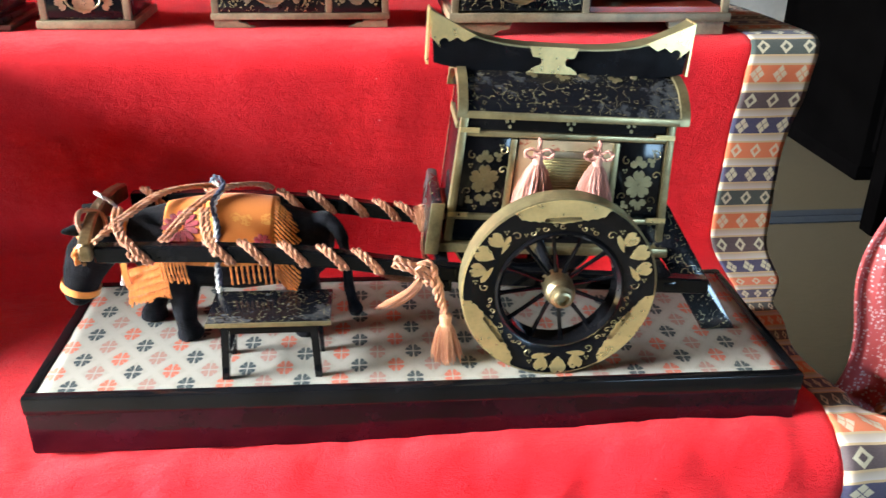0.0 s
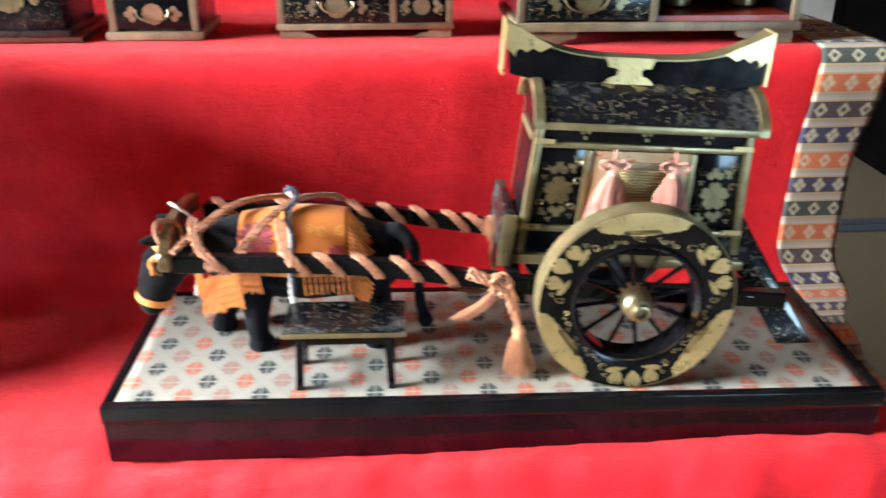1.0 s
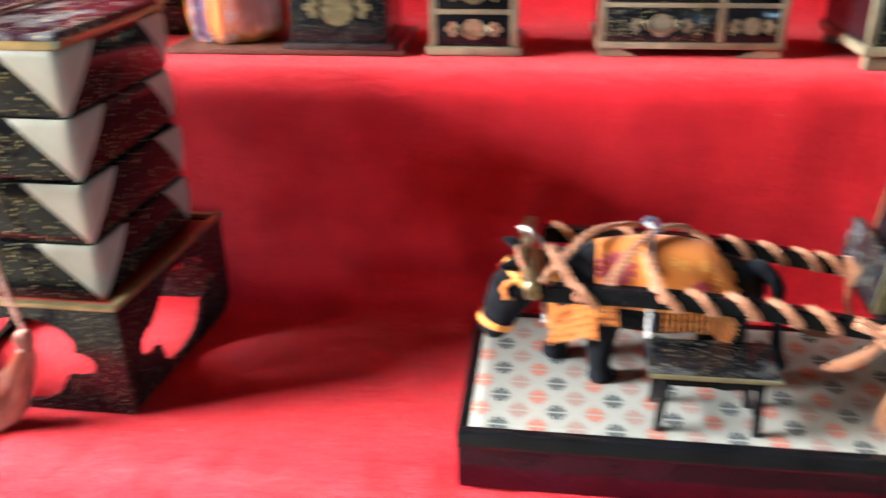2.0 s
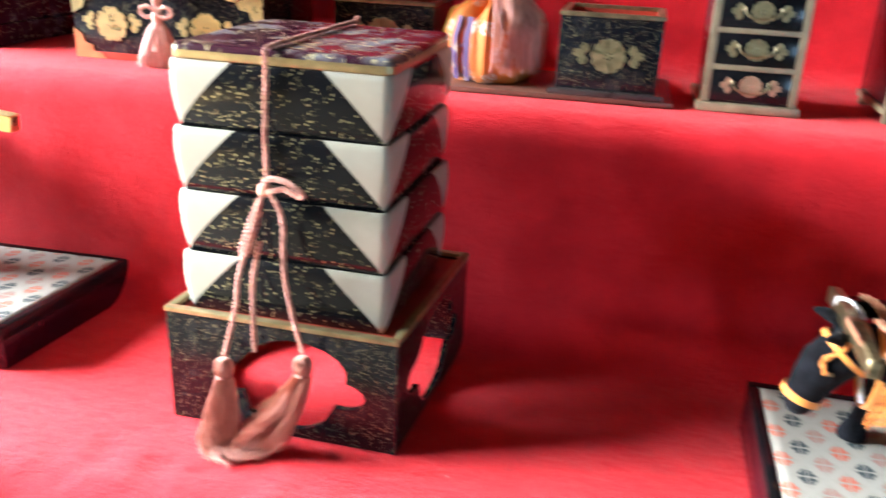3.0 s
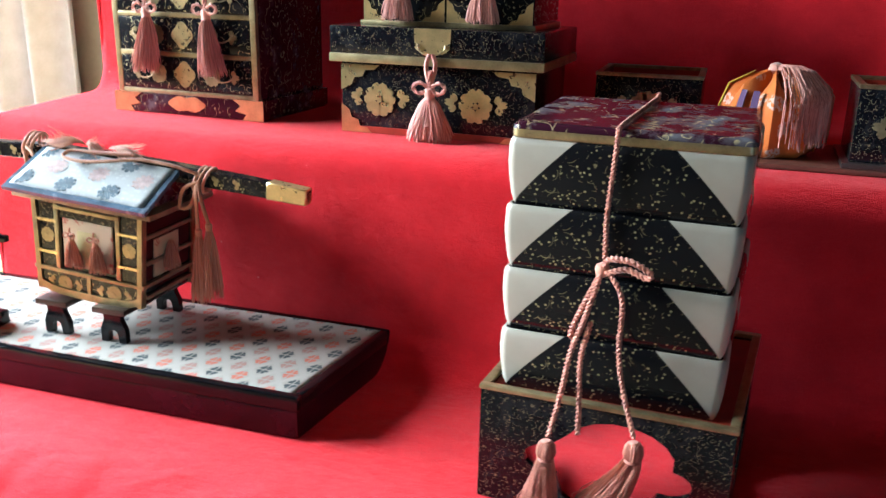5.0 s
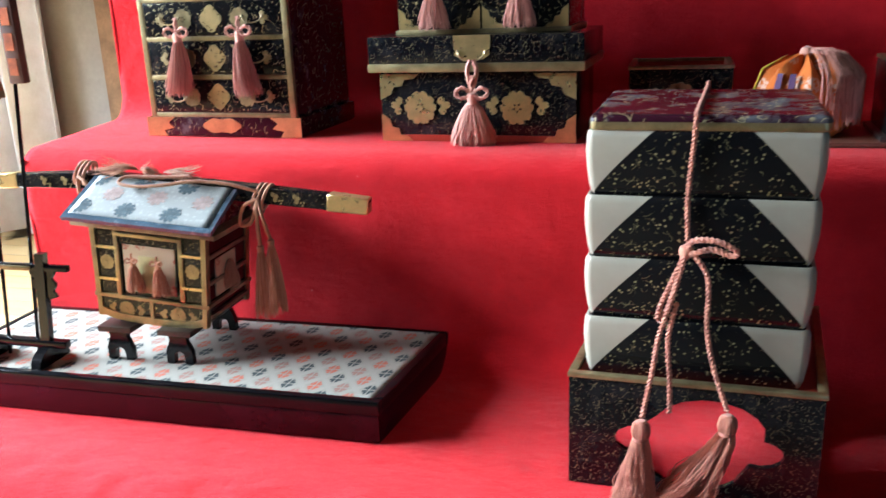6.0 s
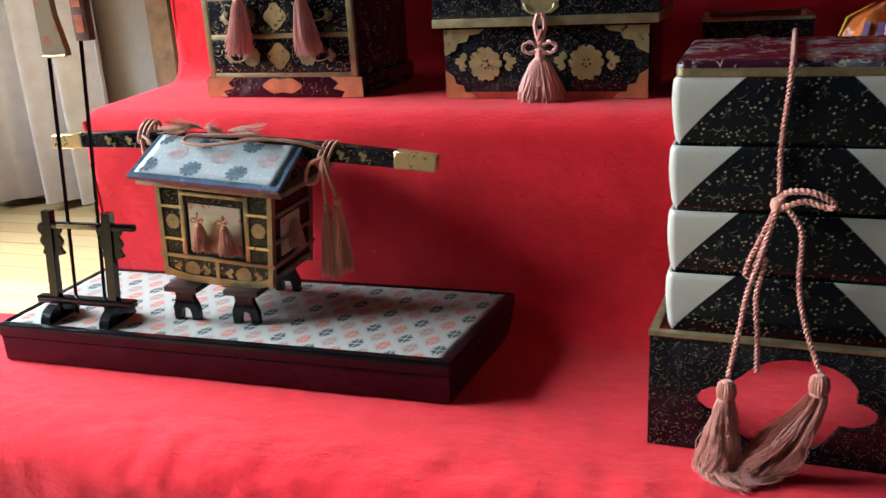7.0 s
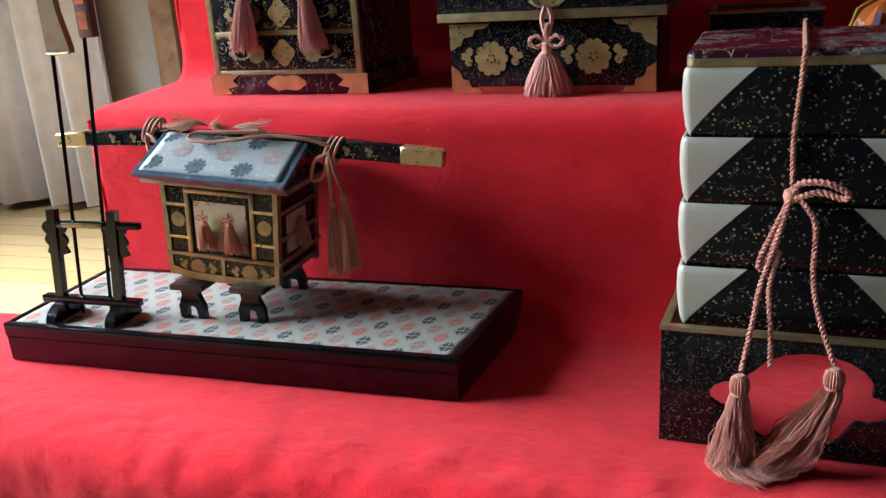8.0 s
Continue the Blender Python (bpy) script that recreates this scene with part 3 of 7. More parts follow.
wall_with_window("wall_west", "x", X0, Y0, Y1, -0.60, 1.95, 0.1, 1.7, -1)
wall_with_window("wall_south", "y", Y0, X0, X1, 1.2, 1.96, -0.36, 0.3, -1)
slab("wall_east", DIMWALL, X1, X1 + 0.1, Y0, Y1, FLOOR, CEIL, label="plain brown wall", category="wall")
slab("trim", POSTWOOD, -2.17, -2.09, Y1 - 0.035, Y1 - 0.002, FLOOR, CEIL, label="upright brown timber post against the wall", category="post", bev=0.004)


def curtain():
    bm = bmesh.new()
    rows = []
    for k in range(2):
        ring = []
        for i in range(141):
            f = i / 140
            x = -3.06 + 0.72 * f
            y = 2.24 + 0.050 * math.sin(f * 27 + 1.4 * math.sin(f * 7)) + 0.012 * math.sin(f * 71 + 1)
            ring.append(bm.verts.new((x + 0.02 * k * math.sin(f * 7), y + 0.02 * k * math.sin(f * 13), (CEIL - 0.05) if k else FLOOR + 0.03)))
        rows.append(ring)
    for i in range(140):
        bm.faces.new((rows[0][i], rows[0][i + 1], rows[1][i + 1], rows[1][i]))
    ob = part("curtain", bm, CURTAIN)
    sol = ob.modifiers.new("thick", "SOLIDIFY")
    sol.thickness = 0.003
    return tagged(ob, "full-length white curtain hanging in soft folds", "curtain")


curtain()
bm = bmesh.new()
tube(bm, [(-3.08, 2.24, CEIL - 0.045), (-2.3, 2.24, CEIL - 0.045)], 0.012, 10)
slab_rod = part("curtain_rail", bm, POSTWOOD)
tagged(slab_rod, "brown wooden rail that carries the curtain", "rail", kind="structure")

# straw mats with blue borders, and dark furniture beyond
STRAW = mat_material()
# the last five mats are unseen, added to cut floor bounce and reflections
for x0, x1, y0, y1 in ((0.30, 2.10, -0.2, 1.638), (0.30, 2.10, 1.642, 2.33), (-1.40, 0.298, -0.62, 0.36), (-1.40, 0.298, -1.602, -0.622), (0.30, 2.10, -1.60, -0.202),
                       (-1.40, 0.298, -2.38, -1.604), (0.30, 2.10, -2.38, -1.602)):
    mat = tagged(new("straw_mat"), "woven straw floor mat darkened as in shade, with dark blue cloth border", "mat", "straw mats", "structure")
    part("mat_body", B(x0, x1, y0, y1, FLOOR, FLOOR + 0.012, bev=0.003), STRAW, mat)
    for a, b in ((y0, y0 + 0.03), (y1 - 0.03, y1)):
        part("border", B(x0, x1, a, b, FLOOR + 0.012, FLOOR + 0.016, bev=0.001), MATBORDER, mat, "blue cloth border")
cab = thing("dark_cabinet", "tall dark wooden cabinet coloured near-black as in shadow", "cabinet", pose(1.24, 2.07, FLOOR + 0.012))
part("carcass", B(0.0, 1.1, -0.24, 0.25, 0.04, 1.5, bev=0.006), SHADEDWOOD, cab)
part("plinth", B(0.01, 1.09, -0.22, 0.24, 0, 0.04), SHADEDWOOD, cab)
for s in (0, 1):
    part("door", B(0.02 + 0.54 * s, 0.54 + 0.54 * s, -0.255, -0.24, 0.08, 1.46, bev=0.004), SHADEDWOOD, cab)
table = thing("dark_table", "dark wooden table coloured near-black as in shadow on the straw mat", "table", pose(1.10, 1.28, FLOOR + 0.0125))
part("tabletop", B(-0.02, 0.85, -0.02, 0.32, 0.60, 0.63, bev=0.005), SHADEDWOOD, table)
part("apron", B(0.0, 0.83, 0.27, 0.29, 0.50, 0.60, bev=0.003), SHADEDWOOD, table)
part("apron", B(0.0, 0.83, 0.01, 0.03, 0.50, 0.60, bev=0.003), SHADEDWOOD, table)
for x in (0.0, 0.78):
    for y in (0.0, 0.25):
        part("leg", B(x, x + 0.045, y, y + 0.045, 0, 0.60, bev=0.004), SHADEDWOOD, table)

# ---- tiers and their red cloth ----
TIERWOOD = plain("tier_boards", (0.30, 0.20, 0.11), 0.7, 0, 0.15, 14)
L_LOW, L_MID, L_TOP = -1.135, -1.032, -1.068


def arc(cy, cz, r, a0, a1, n=7):
    return [(cy + r * math.cos(radians(a0 + (a1 - a0) * k / n)), cz + r * math.sin(radians(a0 + (a1 - a0) * k / n))) for k in range(n + 1)]


def profile():
    """The cloth's run from the floor over the tiers: (y, z)."""
    p = [(0.392, FLOOR + 0.02), (0.394, -0.30), (0.396, -0.20), (0.397, -0.12), (0.398, -0.06)]
    p += arc(0.428, -0.031, 0.030, 180, 90)
    p += [(0.45, -0.0004), (0.50, -0.0004), (0.55, -0.0004), (0.60, -0.0004)]
    p += arc(0.612, 0.034, 0.0344, -90, -8)
    p += [(0.6475, 0.06), (0.6475, 0.09), (0.6470, 0.12), (0.6455, 0.14)]
    p += arc(0.668, 0.162, 0.0226, 180, 90)
    p += [(0.69, 0.1846), (0.74, 0.1846), (0.80, 0.1846)]
    p += arc(0.832, 0.2146, 0.030, -90, -5)
    p += [(0.863, 0.25), (0.863, 0.30), (0.862, 0.33)]
    p += arc(0.884, 0.347, 0.0226, 180, 90)
    p += [(0.93, 0.3696), (1.00, 0.3696), (1.06, 0.3696)]
    out = [Vector((0, *p[0]))]
    for a, b in zip(p, p[1:]):
        n = max(1, round(math.hypot(b[0] - a[0], b[1] - a[1]) / 0.006))
        for k in range(1, n + 1):
            out.append(Vector((0, a[0] + (b[0] - a[0]) * k / n, a[1] + (b[1] - a[1]) * k / n)))
    return out


PROFILE = profile()


def left_end(p):
    if p.z < 0.02 and p.y < 0.60:
        return L_LOW
    f = max(0.0, min(1.0, (p.y - 0.66) / 0.20))
    return L_MID + (L_TOP - L_MID) * f


def right_end(p):
    """The red cloth's right edge, which draws in at the foot of the riser."""
    return along(p, ((-1.0, 0.324), (0.40, 0.326), (0.45, 0.330), (0.50, 0.331), (0.56, 0.338), (0.62, 0.345), (0.67, 0.338), (0.76, 0.340), (0.80, 0.344), (0.84, 0.350), (0.90, 0.350), (1.06, 0.335), (3.0, 0.335)))


def along(p, keys):
    """Smooth run of a value over the steps, by depth and height."""
    s = p.y + (p.z if p.y > 0.6 else 0.0)
    for (a, u), (b, v) in zip(keys, keys[1:]):
        if a <= s <= b:
            f = (s - a) / (b - a)
            return u + (v - u) * f * f * (3 - 2 * f)
    return keys[-1][1]


def band_width(p):
    return along(p, ((-1.0, 0.075), (0.405, 0.075), (0.44, 0.022), (0.50, 0.014), (0.56, 0.021), (0.62, 0.042), (0.68, 0.049), (0.74, 0.046), (0.79, 0.053), (0.84, 0.054), (0.90, 0.052), (3.0, 0.052)))


def cloth_offset(x, p, amp=1.0):
    """Soft billows, stronger on the hanging fronts than under the things."""
    flat = abs(p.z) < 0.001 or abs(p.z - 0.1846) < 0.001 or abs(p.z - 0.3696) < 0.001
    front = p.y < 0.45 and p.z < 0.002
    a = 0.0006 if flat and not front else 0.0026 if front else 0.0024
    n1 = noise.noise(Vector((x * 6.0, p.y * 9, p.z * 9)))
    n2 = noise.noise(Vector((x * 21.0, p.y * 17, p.z * 17 + 4)))
    n3 = noise.noise(Vector((x * 52.0, p.y * 44, p.z * 44 + 9))) + 0.55 * noise.noise(Vector((x * 85.0 + 30 * p.z, p.y * 110, p.z * 110 + 3)))
    lip = max(0.0, min(1.0, (0.47 - p.y) / 0.02)) if p.z > -0.05 else 0.0
    sag = lip * (0.0065 * math.exp(-((x - 0.25) / 0.09) ** 2) - 0.0060 * math.exp(-((x + 0.10) / 0.13) ** 2))
    h = (n1 * 0.7 + n2 * 0.6 + n3 * (1.0 if front else 0.15)) * a * amp
    return (-abs(h) if flat and not front else h) + sag


def sheet(name, mat, x_of, nx, lift, label, category, uvs=False, wide=0.0):
    bm = bmesh.new()
    uv = bm.loops.layers.uv.new("UVMap")
    n = len(PROFILE)
    run, s = [0.0], 0.0
    for a, b in zip(PROFILE, PROFILE[1:]):
        s += (b - a).length
        run.append(s)
    grid = []
    for i, p in enumerate(PROFILE):
        t = (PROFILE[min(i + 1, n - 1)] - PROFILE[max(i - 1, 0)]).normalized()
        nor = Vector((0, -t.z, t.y))
        row = []
        for k in range(nx + 1):
            x = x_of(i, p, k / nx, run[i])
            q = p + nor * (lift + cloth_offset(x, p))
            row.append(bm.verts.new((x, q.y, q.z)))
        grid.append(row)
    for i in range(n - 1):
        for k in range(nx):
            f = bm.faces.new((grid[i][k], grid[i][k + 1], grid[i + 1][k + 1], grid[i + 1][k]))
            if uvs:
                for loop, (ii, kk) in zip(f.loops, ((i, k), (i, k + 1), (i + 1, k + 1), (i + 1, k))):
                    loop[uv].uv = (kk / nx * wide, 3.0 - run[ii])
    ob = part(name, bm, mat)
    sol = ob.modifiers.new("thick", "SOLIDIFY")
    sol.thickness, sol.offset = 0.0016, -1.0
    return tagged(ob, label, category, kind="structure")


sheet("red_cloth", RED, lambda i, p, f, r: left_end(p) + (right_end(p) - left_end(p)) * f, 190, 0.0, "bright red felt cloth draped over the stepped tiers", "cloth")
sheet("border_band", BAND, lambda i, p, f, r: right_end(p) - 0.004 + band_width(p) * f, 12, 0.0012,
      "striped orange, navy and cream brocade border band", "cloth", True, 0.060)

for name, x0, y0, y1, z1 in (("tier_1", L_LOW, 0.402, 0.64, -0.014), ("tier_2", L_MID, 0.652, 0.855, 0.180), ("tier_3", L_TOP, 0.868, 1.055, 0.365)):
    slab(name, TIERWOOD, x0 + 0.006, 0.300, y0 + 0.03, y1, FLOOR, z1, label="plain wooden display tier hidden under red cloth", category="tier")
    side = part(name + "_side_cloth", B(x0 - 0.001, x0 + 0.002, y0 - 0.006, y1 + 0.002, FLOOR + 0.01, z1 - 0.004, bev=0.0008), RED)
    tagged(side, "red felt cloth hanging over the end of the tier", "cloth", kind="structure")

# ---- the two lacquered display stands ----
C = pose(-0.147, 0.441, 0, 0, 0, -1.7)
K = pose(-1.035, 0.506, 0, 0, 0, 0.7)
T = pose(-0.507, 0.492, 0, 0, 0, -2.2)


def display_stand(m, w, d, label, su, sv, foot=0.0, lean=0.0):
    st = thing("display_stand", label, "stand", m, "display stands")

    def square(bm):
        """The right end stands a little askew."""
        for v in bm.verts:
            v.co.x += lean * (v.co.y / d - 0.62) * (v.co.x / w)
        return bm
    part("base", square(B(0.0003, w - 0.0003, 0.0003, d - 0.0003, foot, 0.0245, bev=0.003)), FELTTINTED, st, "near-black lacquered side of the stand, tinted as if reflecting red felt")
    bm = bmesh.new()
    for x0, x1, y0, y1 in ((0, w, 0, 0.007), (0, w, d - 0.007, d), (0, 0.007, 0.007, d - 0.007), (w - 0.007, w, 0.007, d - 0.007)):
        box(bm, x0, x1, y0, y1, 0.0225, 0.0338, 0.0014)
    part("rim", square(bm), BLACK, st, "glossy black lacquered rim")
    bm = bmesh.new()
    uv = bm.loops.layers.uv.new("UVMap")
    nx, ny = 60, 20
    g = [[bm.verts.new((0.0065 + (w - 0.013) * i / nx, 0.0065 + (d - 0.013) * j / ny, 0.0332 + 0.0003 * noise.noise(Vector((i * 0.5, j * 0.5, 0))))) for i in range(nx + 1)] for j in range(ny + 1)]
    for j in range(ny):
        for i in range(nx):
            f = bm.faces.new((g[j][i], g[j][i + 1], g[j + 1][i + 1], g[j + 1][i]))
            for loop in f.loops:
                loop[uv].uv = (loop.vert.co.x + su, loop.vert.co.y + sv)
    top = part("brocade_top", square(bm), FABRIC, st, "cream brocade with red, brown and dark blossoms")
    sol = top.modifiers.new("thick", "SOLIDIFY")
    sol.thickness, sol.offset = 0.0015, -1.0
    return st


# blossoms: a dark one stands at (0.187, 0.0255) on the cart's stand
display_stand(C, 0.450, 0.140, "long black lacquered stand topped with blossom brocade", 0.0219 * 9.5 - 0.187, 0.0290 * 2.5 - 0.0255, -0.0050)
display_stand(K, 0.402, 0.139, "black lacquered stand with blossom brocade under the palanquin", 0.0219 * 18.5 - 0.353, 0.0290 * 2.5 - 0.0629, lean=0.018)

# ---- ox cart ----
cart = thing("ox_cart", "miniature black and gold lacquered ox cart with silk tassels", "ox cart", C @ pose(-0.004, 0, 0))
BODY = pose(0.3118, 0.0, 0.0855, 0, 3.0, 0)


def cart_part(name, bm, mat, parent=None, label="", local=True, smooth=True):
    return part(name, bm, mat, parent or cart, label, smooth, BODY if local and (parent is None or parent is cart) else None)


YF, YB, HW, HT = 0.066, 0.118, 0.0692, 0.0905   # front, back, half width, height of the cabin
cabin = cart_part("cabin", B(-HW, HW, YF + 0.003, YB, 0.004, HT + 0.006, bev=0.001), BLACK, label="black lacquered cabin wall")
part("floor_frame", B(-HW - 0.003, HW + 0.003, YF - 0.004, YB + 0.004, 0, 0.0062, bev=0.0012), GOLD, cabin)
for x in (-HW, HW - 0.0050):
    for y in (YF - 0.001, YB - 0.004):
        part("corner_post", B(x, x + 0.0050, y, y + 0.006, 0.0062, HT + 0.004, bev=0.001), GOLD, cabin)
for z in (0.0207, 0.0732, HT - 0.004):
    part("rail", B(-HW + 0.0050, HW - 0.0050, YF - 0.0005, YF + 0.004, z, z + 0.0036, bev=0.0009), GOLD, cabin)
for x in (-0.0355, 0.0305):
    part("mullion", B(x, x + 0.0040, YF - 0.0003, YF + 0.0038, 0.0246, 0.0725, bev=0.0008), GOLD, cabin)
for sx in (-1, 1):
    for z in (0.0235, 0.0765):
        part("corner_mount", B(sx * HW - (0.0125 if sx > 0 else 0), sx * HW + (0.0125 if sx < 0 else 0), YF - 0.0014, YF - 0.0006, z - 0.0008, z + 0.0022), PALEGOLD, cabin)


def flower_panel(x0, x1, z0, z1, y, parent):
    p = part("panel", B(x0, x1, y, y + 0.002, z0, z1, bev=0.0004), BLACK, parent, "black panel with gold peony")
    cx, cz = (x0 + x1) / 2, (z0 + z1) / 2
    bm = bmesh.new()
    for k in range(5):
        prism(bm, petal(cx, cz - 0.002, 0.35 + 2 * math.pi * k / 5, 0.0092, 0.0076, 0.20, 0.16), "y", y - 0.0005, y)
    blossom(bm, cx, cz - 0.002, 0.0036, y - 0.0003, 5, 0.9)
    part("gold_flower", bm, GOLD, p)
    bm = bmesh.new()
    spray(bm, cx - 0.001, cz + 0.0075, 0.0088, y, 1.6)
    spray(bm, cx + 0.001, cz - 0.0105, 0.0085, y, -1.5)
    spray(bm, cx + 0.005, cz + 0.011, 0.0055, y, 0.6)
    spray(bm, cx - 0.006, cz - 0.014, 0.0050, y, -2.4)
    part("gold_leaves", bm, GOLD, p)
    bm = bmesh.new()
    for k, (dx, dz, q, h) in enumerate(((-0.009, 0.013, 2.0, 1), (0.010, 0.0165, 1.0, -1), (0.009, -0.012, -0.6, 1), (-0.0095, -0.010, 3.6, -1), (0.011, 0.004, 0.2, 1))):
        scroll(bm, cx + dx, cz + dz, 0.0030, y, q, h, w=0.0004)
    for dx, dz in ((0.0085, 0.019), (-0.0095, 0.0065), (0.0095, -0.0175), (-0.0035, -0.020)):
        berries(bm, cx + dx, cz + dz, 0.0011, y)
    part("gold_tendrils", bm, GOLD, p)
    return p


flower_panel(-HW + 0.0058, -0.0355, 0.0246, 0.0725, YF + 0.0012, cabin)
flower_panel(0.0355, HW - 0.0058, 0.0246, 0.0725, YF + 0.0012, cabin)
for x0, x1, z0, z1 in ((-HW + 0.006, HW - 0.006, 0.0772, HT - 0.0041), (-HW + 0.006, HW - 0.006, 0.0063, 0.0199)):
    p = part("frieze", B(x0, x1, YF + 0.001, YF + 0.003, z0, z1), BLACK, cabin)
    for k in range(3):
        bm = bmesh.new()
        berries(bm, x0 + (x1 - x0) * (0.2 + 0.31 * k), (z0 + z1) / 2, 0.0022, YF + 0.001)
        part("gold_berries", bm, GOLD, p)
win = part("window_panel", B(-0.0302, 0.0302, YF + 0.0008, YF + 0.003, 0.030, 0.0722), CREAMPANEL, cabin, "painted paper panel behind the tassels")
for k in range(17):
    part("blind_slat", B(-0.0145, 0.0150, YF - 0.0004, YF + 0.0008, 0.0335 + k * 0.0017, 0.0347 + k * 0.0017, bev=0.0003, seg=1), BLIND, win)
part("blind_rail", B(-0.017, 0.0175, YF - 0.0008, YF + 0.0008, 0.0622, 0.0662, bev=0.0005), WOODTRIM, win)
part("window_sill", B(-0.0302, 0.0302, YF - 0.001, YF + 0.004, 0.0246, 0.030, bev=0.0006), BLACK, cabin)
for x in (-0.0175, 0.0180):
    tassel(cart, (x, YF - 0.006, 0.0660), 0.0350, 0.0030, 0.0142, ROSE, BODY, 150, bow=0.0085, flat=0.55)
# side faces
for sx in (-1, 1):
    x = sx * HW
    for z in (0.018, 0.076):
        part("side_rail", B(min(x, x + sx * 0.0015), max(x, x + sx * 0.0015), YF + 0.005, YB - 0.004, z, z + 0.004), GOLD, cabin)
part("side_apron", B(-HW - 0.010, -HW - 0.003, YF - 0.004, YB + 0.012, -0.001, 0.030, bev=0.002), MAKI_DUSTY, cabin, "dusty lacquered step at the cabin's front")
part("step_trim", B(-HW - 0.0112, -HW - 0.0028, YF - 0.0056, YF - 0.0042, -0.001, 0.0325, bev=0.0006), GOLD, cabin)


def roof_z(v):
    """Height of the roof's skin from ridge (0) to eave (1): nearly flat, then rolled down."""
    return 0.1100 - 0.006 * v - 0.0125 * v ** 4


def roof_shell():
    bm = bmesh.new()
    rings = []
    for k in range(25):
        f = -1 + 2 * k / 24
        y = 0.0915 + f * 0.036
        z = roof_z(abs(f))
        ends = 0.003 * (1 - abs(f))
        rings.append([(-HW + 0.002 - ends, y, z), (HW - 0.002 + ends, y, z), (HW - 0.002 + ends, y, z - 0.004), (-HW + 0.002 - ends, y, z - 0.004)])
    return loft(bm, rings)


roof = cart_part("roof", roof_shell(), MAKI_DUSTY, label="dusty black roof with gold vine scrolls")
bm = bmesh.new()
for k in range(9):
    spray(bm, -0.030 + 0.0085 * k, 0.082 - 0.002 * (k % 2), 0.0075, 0.0, (0.2, 3.3, 1.2, 4.4)[k % 4], "z")
for v in bm.verts:
    f = abs(v.co.y - 0.0915) / 0.036
    v.co.z = roof_z(f) + 0.0003 + (v.co.z > -0.0002) * 0.0003
part("gold_leaves", bm, GOLD, roof)
for sx in (-1, 1):
    pts = [(sx * (HW + 0.0012), 0.0915 + f * 0.0368, roof_z(abs(f)) + 0.0004) for f in [(-1 + 2 * k / 24) for k in range(25)]]
    bm = bmesh.new()
    loft(bm, [[(x - 0.0030, y, z + 0.0012), (x + 0.0030, y, z + 0.0012), (x + 0.0030, y, z - 0.0045), (x - 0.0030, y, z - 0.0045)] for x, y, z in pts])
    part("barge_board", bm, GOLD, roof, "gilt barge board")
    bm = bmesh.new()
    prism(bm, [(0.0565, 0.0905), (0.0915, 0.109), (0.1265, 0.0905)], "x", sx * (HW - 0.002), sx * (HW + 0.001))
    part("gable", bm, BLACK, roof)
part("eave_trim", B(-HW - 0.001, HW + 0.001, 0.0548, 0.0580, 0.0870, 0.0914, bev=0.0008), GOLD, roof)


def ridge_z(f):
    return 0.1215 + 0.0175 * abs(f) ** 3.2


bm = bmesh.new()
rings = []
for k in range(31):
    f = -1 + 2 * k / 30
    x = f * 0.0745
    z = ridge_z(f)
    low = 0.1055 + 0.006 * abs(f) ** 3
    rings.append([(x + 0.0020 * f * abs(f), 0.0840, z), (x + 0.0020 * f * abs(f), 0.0990, z), (x - 0.0008 * f, 0.1015, low), (x - 0.0008 * f, 0.0815, low)])
loft(bm, rings)
ridge = part("ridge", bm, BLACK, roof, "upswept black ridge with gilt ends")
bm = bmesh.new()
loft(bm, [[(0.0745 * f + 0.002 * f * abs(f), 0.0836, ridge_z(f) + 0.0001), (0.0745 * f + 0.002 * f * abs(f), 0.0994, ridge_z(f) + 0.0001), (0.0745 * f + 0.002 * f * abs(f), 0.0994, ridge_z(f) + 0.0011), (0.0745 * f + 0.002 * f * abs(f), 0.0836, ridge_z(f) + 0.0011)] for f in [(-1 + 2 * k / 30) for k in range(31)]])
part("ridge_cap", bm, GOLD, ridge)


def mount_outline(half, top, low, bite):
    pts = [(-half, top), (half, top), (half - bite * 0.4, top - bite)]
    for k in range(9):
        a = radians(100 - 200 * k / 8)
        pts.append((half - bite * 0.9 - bite * 0.42 * math.cos(a), top - bite * 1.45 + bite * 0.42 * math.sin(a)))
    pts += [(half - bite * 0.2, low + 0.002), (half, low)]
    left = [(-x, z) for x, z in pts[2:]][::-1]
    return pts + left


bm = bmesh.new()
prism(bm, mount_outline(0.0145, 0.0006, -0.0145, 0.0058), "y", -0.0008, 0.0)
centre_mount = part("ridge_mount", bm, PALEGOLD, ridge, "pale gilt mount", m=Matrix.Translation((-0.0105, 0.0834, 0.1225)) @ pose(0, 0, 0, -9, 0, 0))
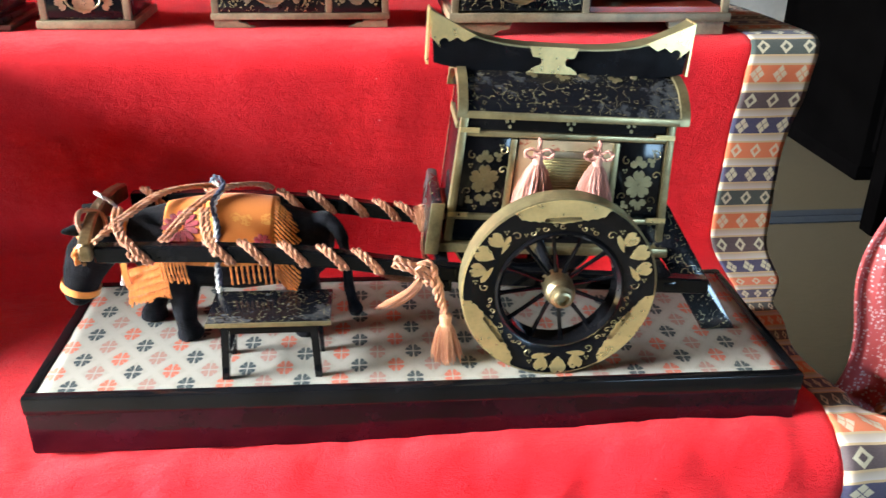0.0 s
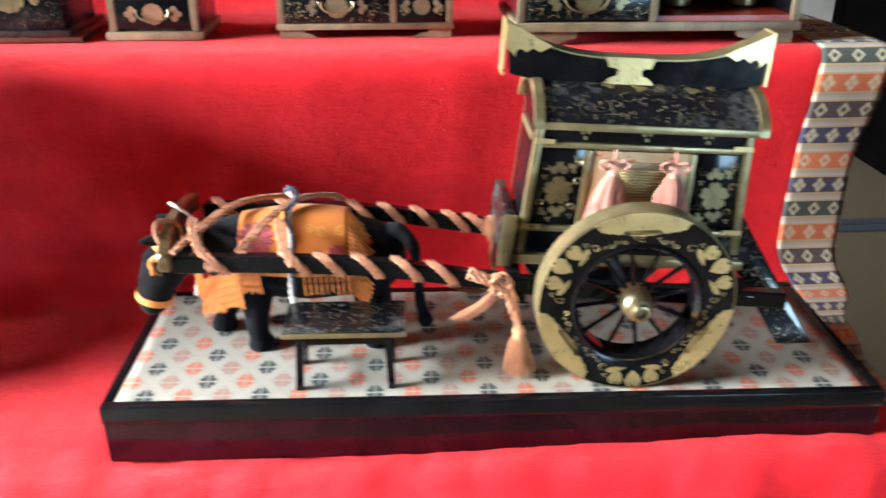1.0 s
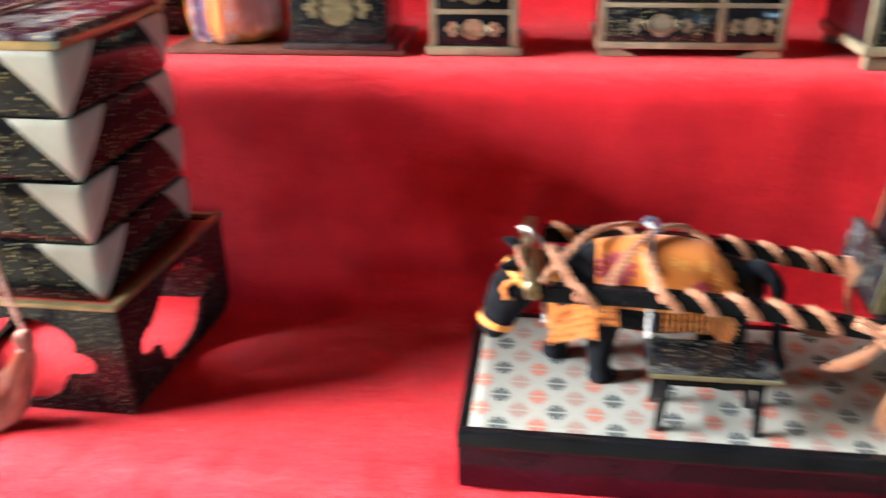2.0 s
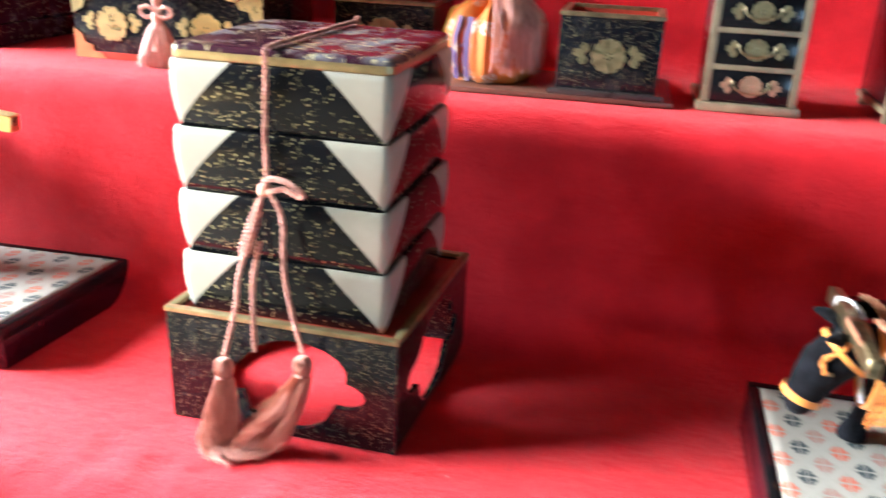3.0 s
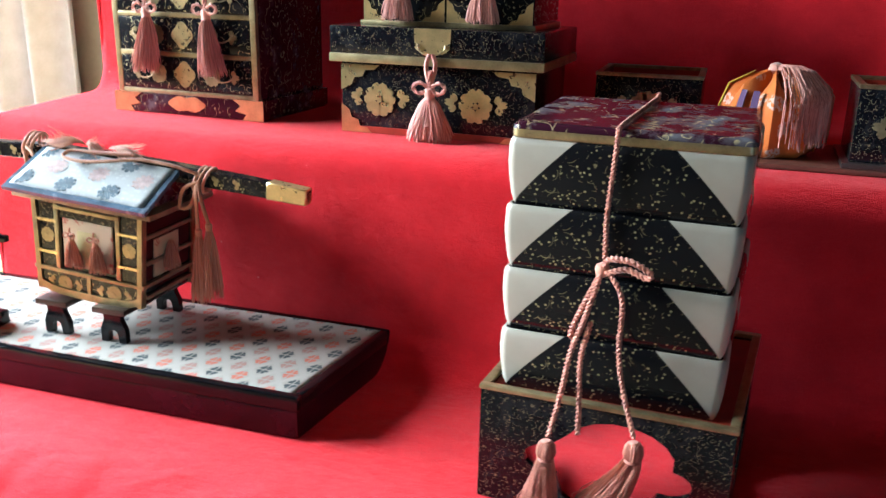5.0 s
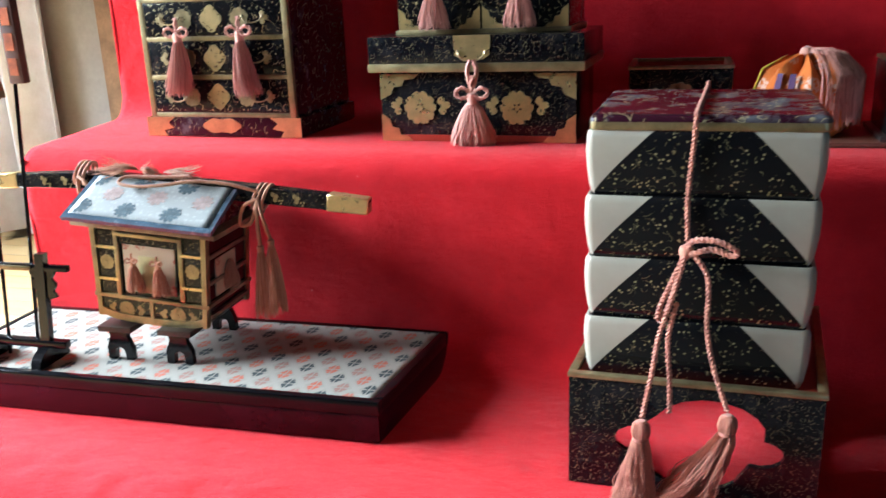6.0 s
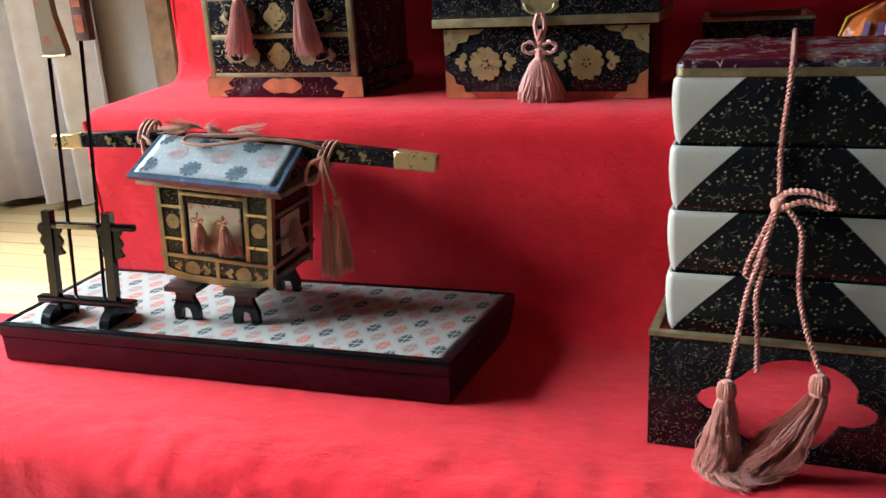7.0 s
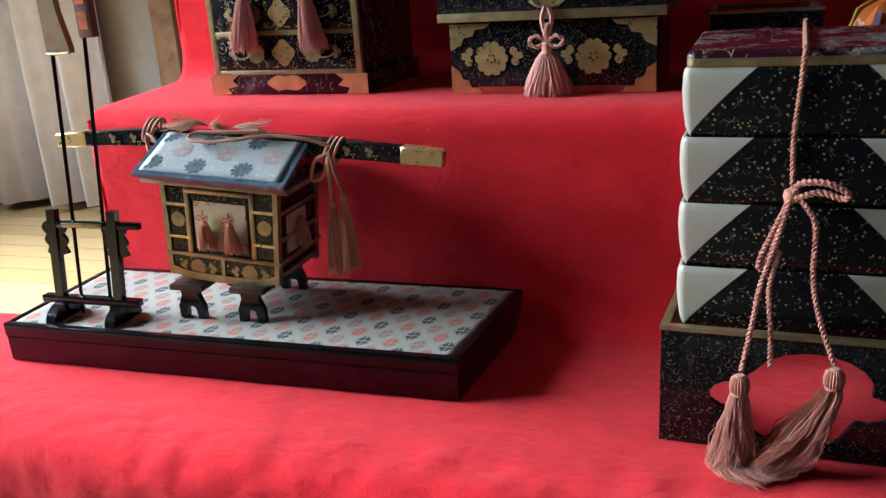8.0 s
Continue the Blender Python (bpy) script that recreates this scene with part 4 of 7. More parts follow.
for sx in (-1, 1):
    pts = [(0.050, ridge_z(0.66) + 0.0016), (0.0772, ridge_z(1) + 0.0018), (0.0760, ridge_z(1) - 0.0135), (0.0720, ridge_z(1) - 0.0170)]
    for k in range(9):
        a = radians(-60 + 220 * k / 8)
        pts.append((0.0682 + 0.0030 * math.cos(a), 0.1225 + 0.0030 * math.sin(a)))
    pts += [(0.061, 0.1262), (0.057, 0.1240)]
    bm = bmesh.new()
    prism(bm, [(sx * x, z) for x, z in pts], "y", 0.0822, 0.0832)
    part("ridge_mount", bm, PALEGOLD, ridge, "pale gilt end mount")
    bm = bmesh.new()
    prism(bm, [(0.083, 0.1098), (0.100, 0.1098), (0.0992, ridge_z(1) + 0.0020), (0.0838, ridge_z(1) + 0.0020)], "x", sx * 0.0766, sx * 0.0778)
    part("ridge_end", bm, PALEGOLD, ridge)


def descend(ob):
    yield ob
    for ch in ob.children:
        yield from descend(ch)


# the cabin draws in towards its roof; the ridge sits a little forward
tapered = set()
for ob in [*descend(cabin), *descend(roof)]:
    if ob.data.name in tapered:
        continue
    tapered.add(ob.data.name)
    on_ridge = ob is ridge or ob.parent is ridge
    for v in ob.data.vertices:
        if on_ridge:
            v.co.x -= 0.0065 if ob is not centre_mount else 0.0
        else:
            v.co.x *= 1 - 0.088 * max(0.0, min(1.0, v.co.z / 0.0905))

# wheels
def wheel(y, sign):
    """sign -1: the face with mounts looks to -y."""
    R, cx, cz = 0.0556, 0.3045, 0.0890
    w = part("wheel", lathe(bmesh.new(), [(R - 0.0215, -0.0052), (R - 0.0215, 0.0052), (R - 0.0185, 0.0070), (R - 0.0012, 0.0070), (R - 0.0012, -0.0070), (R - 0.0185, -0.0070)], 72, "y", ring=True), BLACK, cart, "black lacquered felly with gilt mounts", m=Matrix.Translation((cx, y, cz)))
    bm = bmesh.new()
    prof = [(R - 0.0012, -0.0072), (R, -0.0066), (R, 0.0066), (R - 0.0012, 0.0072)]
    rings = [[(r * math.cos(q), h, r * math.sin(q)) for r, h in prof] for q in (2 * math.pi * k / 72 for k in range(73))]
    loft(bm, rings, False)
    part("tyre", bm, GOLD, w, "gilt rim band")
    bm = bmesh.new()
    lathe(bm, [(R - 0.0225, -0.006), (R - 0.0205, -0.008), (R - 0.0190, -0.0072), (R - 0.0190, 0.0072), (R - 0.0225, 0.006)], 60, "y", ring=True)
    part("inner_ring", bm, BLACK, w)
    for k in range(12):
        q = 2 * math.pi * (k + 0.25) / 12
        d = Vector((math.cos(q), 0, math.sin(q)))
        bm = bmesh.new()
        tube(bm, [d * 0.006, d * 0.012, d * 0.024, d * 0.0350], [0.0016, 0.0014, 0.0012, 0.0015], 8)
        part("spoke", bm, BLACK, w)
    bm = bmesh.new()
    lathe(bm, [(0.0085, 0.004), (0.0088, sign * 0.004), (0.0080, sign * 0.0075), (0.0086, sign * 0.009), (0.0078, sign * 0.0115), (0.0068, sign * 0.0125), (0.0066, sign * 0.0155), (0.0050, sign * 0.0165), (0.0046, sign * 0.0185), (0.0034, sign * 0.0188), (0.0030, sign * 0.0155)], 28, "y")
    part("hub", bm, BRASS, w, "stepped brass hub cap")
    yy = sign * 0.0071
    lo, hi = (yy - 0.0006, yy) if sign < 0 else (yy, yy + 0.0006)
    for k in range(3):
        q0 = math.pi / 2 + 2 * math.pi * k / 3 + (0.02, 0.05, -0.05)[k]
        pts = []
        for j in range(25):
            a = q0 - 0.50 + 1.0 * j / 24
            pts.append((R - 0.0008, a))
        for j in range(81):
            f = 1 - j / 40
            g = abs(f)
            if abs(g - 0.40) < 0.045:
                if abs(g - 0.40) < 0.013:
                    # round bite with a narrow neck
                    for i in range(9):
                        b = radians(-40 + 260 * i / 8)
                        u, v = 0.0015 * math.cos(b), 0.0098 - 0.0015 * math.sin(b)
                        pts.append((R - 0.0014 - v, q0 + 0.50 * 0.40 * (1 if f > 0 else -1) + u / (R - 0.011)))
                continue
            if g < 0.40:
                depth = 0.0132 - 0.0022 * (g / 0.40) ** 2 - 0.0007 * abs(math.sin(g / 0.40 * math.pi * 1.5))
            else:
                depth = 0.0110 - 0.0068 * ((g - 0.40) / 0.60) ** 1.6 - 0.0008 * abs(math.sin((g - 0.40) / 0.60 * math.pi * 3))
            if g > 0.97:
                depth = 0.0003
            pts.append((R - 0.0014 - depth, q0 + 0.50 * f))
        bm = bmesh.new()
        prism(bm, [(r * math.cos(a), r * math.sin(a)) for r, a in pts], "y", lo, hi)
        part("rim_mount", bm, PALEGOLD, w, "scalloped pale gilt rim mount")
        # flowers between the mounts
        qf = q0 + math.pi / 3
        bm = bmesh.new()
        c = (R - 0.0105)
        for da, s in ((-0.21, 0.88), (0.0, 1.0), (0.21, 0.88)):
            x, z = (c + 0.001) * math.cos(qf + da), (c + 0.001) * math.sin(qf + da)
            prism(bm, petal(x - 0.004 * math.cos(qf + da), z - 0.004 * math.sin(qf + da), qf + da, 0.0125 * s, 0.0098 * s, 0.08, 0.16), "y", lo, hi)
        for s in (-1, 1):
            x, z = (c - 0.004) * math.cos(qf + s * 0.10), (c - 0.004) * math.sin(qf + s * 0.10)
            prism(bm, petal(x, z, qf + s * 1.45, 0.0115, 0.0034, 0.05), "y", lo, hi)
        part("gold_flower", bm, PALEGOLD, w)
        bm = bmesh.new()
        for da in (-1.04, -0.80, -0.62, 0.62, 0.80):
            scroll(bm, (R - 0.0160) * math.cos(qf + da), (R - 0.0160) * math.sin(qf + da), 0.0018, yy, qf + 3 * da, 1 if da > 0 else -1)
            berries(bm, (R - 0.0150) * math.cos(qf + da + 0.09), (R - 0.0150) * math.sin(qf + da + 0.09), 0.0007, yy)
        for da in (-0.42, 0.42):
            scroll(bm, (R - 0.013) * math.cos(qf + da), (R - 0.013) * math.sin(qf + da), 0.0028, yy, qf, 1 if da > 0 else -1)
            berries(bm, (R - 0.0075) * math.cos(qf + da * 0.85), (R - 0.0075) * math.sin(qf + da * 0.85), 0.0010, yy)
        part("gold_tendrils", bm, GOLD, w)
    return w


wheel(0.0165, -1)
wheel(0.1245, 1)
bm = bmesh.new()
tube(bm, [(0.3035, 0.0165, 0.089), (0.3035, 0.1245, 0.089)], 0.0042, 12)
part("axle", bm, BLACK, cart)

# shafts, nearly level, that meet the yoke; the cabin sits between them
for y in (0.0345, 0.1145):
    pts = smoothed([(0.047, y, 0.1065), (0.10, y, 0.1060), (0.16, y, 0.1025), (0.215, y, 0.0945), (0.26, y, 0.0880), (0.33, y, 0.0825), (0.400, y, 0.0775)], 6)
    bm = bmesh.new()
    loft(bm, [[(p.x, y - 0.0040, p.z - 0.0052), (p.x, y + 0.0040, p.z - 0.0052), (p.x, y + 0.0040, p.z + 0.0048), (p.x, y - 0.0040, p.z + 0.0048)] for p in pts])
    bmesh.ops.bevel(bm, geom=bm.edges[:], offset=0.0009, segments=1, affect="EDGES")
    shaft = part("shaft", bm, BLACK, cart, "long black lacquered shaft")

    def at(x):
        a, b = next(((p, q) for p, q in zip(pts, pts[1:]) if p.x <= x <= q.x), (pts[-2], pts[-1]))
        return a.z + (b.z - a.z) * (x - a.x) / (b.x - a.x)
    xs = (0.068, 0.113, 0.132, 0.154, 0.176, 0.196) if y < 0.08 else (0.060, 0.100, 0.146, 0.166, 0.187, 0.208, 0.222)
    for k, x in enumerate(xs):
        bm = bmesh.new()
        for off in (0.0, 0.0031):
            ring = []
            for j in range(13):
                q = 2 * math.pi * j / 12
                # square round the shaft, slanting along it
                cy, cz = math.cos(q), math.sin(q)
                sc = 1 / max(abs(cy), abs(cz)) * 0.86
                ring.append((x + off - 0.0055 * cz - 0.0035 * cy, y + 0.0060 * cy * sc, at(x) + 0.0068 * cz * sc))
            cord(bm, ring, 0.00165, 2, 2.3, steps=3)
        part("cord_turn", bm, PINK, shaft, "turn of salmon silk cord round the shaft")
for sx, y0, y1 in ((0.238, 0.030, 0.119), (0.372, 0.030, 0.119)):
    part("cross_bar", B(sx, sx + 0.008, y0, y1, 0.0790 if sx < 0.3 else 0.0745, 0.0865 if sx < 0.3 else 0.0815, bev=0.001), BLACK, cart)

# yoke and the cords that hang over the beast
bm = bmesh.new()
pts = smoothed([(0.0430, 0.0285, 0.1085), (0.0405, 0.050, 0.1128), (0.0385, 0.075, 0.1140), (0.0385, 0.100, 0.1128), (0.0395, 0.122, 0.1090)], 5)
loft(bm, [[(p.x - 0.0036, p.y, p.z - 0.0055), (p.x + 0.0036, p.y, p.z - 0.0055), (p.x + 0.0036, p.y, p.z + 0.0055), (p.x - 0.0036, p.y, p.z + 0.0055)] for p in pts])
bmesh.ops.bevel(bm, geom=bm.edges[:], offset=0.0012, segments=1, affect="EDGES")
part("yoke", bm, BRONZE, cart, "arched bronze yoke bar")
for dx in (0.0, 0.0030):
    bm = bmesh.new()
    cord(bm, [(0.048, 0.031, 0.1140), (0.056 + dx, 0.048, 0.119), (0.075 + dx, 0.078, 0.1245), (0.096 + dx, 0.104, 0.119), (0.104 + dx, 0.116, 0.113)], 0.0017, 2, 2.3)
    part("harness_cord", bm, PINK, cart)
    bm = bmesh.new()
    cord(bm, [(0.083 + dx, 0.034, 0.113), (0.096 + dx, 0.058, 0.1225), (0.112 + dx, 0.080, 0.1265), (0.128 + dx, 0.102, 0.120), (0.134 + dx, 0.115, 0.112)], 0.0017, 2, 2.3)
    part("harness_cord", bm, PINK, cart)
    bm = bmesh.new()
    cord(bm, [(0.113 + dx, 0.030, 0.105), (0.107 + dx, 0.036, 0.116), (0.103 + dx, 0.055, 0.1240)], 0.0017, 2, 2.3)
    part("harness_cord", bm, PINK, cart)
    bm = bmesh.new()
    cord(bm, [(0.068 + dx, 0.030, 0.103), (0.060 + dx, 0.036, 0.116), (0.054 + dx, 0.052, 0.119), (0.050 + dx, 0.070, 0.118)], 0.0017, 2, 2.3)
    part("harness_cord", bm, PINK, cart)
bm = bmesh.new()
cord(bm, [(0.044, 0.040, 0.108), (0.036, 0.046, 0.118), (0.034, 0.060, 0.121), (0.044, 0.064, 0.117), (0.048, 0.055, 0.107)], 0.0014)
part("yoke_lashing", bm, PINK, cart)
bm = bmesh.new()
cord(bm, [(0.036, 0.098, 0.112), (0.034, 0.088, 0.121), (0.040, 0.080, 0.122), (0.047, 0.082, 0.113), (0.050, 0.080, 0.092), (0.050, 0.060, 0.072)], 0.0013, 2)
part("yoke_tie", bm, WHITECORD, cart, "white tie cord")
bm = bmesh.new()
cord(bm, [(0.1065, 0.080, 0.1310), (0.1110, 0.077, 0.1260), (0.1080, 0.066, 0.121), (0.110, 0.056, 0.112), (0.1095, 0.0505, 0.095), (0.109, 0.049, 0.076), (0.110, 0.051, 0.062)], 0.0017, 2, 2.6)
part("girth_cord", bm, WHITECORD, cart, "white and navy twisted girth cord")
bm = bmesh.new()
cord(bm, [(0.1045, 0.081, 0.1300), (0.1085, 0.078, 0.1345), (0.1130, 0.075, 0.1300), (0.1070, 0.0655, 0.1225), (0.1112, 0.0555, 0.112), (0.1107, 0.050, 0.095), (0.1102, 0.0486, 0.076)], 0.0015, 2, 2.6)
part("girth_cord", bm, NAVYCORD, cart)
# knotted cord with a tassel where the shaft meets the cabin
bm = bmesh.new()
cord(bm, [(0.213, 0.029, 0.102), (0.222, 0.0275, 0.0985), (0.232, 0.0275, 0.094), (0.238, 0.0270, 0.086), (0.240, 0.0275, 0.075), (0.2425, 0.0285, 0.0650)], 0.0022, 2, 2.3)
cord(bm, [(0.212, 0.029, 0.098), (0.224, 0.0265, 0.0945), (0.234, 0.0265, 0.088), (0.237, 0.0275, 0.078), (0.2415, 0.0295, 0.0655)], 0.0022, 2, 2.3)
cord(bm, [(0.226, 0.029, 0.088), (0.2265, 0.026, 0.098), (0.232, 0.026, 0.100), (0.236, 0.027, 0.092), (0.230, 0.027, 0.086)], 0.0022, 2, 2.3)
part("knot_cord", bm, PINK, cart)
tassel(cart, (0.2425, 0.0285, 0.0640), 0.0240, 0.0034, 0.0092, PINK, strands=100, lean=(0.05, 0))
bm = bmesh.new()
tassel_fringe(bm, (0.228, 0.034, 0.088), 0.020, 0.001, 0.006, 45, lean=(-1.0, 0), flat=0.6)
part("loose_fringe", bm, PINK, cart)
bm = bmesh.new()
tassel_fringe(bm, (0.0, 0.0, 0.0), 0.016, 0.001, 0.008, 40)
part("loose_fringe", bm, PINK, cart, m=pose(0.232, 0.100, 0.086, 180, 12, 0))
bm = bmesh.new()
tassel_fringe(bm, (0, 0, 0), 0.026, 0.001, 0.006, 45, lean=(-0.8, 0))
part("loose_fringe", bm, PINK, cart, m=pose(0.234, 0.095, 0.0575, 0, 62, 0))
bm = bmesh.new()
cord(bm, [(0.232, 0.112, 0.100), (0.234, 0.108, 0.085), (0.233, 0.100, 0.075), (0.236, 0.096, 0.062)], 0.0019)
part("knot_cord", bm, PINK, cart)
bm = bmesh.new()
tube(bm, [(0.277, 0.060, 0.034), (0.277, 0.060, 0.080)], 0.0016, 8)
part("prop", bm, plain("steel_rod", (0.45, 0.48, 0.50), 0.3, 0.9), cart, "thin steel prop under the cart")

# the plank that leans against the cart's tail
plank = thing("boarding_plank", "black lacquered plank with gold scrolls leaning behind the cart", "plank", C)
bm = bmesh.new()
loft(bm, [[(0.357, 0.069, 0.1135), (0.379, 0.069, 0.1135), (0.379, 0.0725, 0.1150), (0.357, 0.0725, 0.1150)],
          [(0.4065, 0.0545, 0.0338), (0.4285, 0.0545, 0.0338), (0.4285, 0.0585, 0.0338), (0.4065, 0.0585, 0.0338)]])
bmesh.ops.bevel(bm, geom=bm.edges[:], offset=0.0006, segments=1, affect="EDGES")
part("board", bm, PLANKLACQUER, plank)

# ---- ox figurine: one shaped mesh ----


def ball_loft(bm, stations, n=16):
    """stations: centre, half width (y), half height, and the tilt of the ring about y."""
    rings = []
    for (x, y, z), a, b, tilt in stations:
        ct, st = math.cos(radians(tilt)), math.sin(radians(tilt))
        rings.append([(x + b * math.sin(q) * st, y + a * math.cos(q), z + b * math.sin(q) * ct) for q in (2 * math.pi * j / n for j in range(n))])
    return loft(bm, rings)


bm = bmesh.new()
yo = 0.077
ball_loft(bm, [((0.048, yo, 0.092), 0.010, 0.013, -20), ((0.056, yo, 0.093), 0.016, 0.020, -10), ((0.070, yo, 0.092), 0.020, 0.025, 0), ((0.090, yo, 0.092), 0.0235, 0.0275, 0), ((0.115, yo, 0.091), 0.0255, 0.0285, 0),
               ((0.140, yo, 0.0905), 0.0235, 0.0255, 0), ((0.158, yo, 0.0895), 0.0200, 0.0215, 0), ((0.168, yo, 0.087), 0.013, 0.015, 10), ((0.172, yo, 0.086), 0.005, 0.007, 10)])
ball_loft(bm, [((0.060, yo, 0.096), 0.014, 0.019, -25), ((0.047, yo - 0.002, 0.097), 0.0125, 0.0165, -35), ((0.035, yo - 0.005, 0.096), 0.0130, 0.0150, -50), ((0.027, yo - 0.006, 0.088), 0.0128, 0.0145, -62), ((0.0215, yo - 0.007, 0.077), 0.0108, 0.0120, -70),
               ((0.0180, yo - 0.007, 0.067), 0.0098, 0.0100, -72), ((0.0158, yo - 0.007, 0.0598), 0.0085, 0.0080, -75), ((0.0148, yo - 0.007, 0.0560), 0.0045, 0.0040, -75)])
for y, pts in ((yo - 0.013, [(0.078, 0.082), (0.081, 0.066), (0.0800, 0.052), (0.0805, 0.042), (0.0835, 0.034)]), (yo + 0.012, [(0.066, 0.084), (0.064, 0.068), (0.060, 0.054), (0.0555, 0.043), (0.0555, 0.034)]),
               (yo - 0.012, [(0.150, 0.084), (0.154, 0.070), (0.157, 0.056), (0.1535, 0.044), (0.156, 0.034)]), (yo + 0.012, [(0.152, 0.084), (0.150, 0.068), (0.146, 0.055), (0.147, 0.044), (0.145, 0.034)])):
    tube(bm, [(x, y, z) for x, z in pts], [0.0130, 0.0098, 0.0075, 0.0066, 0.0078], 12)
    lathe(bm, [(0.0078, 0.0), (0.0084, 0.002), (0.0066, 0.008)], 12, at=(pts[-1][0] - 0.002, y, 0.0334))
for sy in (-1, 1):
    tube(bm, [(0.032, yo - 0.004 + sy * 0.010, 0.108), (0.026, yo - 0.004 + sy * 0.016, 0.1105), (0.019, yo - 0.004 + sy * 0.020, 0.1110)], [0.0028, 0.0040, 0.0014], 8)
    tube(bm, [(0.033, yo - 0.004 + sy * 0.005, 0.104), (0.029, yo - 0.004 + sy * 0.008, 0.109), (0.025, yo - 0.004 + sy * 0.009, 0.1115)], [0.0024, 0.0020, 0.0008], 8)
tube(bm, smoothed([(0.158, yo, 0.104), (0.169, yo - 0.004, 0.108), (0.177, yo - 0.008, 0.099), (0.180, yo - 0.010, 0.082), (0.181, yo - 0.011, 0.066), (0.184, yo - 0.012, 0.052), (0.187, yo - 0.012, 0.045)], 5),
     [0.0050] * 6 + [0.0042] * 6 + [0.0032] * 8 + [0.0036] * 5 + [0.0048] * 4 + [0.0020] * 2, 10)
ox = part("ox_figurine", bm, VELVET)
rem = ox.modifiers.new("skin", "REMESH")
rem.mode, rem.voxel_size, rem.use_smooth_shade = "VOXEL", 0.0011, True
smo = ox.modifiers.new("soften", "SMOOTH")
smo.factor, smo.iterations = 0.5, 6
ox.matrix_world = C
tagged(ox, "black velvet toy ox standing between the cart shafts", "figurine")


def saddle_sheet(x0, x1, mat, grow, name, parent, q0=-70, q1=200, label=""):
    bm = bmesh.new()
    nx, nq = 14, 30
    g = []
    for i in range(nx + 1):
        x = x0 + (x1 - x0) * i / nx
        hw, hh = 0.0255 - 3.2 * (x - 0.114) ** 2 + grow, 0.0285 - 3.0 * (x - 0.110) ** 2 + grow
        g.append([bm.verts.new((x, yo + hw * math.cos(radians(a)), 0.0912 + hh * math.sin(radians(a)))) for a in (q0 + (q1 - q0) * j / nq for j in range(nq + 1))])
    for i in range(nx):
        for j in range(nq):
            bm.faces.new((g[i][j], g[i][j + 1], g[i + 1][j + 1], g[i + 1][j]))
    ob = part(name, bm, mat, parent, label)
    sol = ob.modifiers.new("thick", "SOLIDIFY")
    sol.thickness = 0.001
    return ob


saddle = thing("saddle_cloth", "orange and crimson brocade cloth with fringe on the ox", "saddle cloth", C)
saddle_sheet(0.099, 0.139, SADDLE, 0.0026, "orange_panel", saddle, -10, 184)
saddle_sheet(0.0745, 0.0990, SADDLE, 0.0024, "front_panel", saddle, -10, 184, "orange panel with a crimson chrysanthemum")


def embroidery(xc, turn, r, petals, grow, name, label):
    """A raised flower stitched on the curved cloth."""
    def on(u, v, up):
        x = xc + u
        hw, hh = 0.0255 - 3.2 * (x - 0.114) ** 2 + up, 0.0285 - 3.0 * (x - 0.110) ** 2 + up
        q = radians(turn) - v / 0.028
        return (x, yo + hw * math.cos(q), 0.0912 + hh * math.sin(q))
    flower = None
    for k in range(petals):
        bm = bmesh.new()
        outline = petal(0, 0, 2 * math.pi * k / petals + 0.2, r, r * 4.4 / petals, 0.14, 0.10)
        mid = petal(0, 0, 2 * math.pi * k / petals + 0.2, r * 0.93, r * 3.0 / petals, 0.22, 0.10)
        loft(bm, [[on(u, v, grow) for u, v in outline], [on(u, v, grow + 0.0006) for u, v in mid]])
        if flower is None:
            flower = part(name, bm, EMBROIDERY, saddle, label)
        else:
            part("petal", bm, EMBROIDERY, flower)


embroidery(0.0850, 138, 0.0118, 13, 0.0026, "chrysanthemum", "crimson stitched chrysanthemum")
embroidery(0.1320, 158, 0.0055, 8, 0.0028, "small_flower", "small crimson stitched flower")


def fringe_row(n, place, length, name, label):
    bm = bmesh.new()
    for k in range(n):
        p, d = place(k / (n - 1))
        p, d = Vector(p), Vector(d).normalized()
        L = length * rng.uniform(0.9, 1.1)
        cord(bm, [p, p + d * L * 0.5 + Vector((0, -0.0008, 0)), p + d * L], 0.00068, 2, 7.0, steps=4)
    return part(name, bm, ORANGE, saddle, label)


def rump(f):
    q = radians(205 - 110 * f)
    x = 0.139
    return (x, yo + 0.0255 * math.cos(q), 0.0912 + 0.0285 * math.sin(q)), (0.75, -0.20 - 0.1 * f, -0.65 - 0.2 * (1 - f))


fringe_row(20, rump, 0.020, "rump_fringe", "orange cord fringe over the rump")
fringe_row(9, lambda f: ((0.113 + 0.026 * f, yo - 0.0278, 0.0895), (0.05, -0.05, -1)), 0.012, "side_fringe", "orange cord fringe at the flank")
fringe_row(19, lambda f: ((0.052 + 0.022 * f, yo - 0.017 - 0.008 * f, 0.083 + 0.011 * f), (-0.10 + 0.2 * f, -0.12, -1)), 0.024, "chest_fringe", "orange cord fringe at the chest")
fringe_row(8, lambda f: ((0.072 + 0.014 * f, yo - 0.0265, 0.092), (0.15, -0.05, -1)), 0.014, "shoulder_fringe", "short orange fringe at the shoulder")
halter = thing("halter", "orange cloth halter round the ox's head", "halter", C)


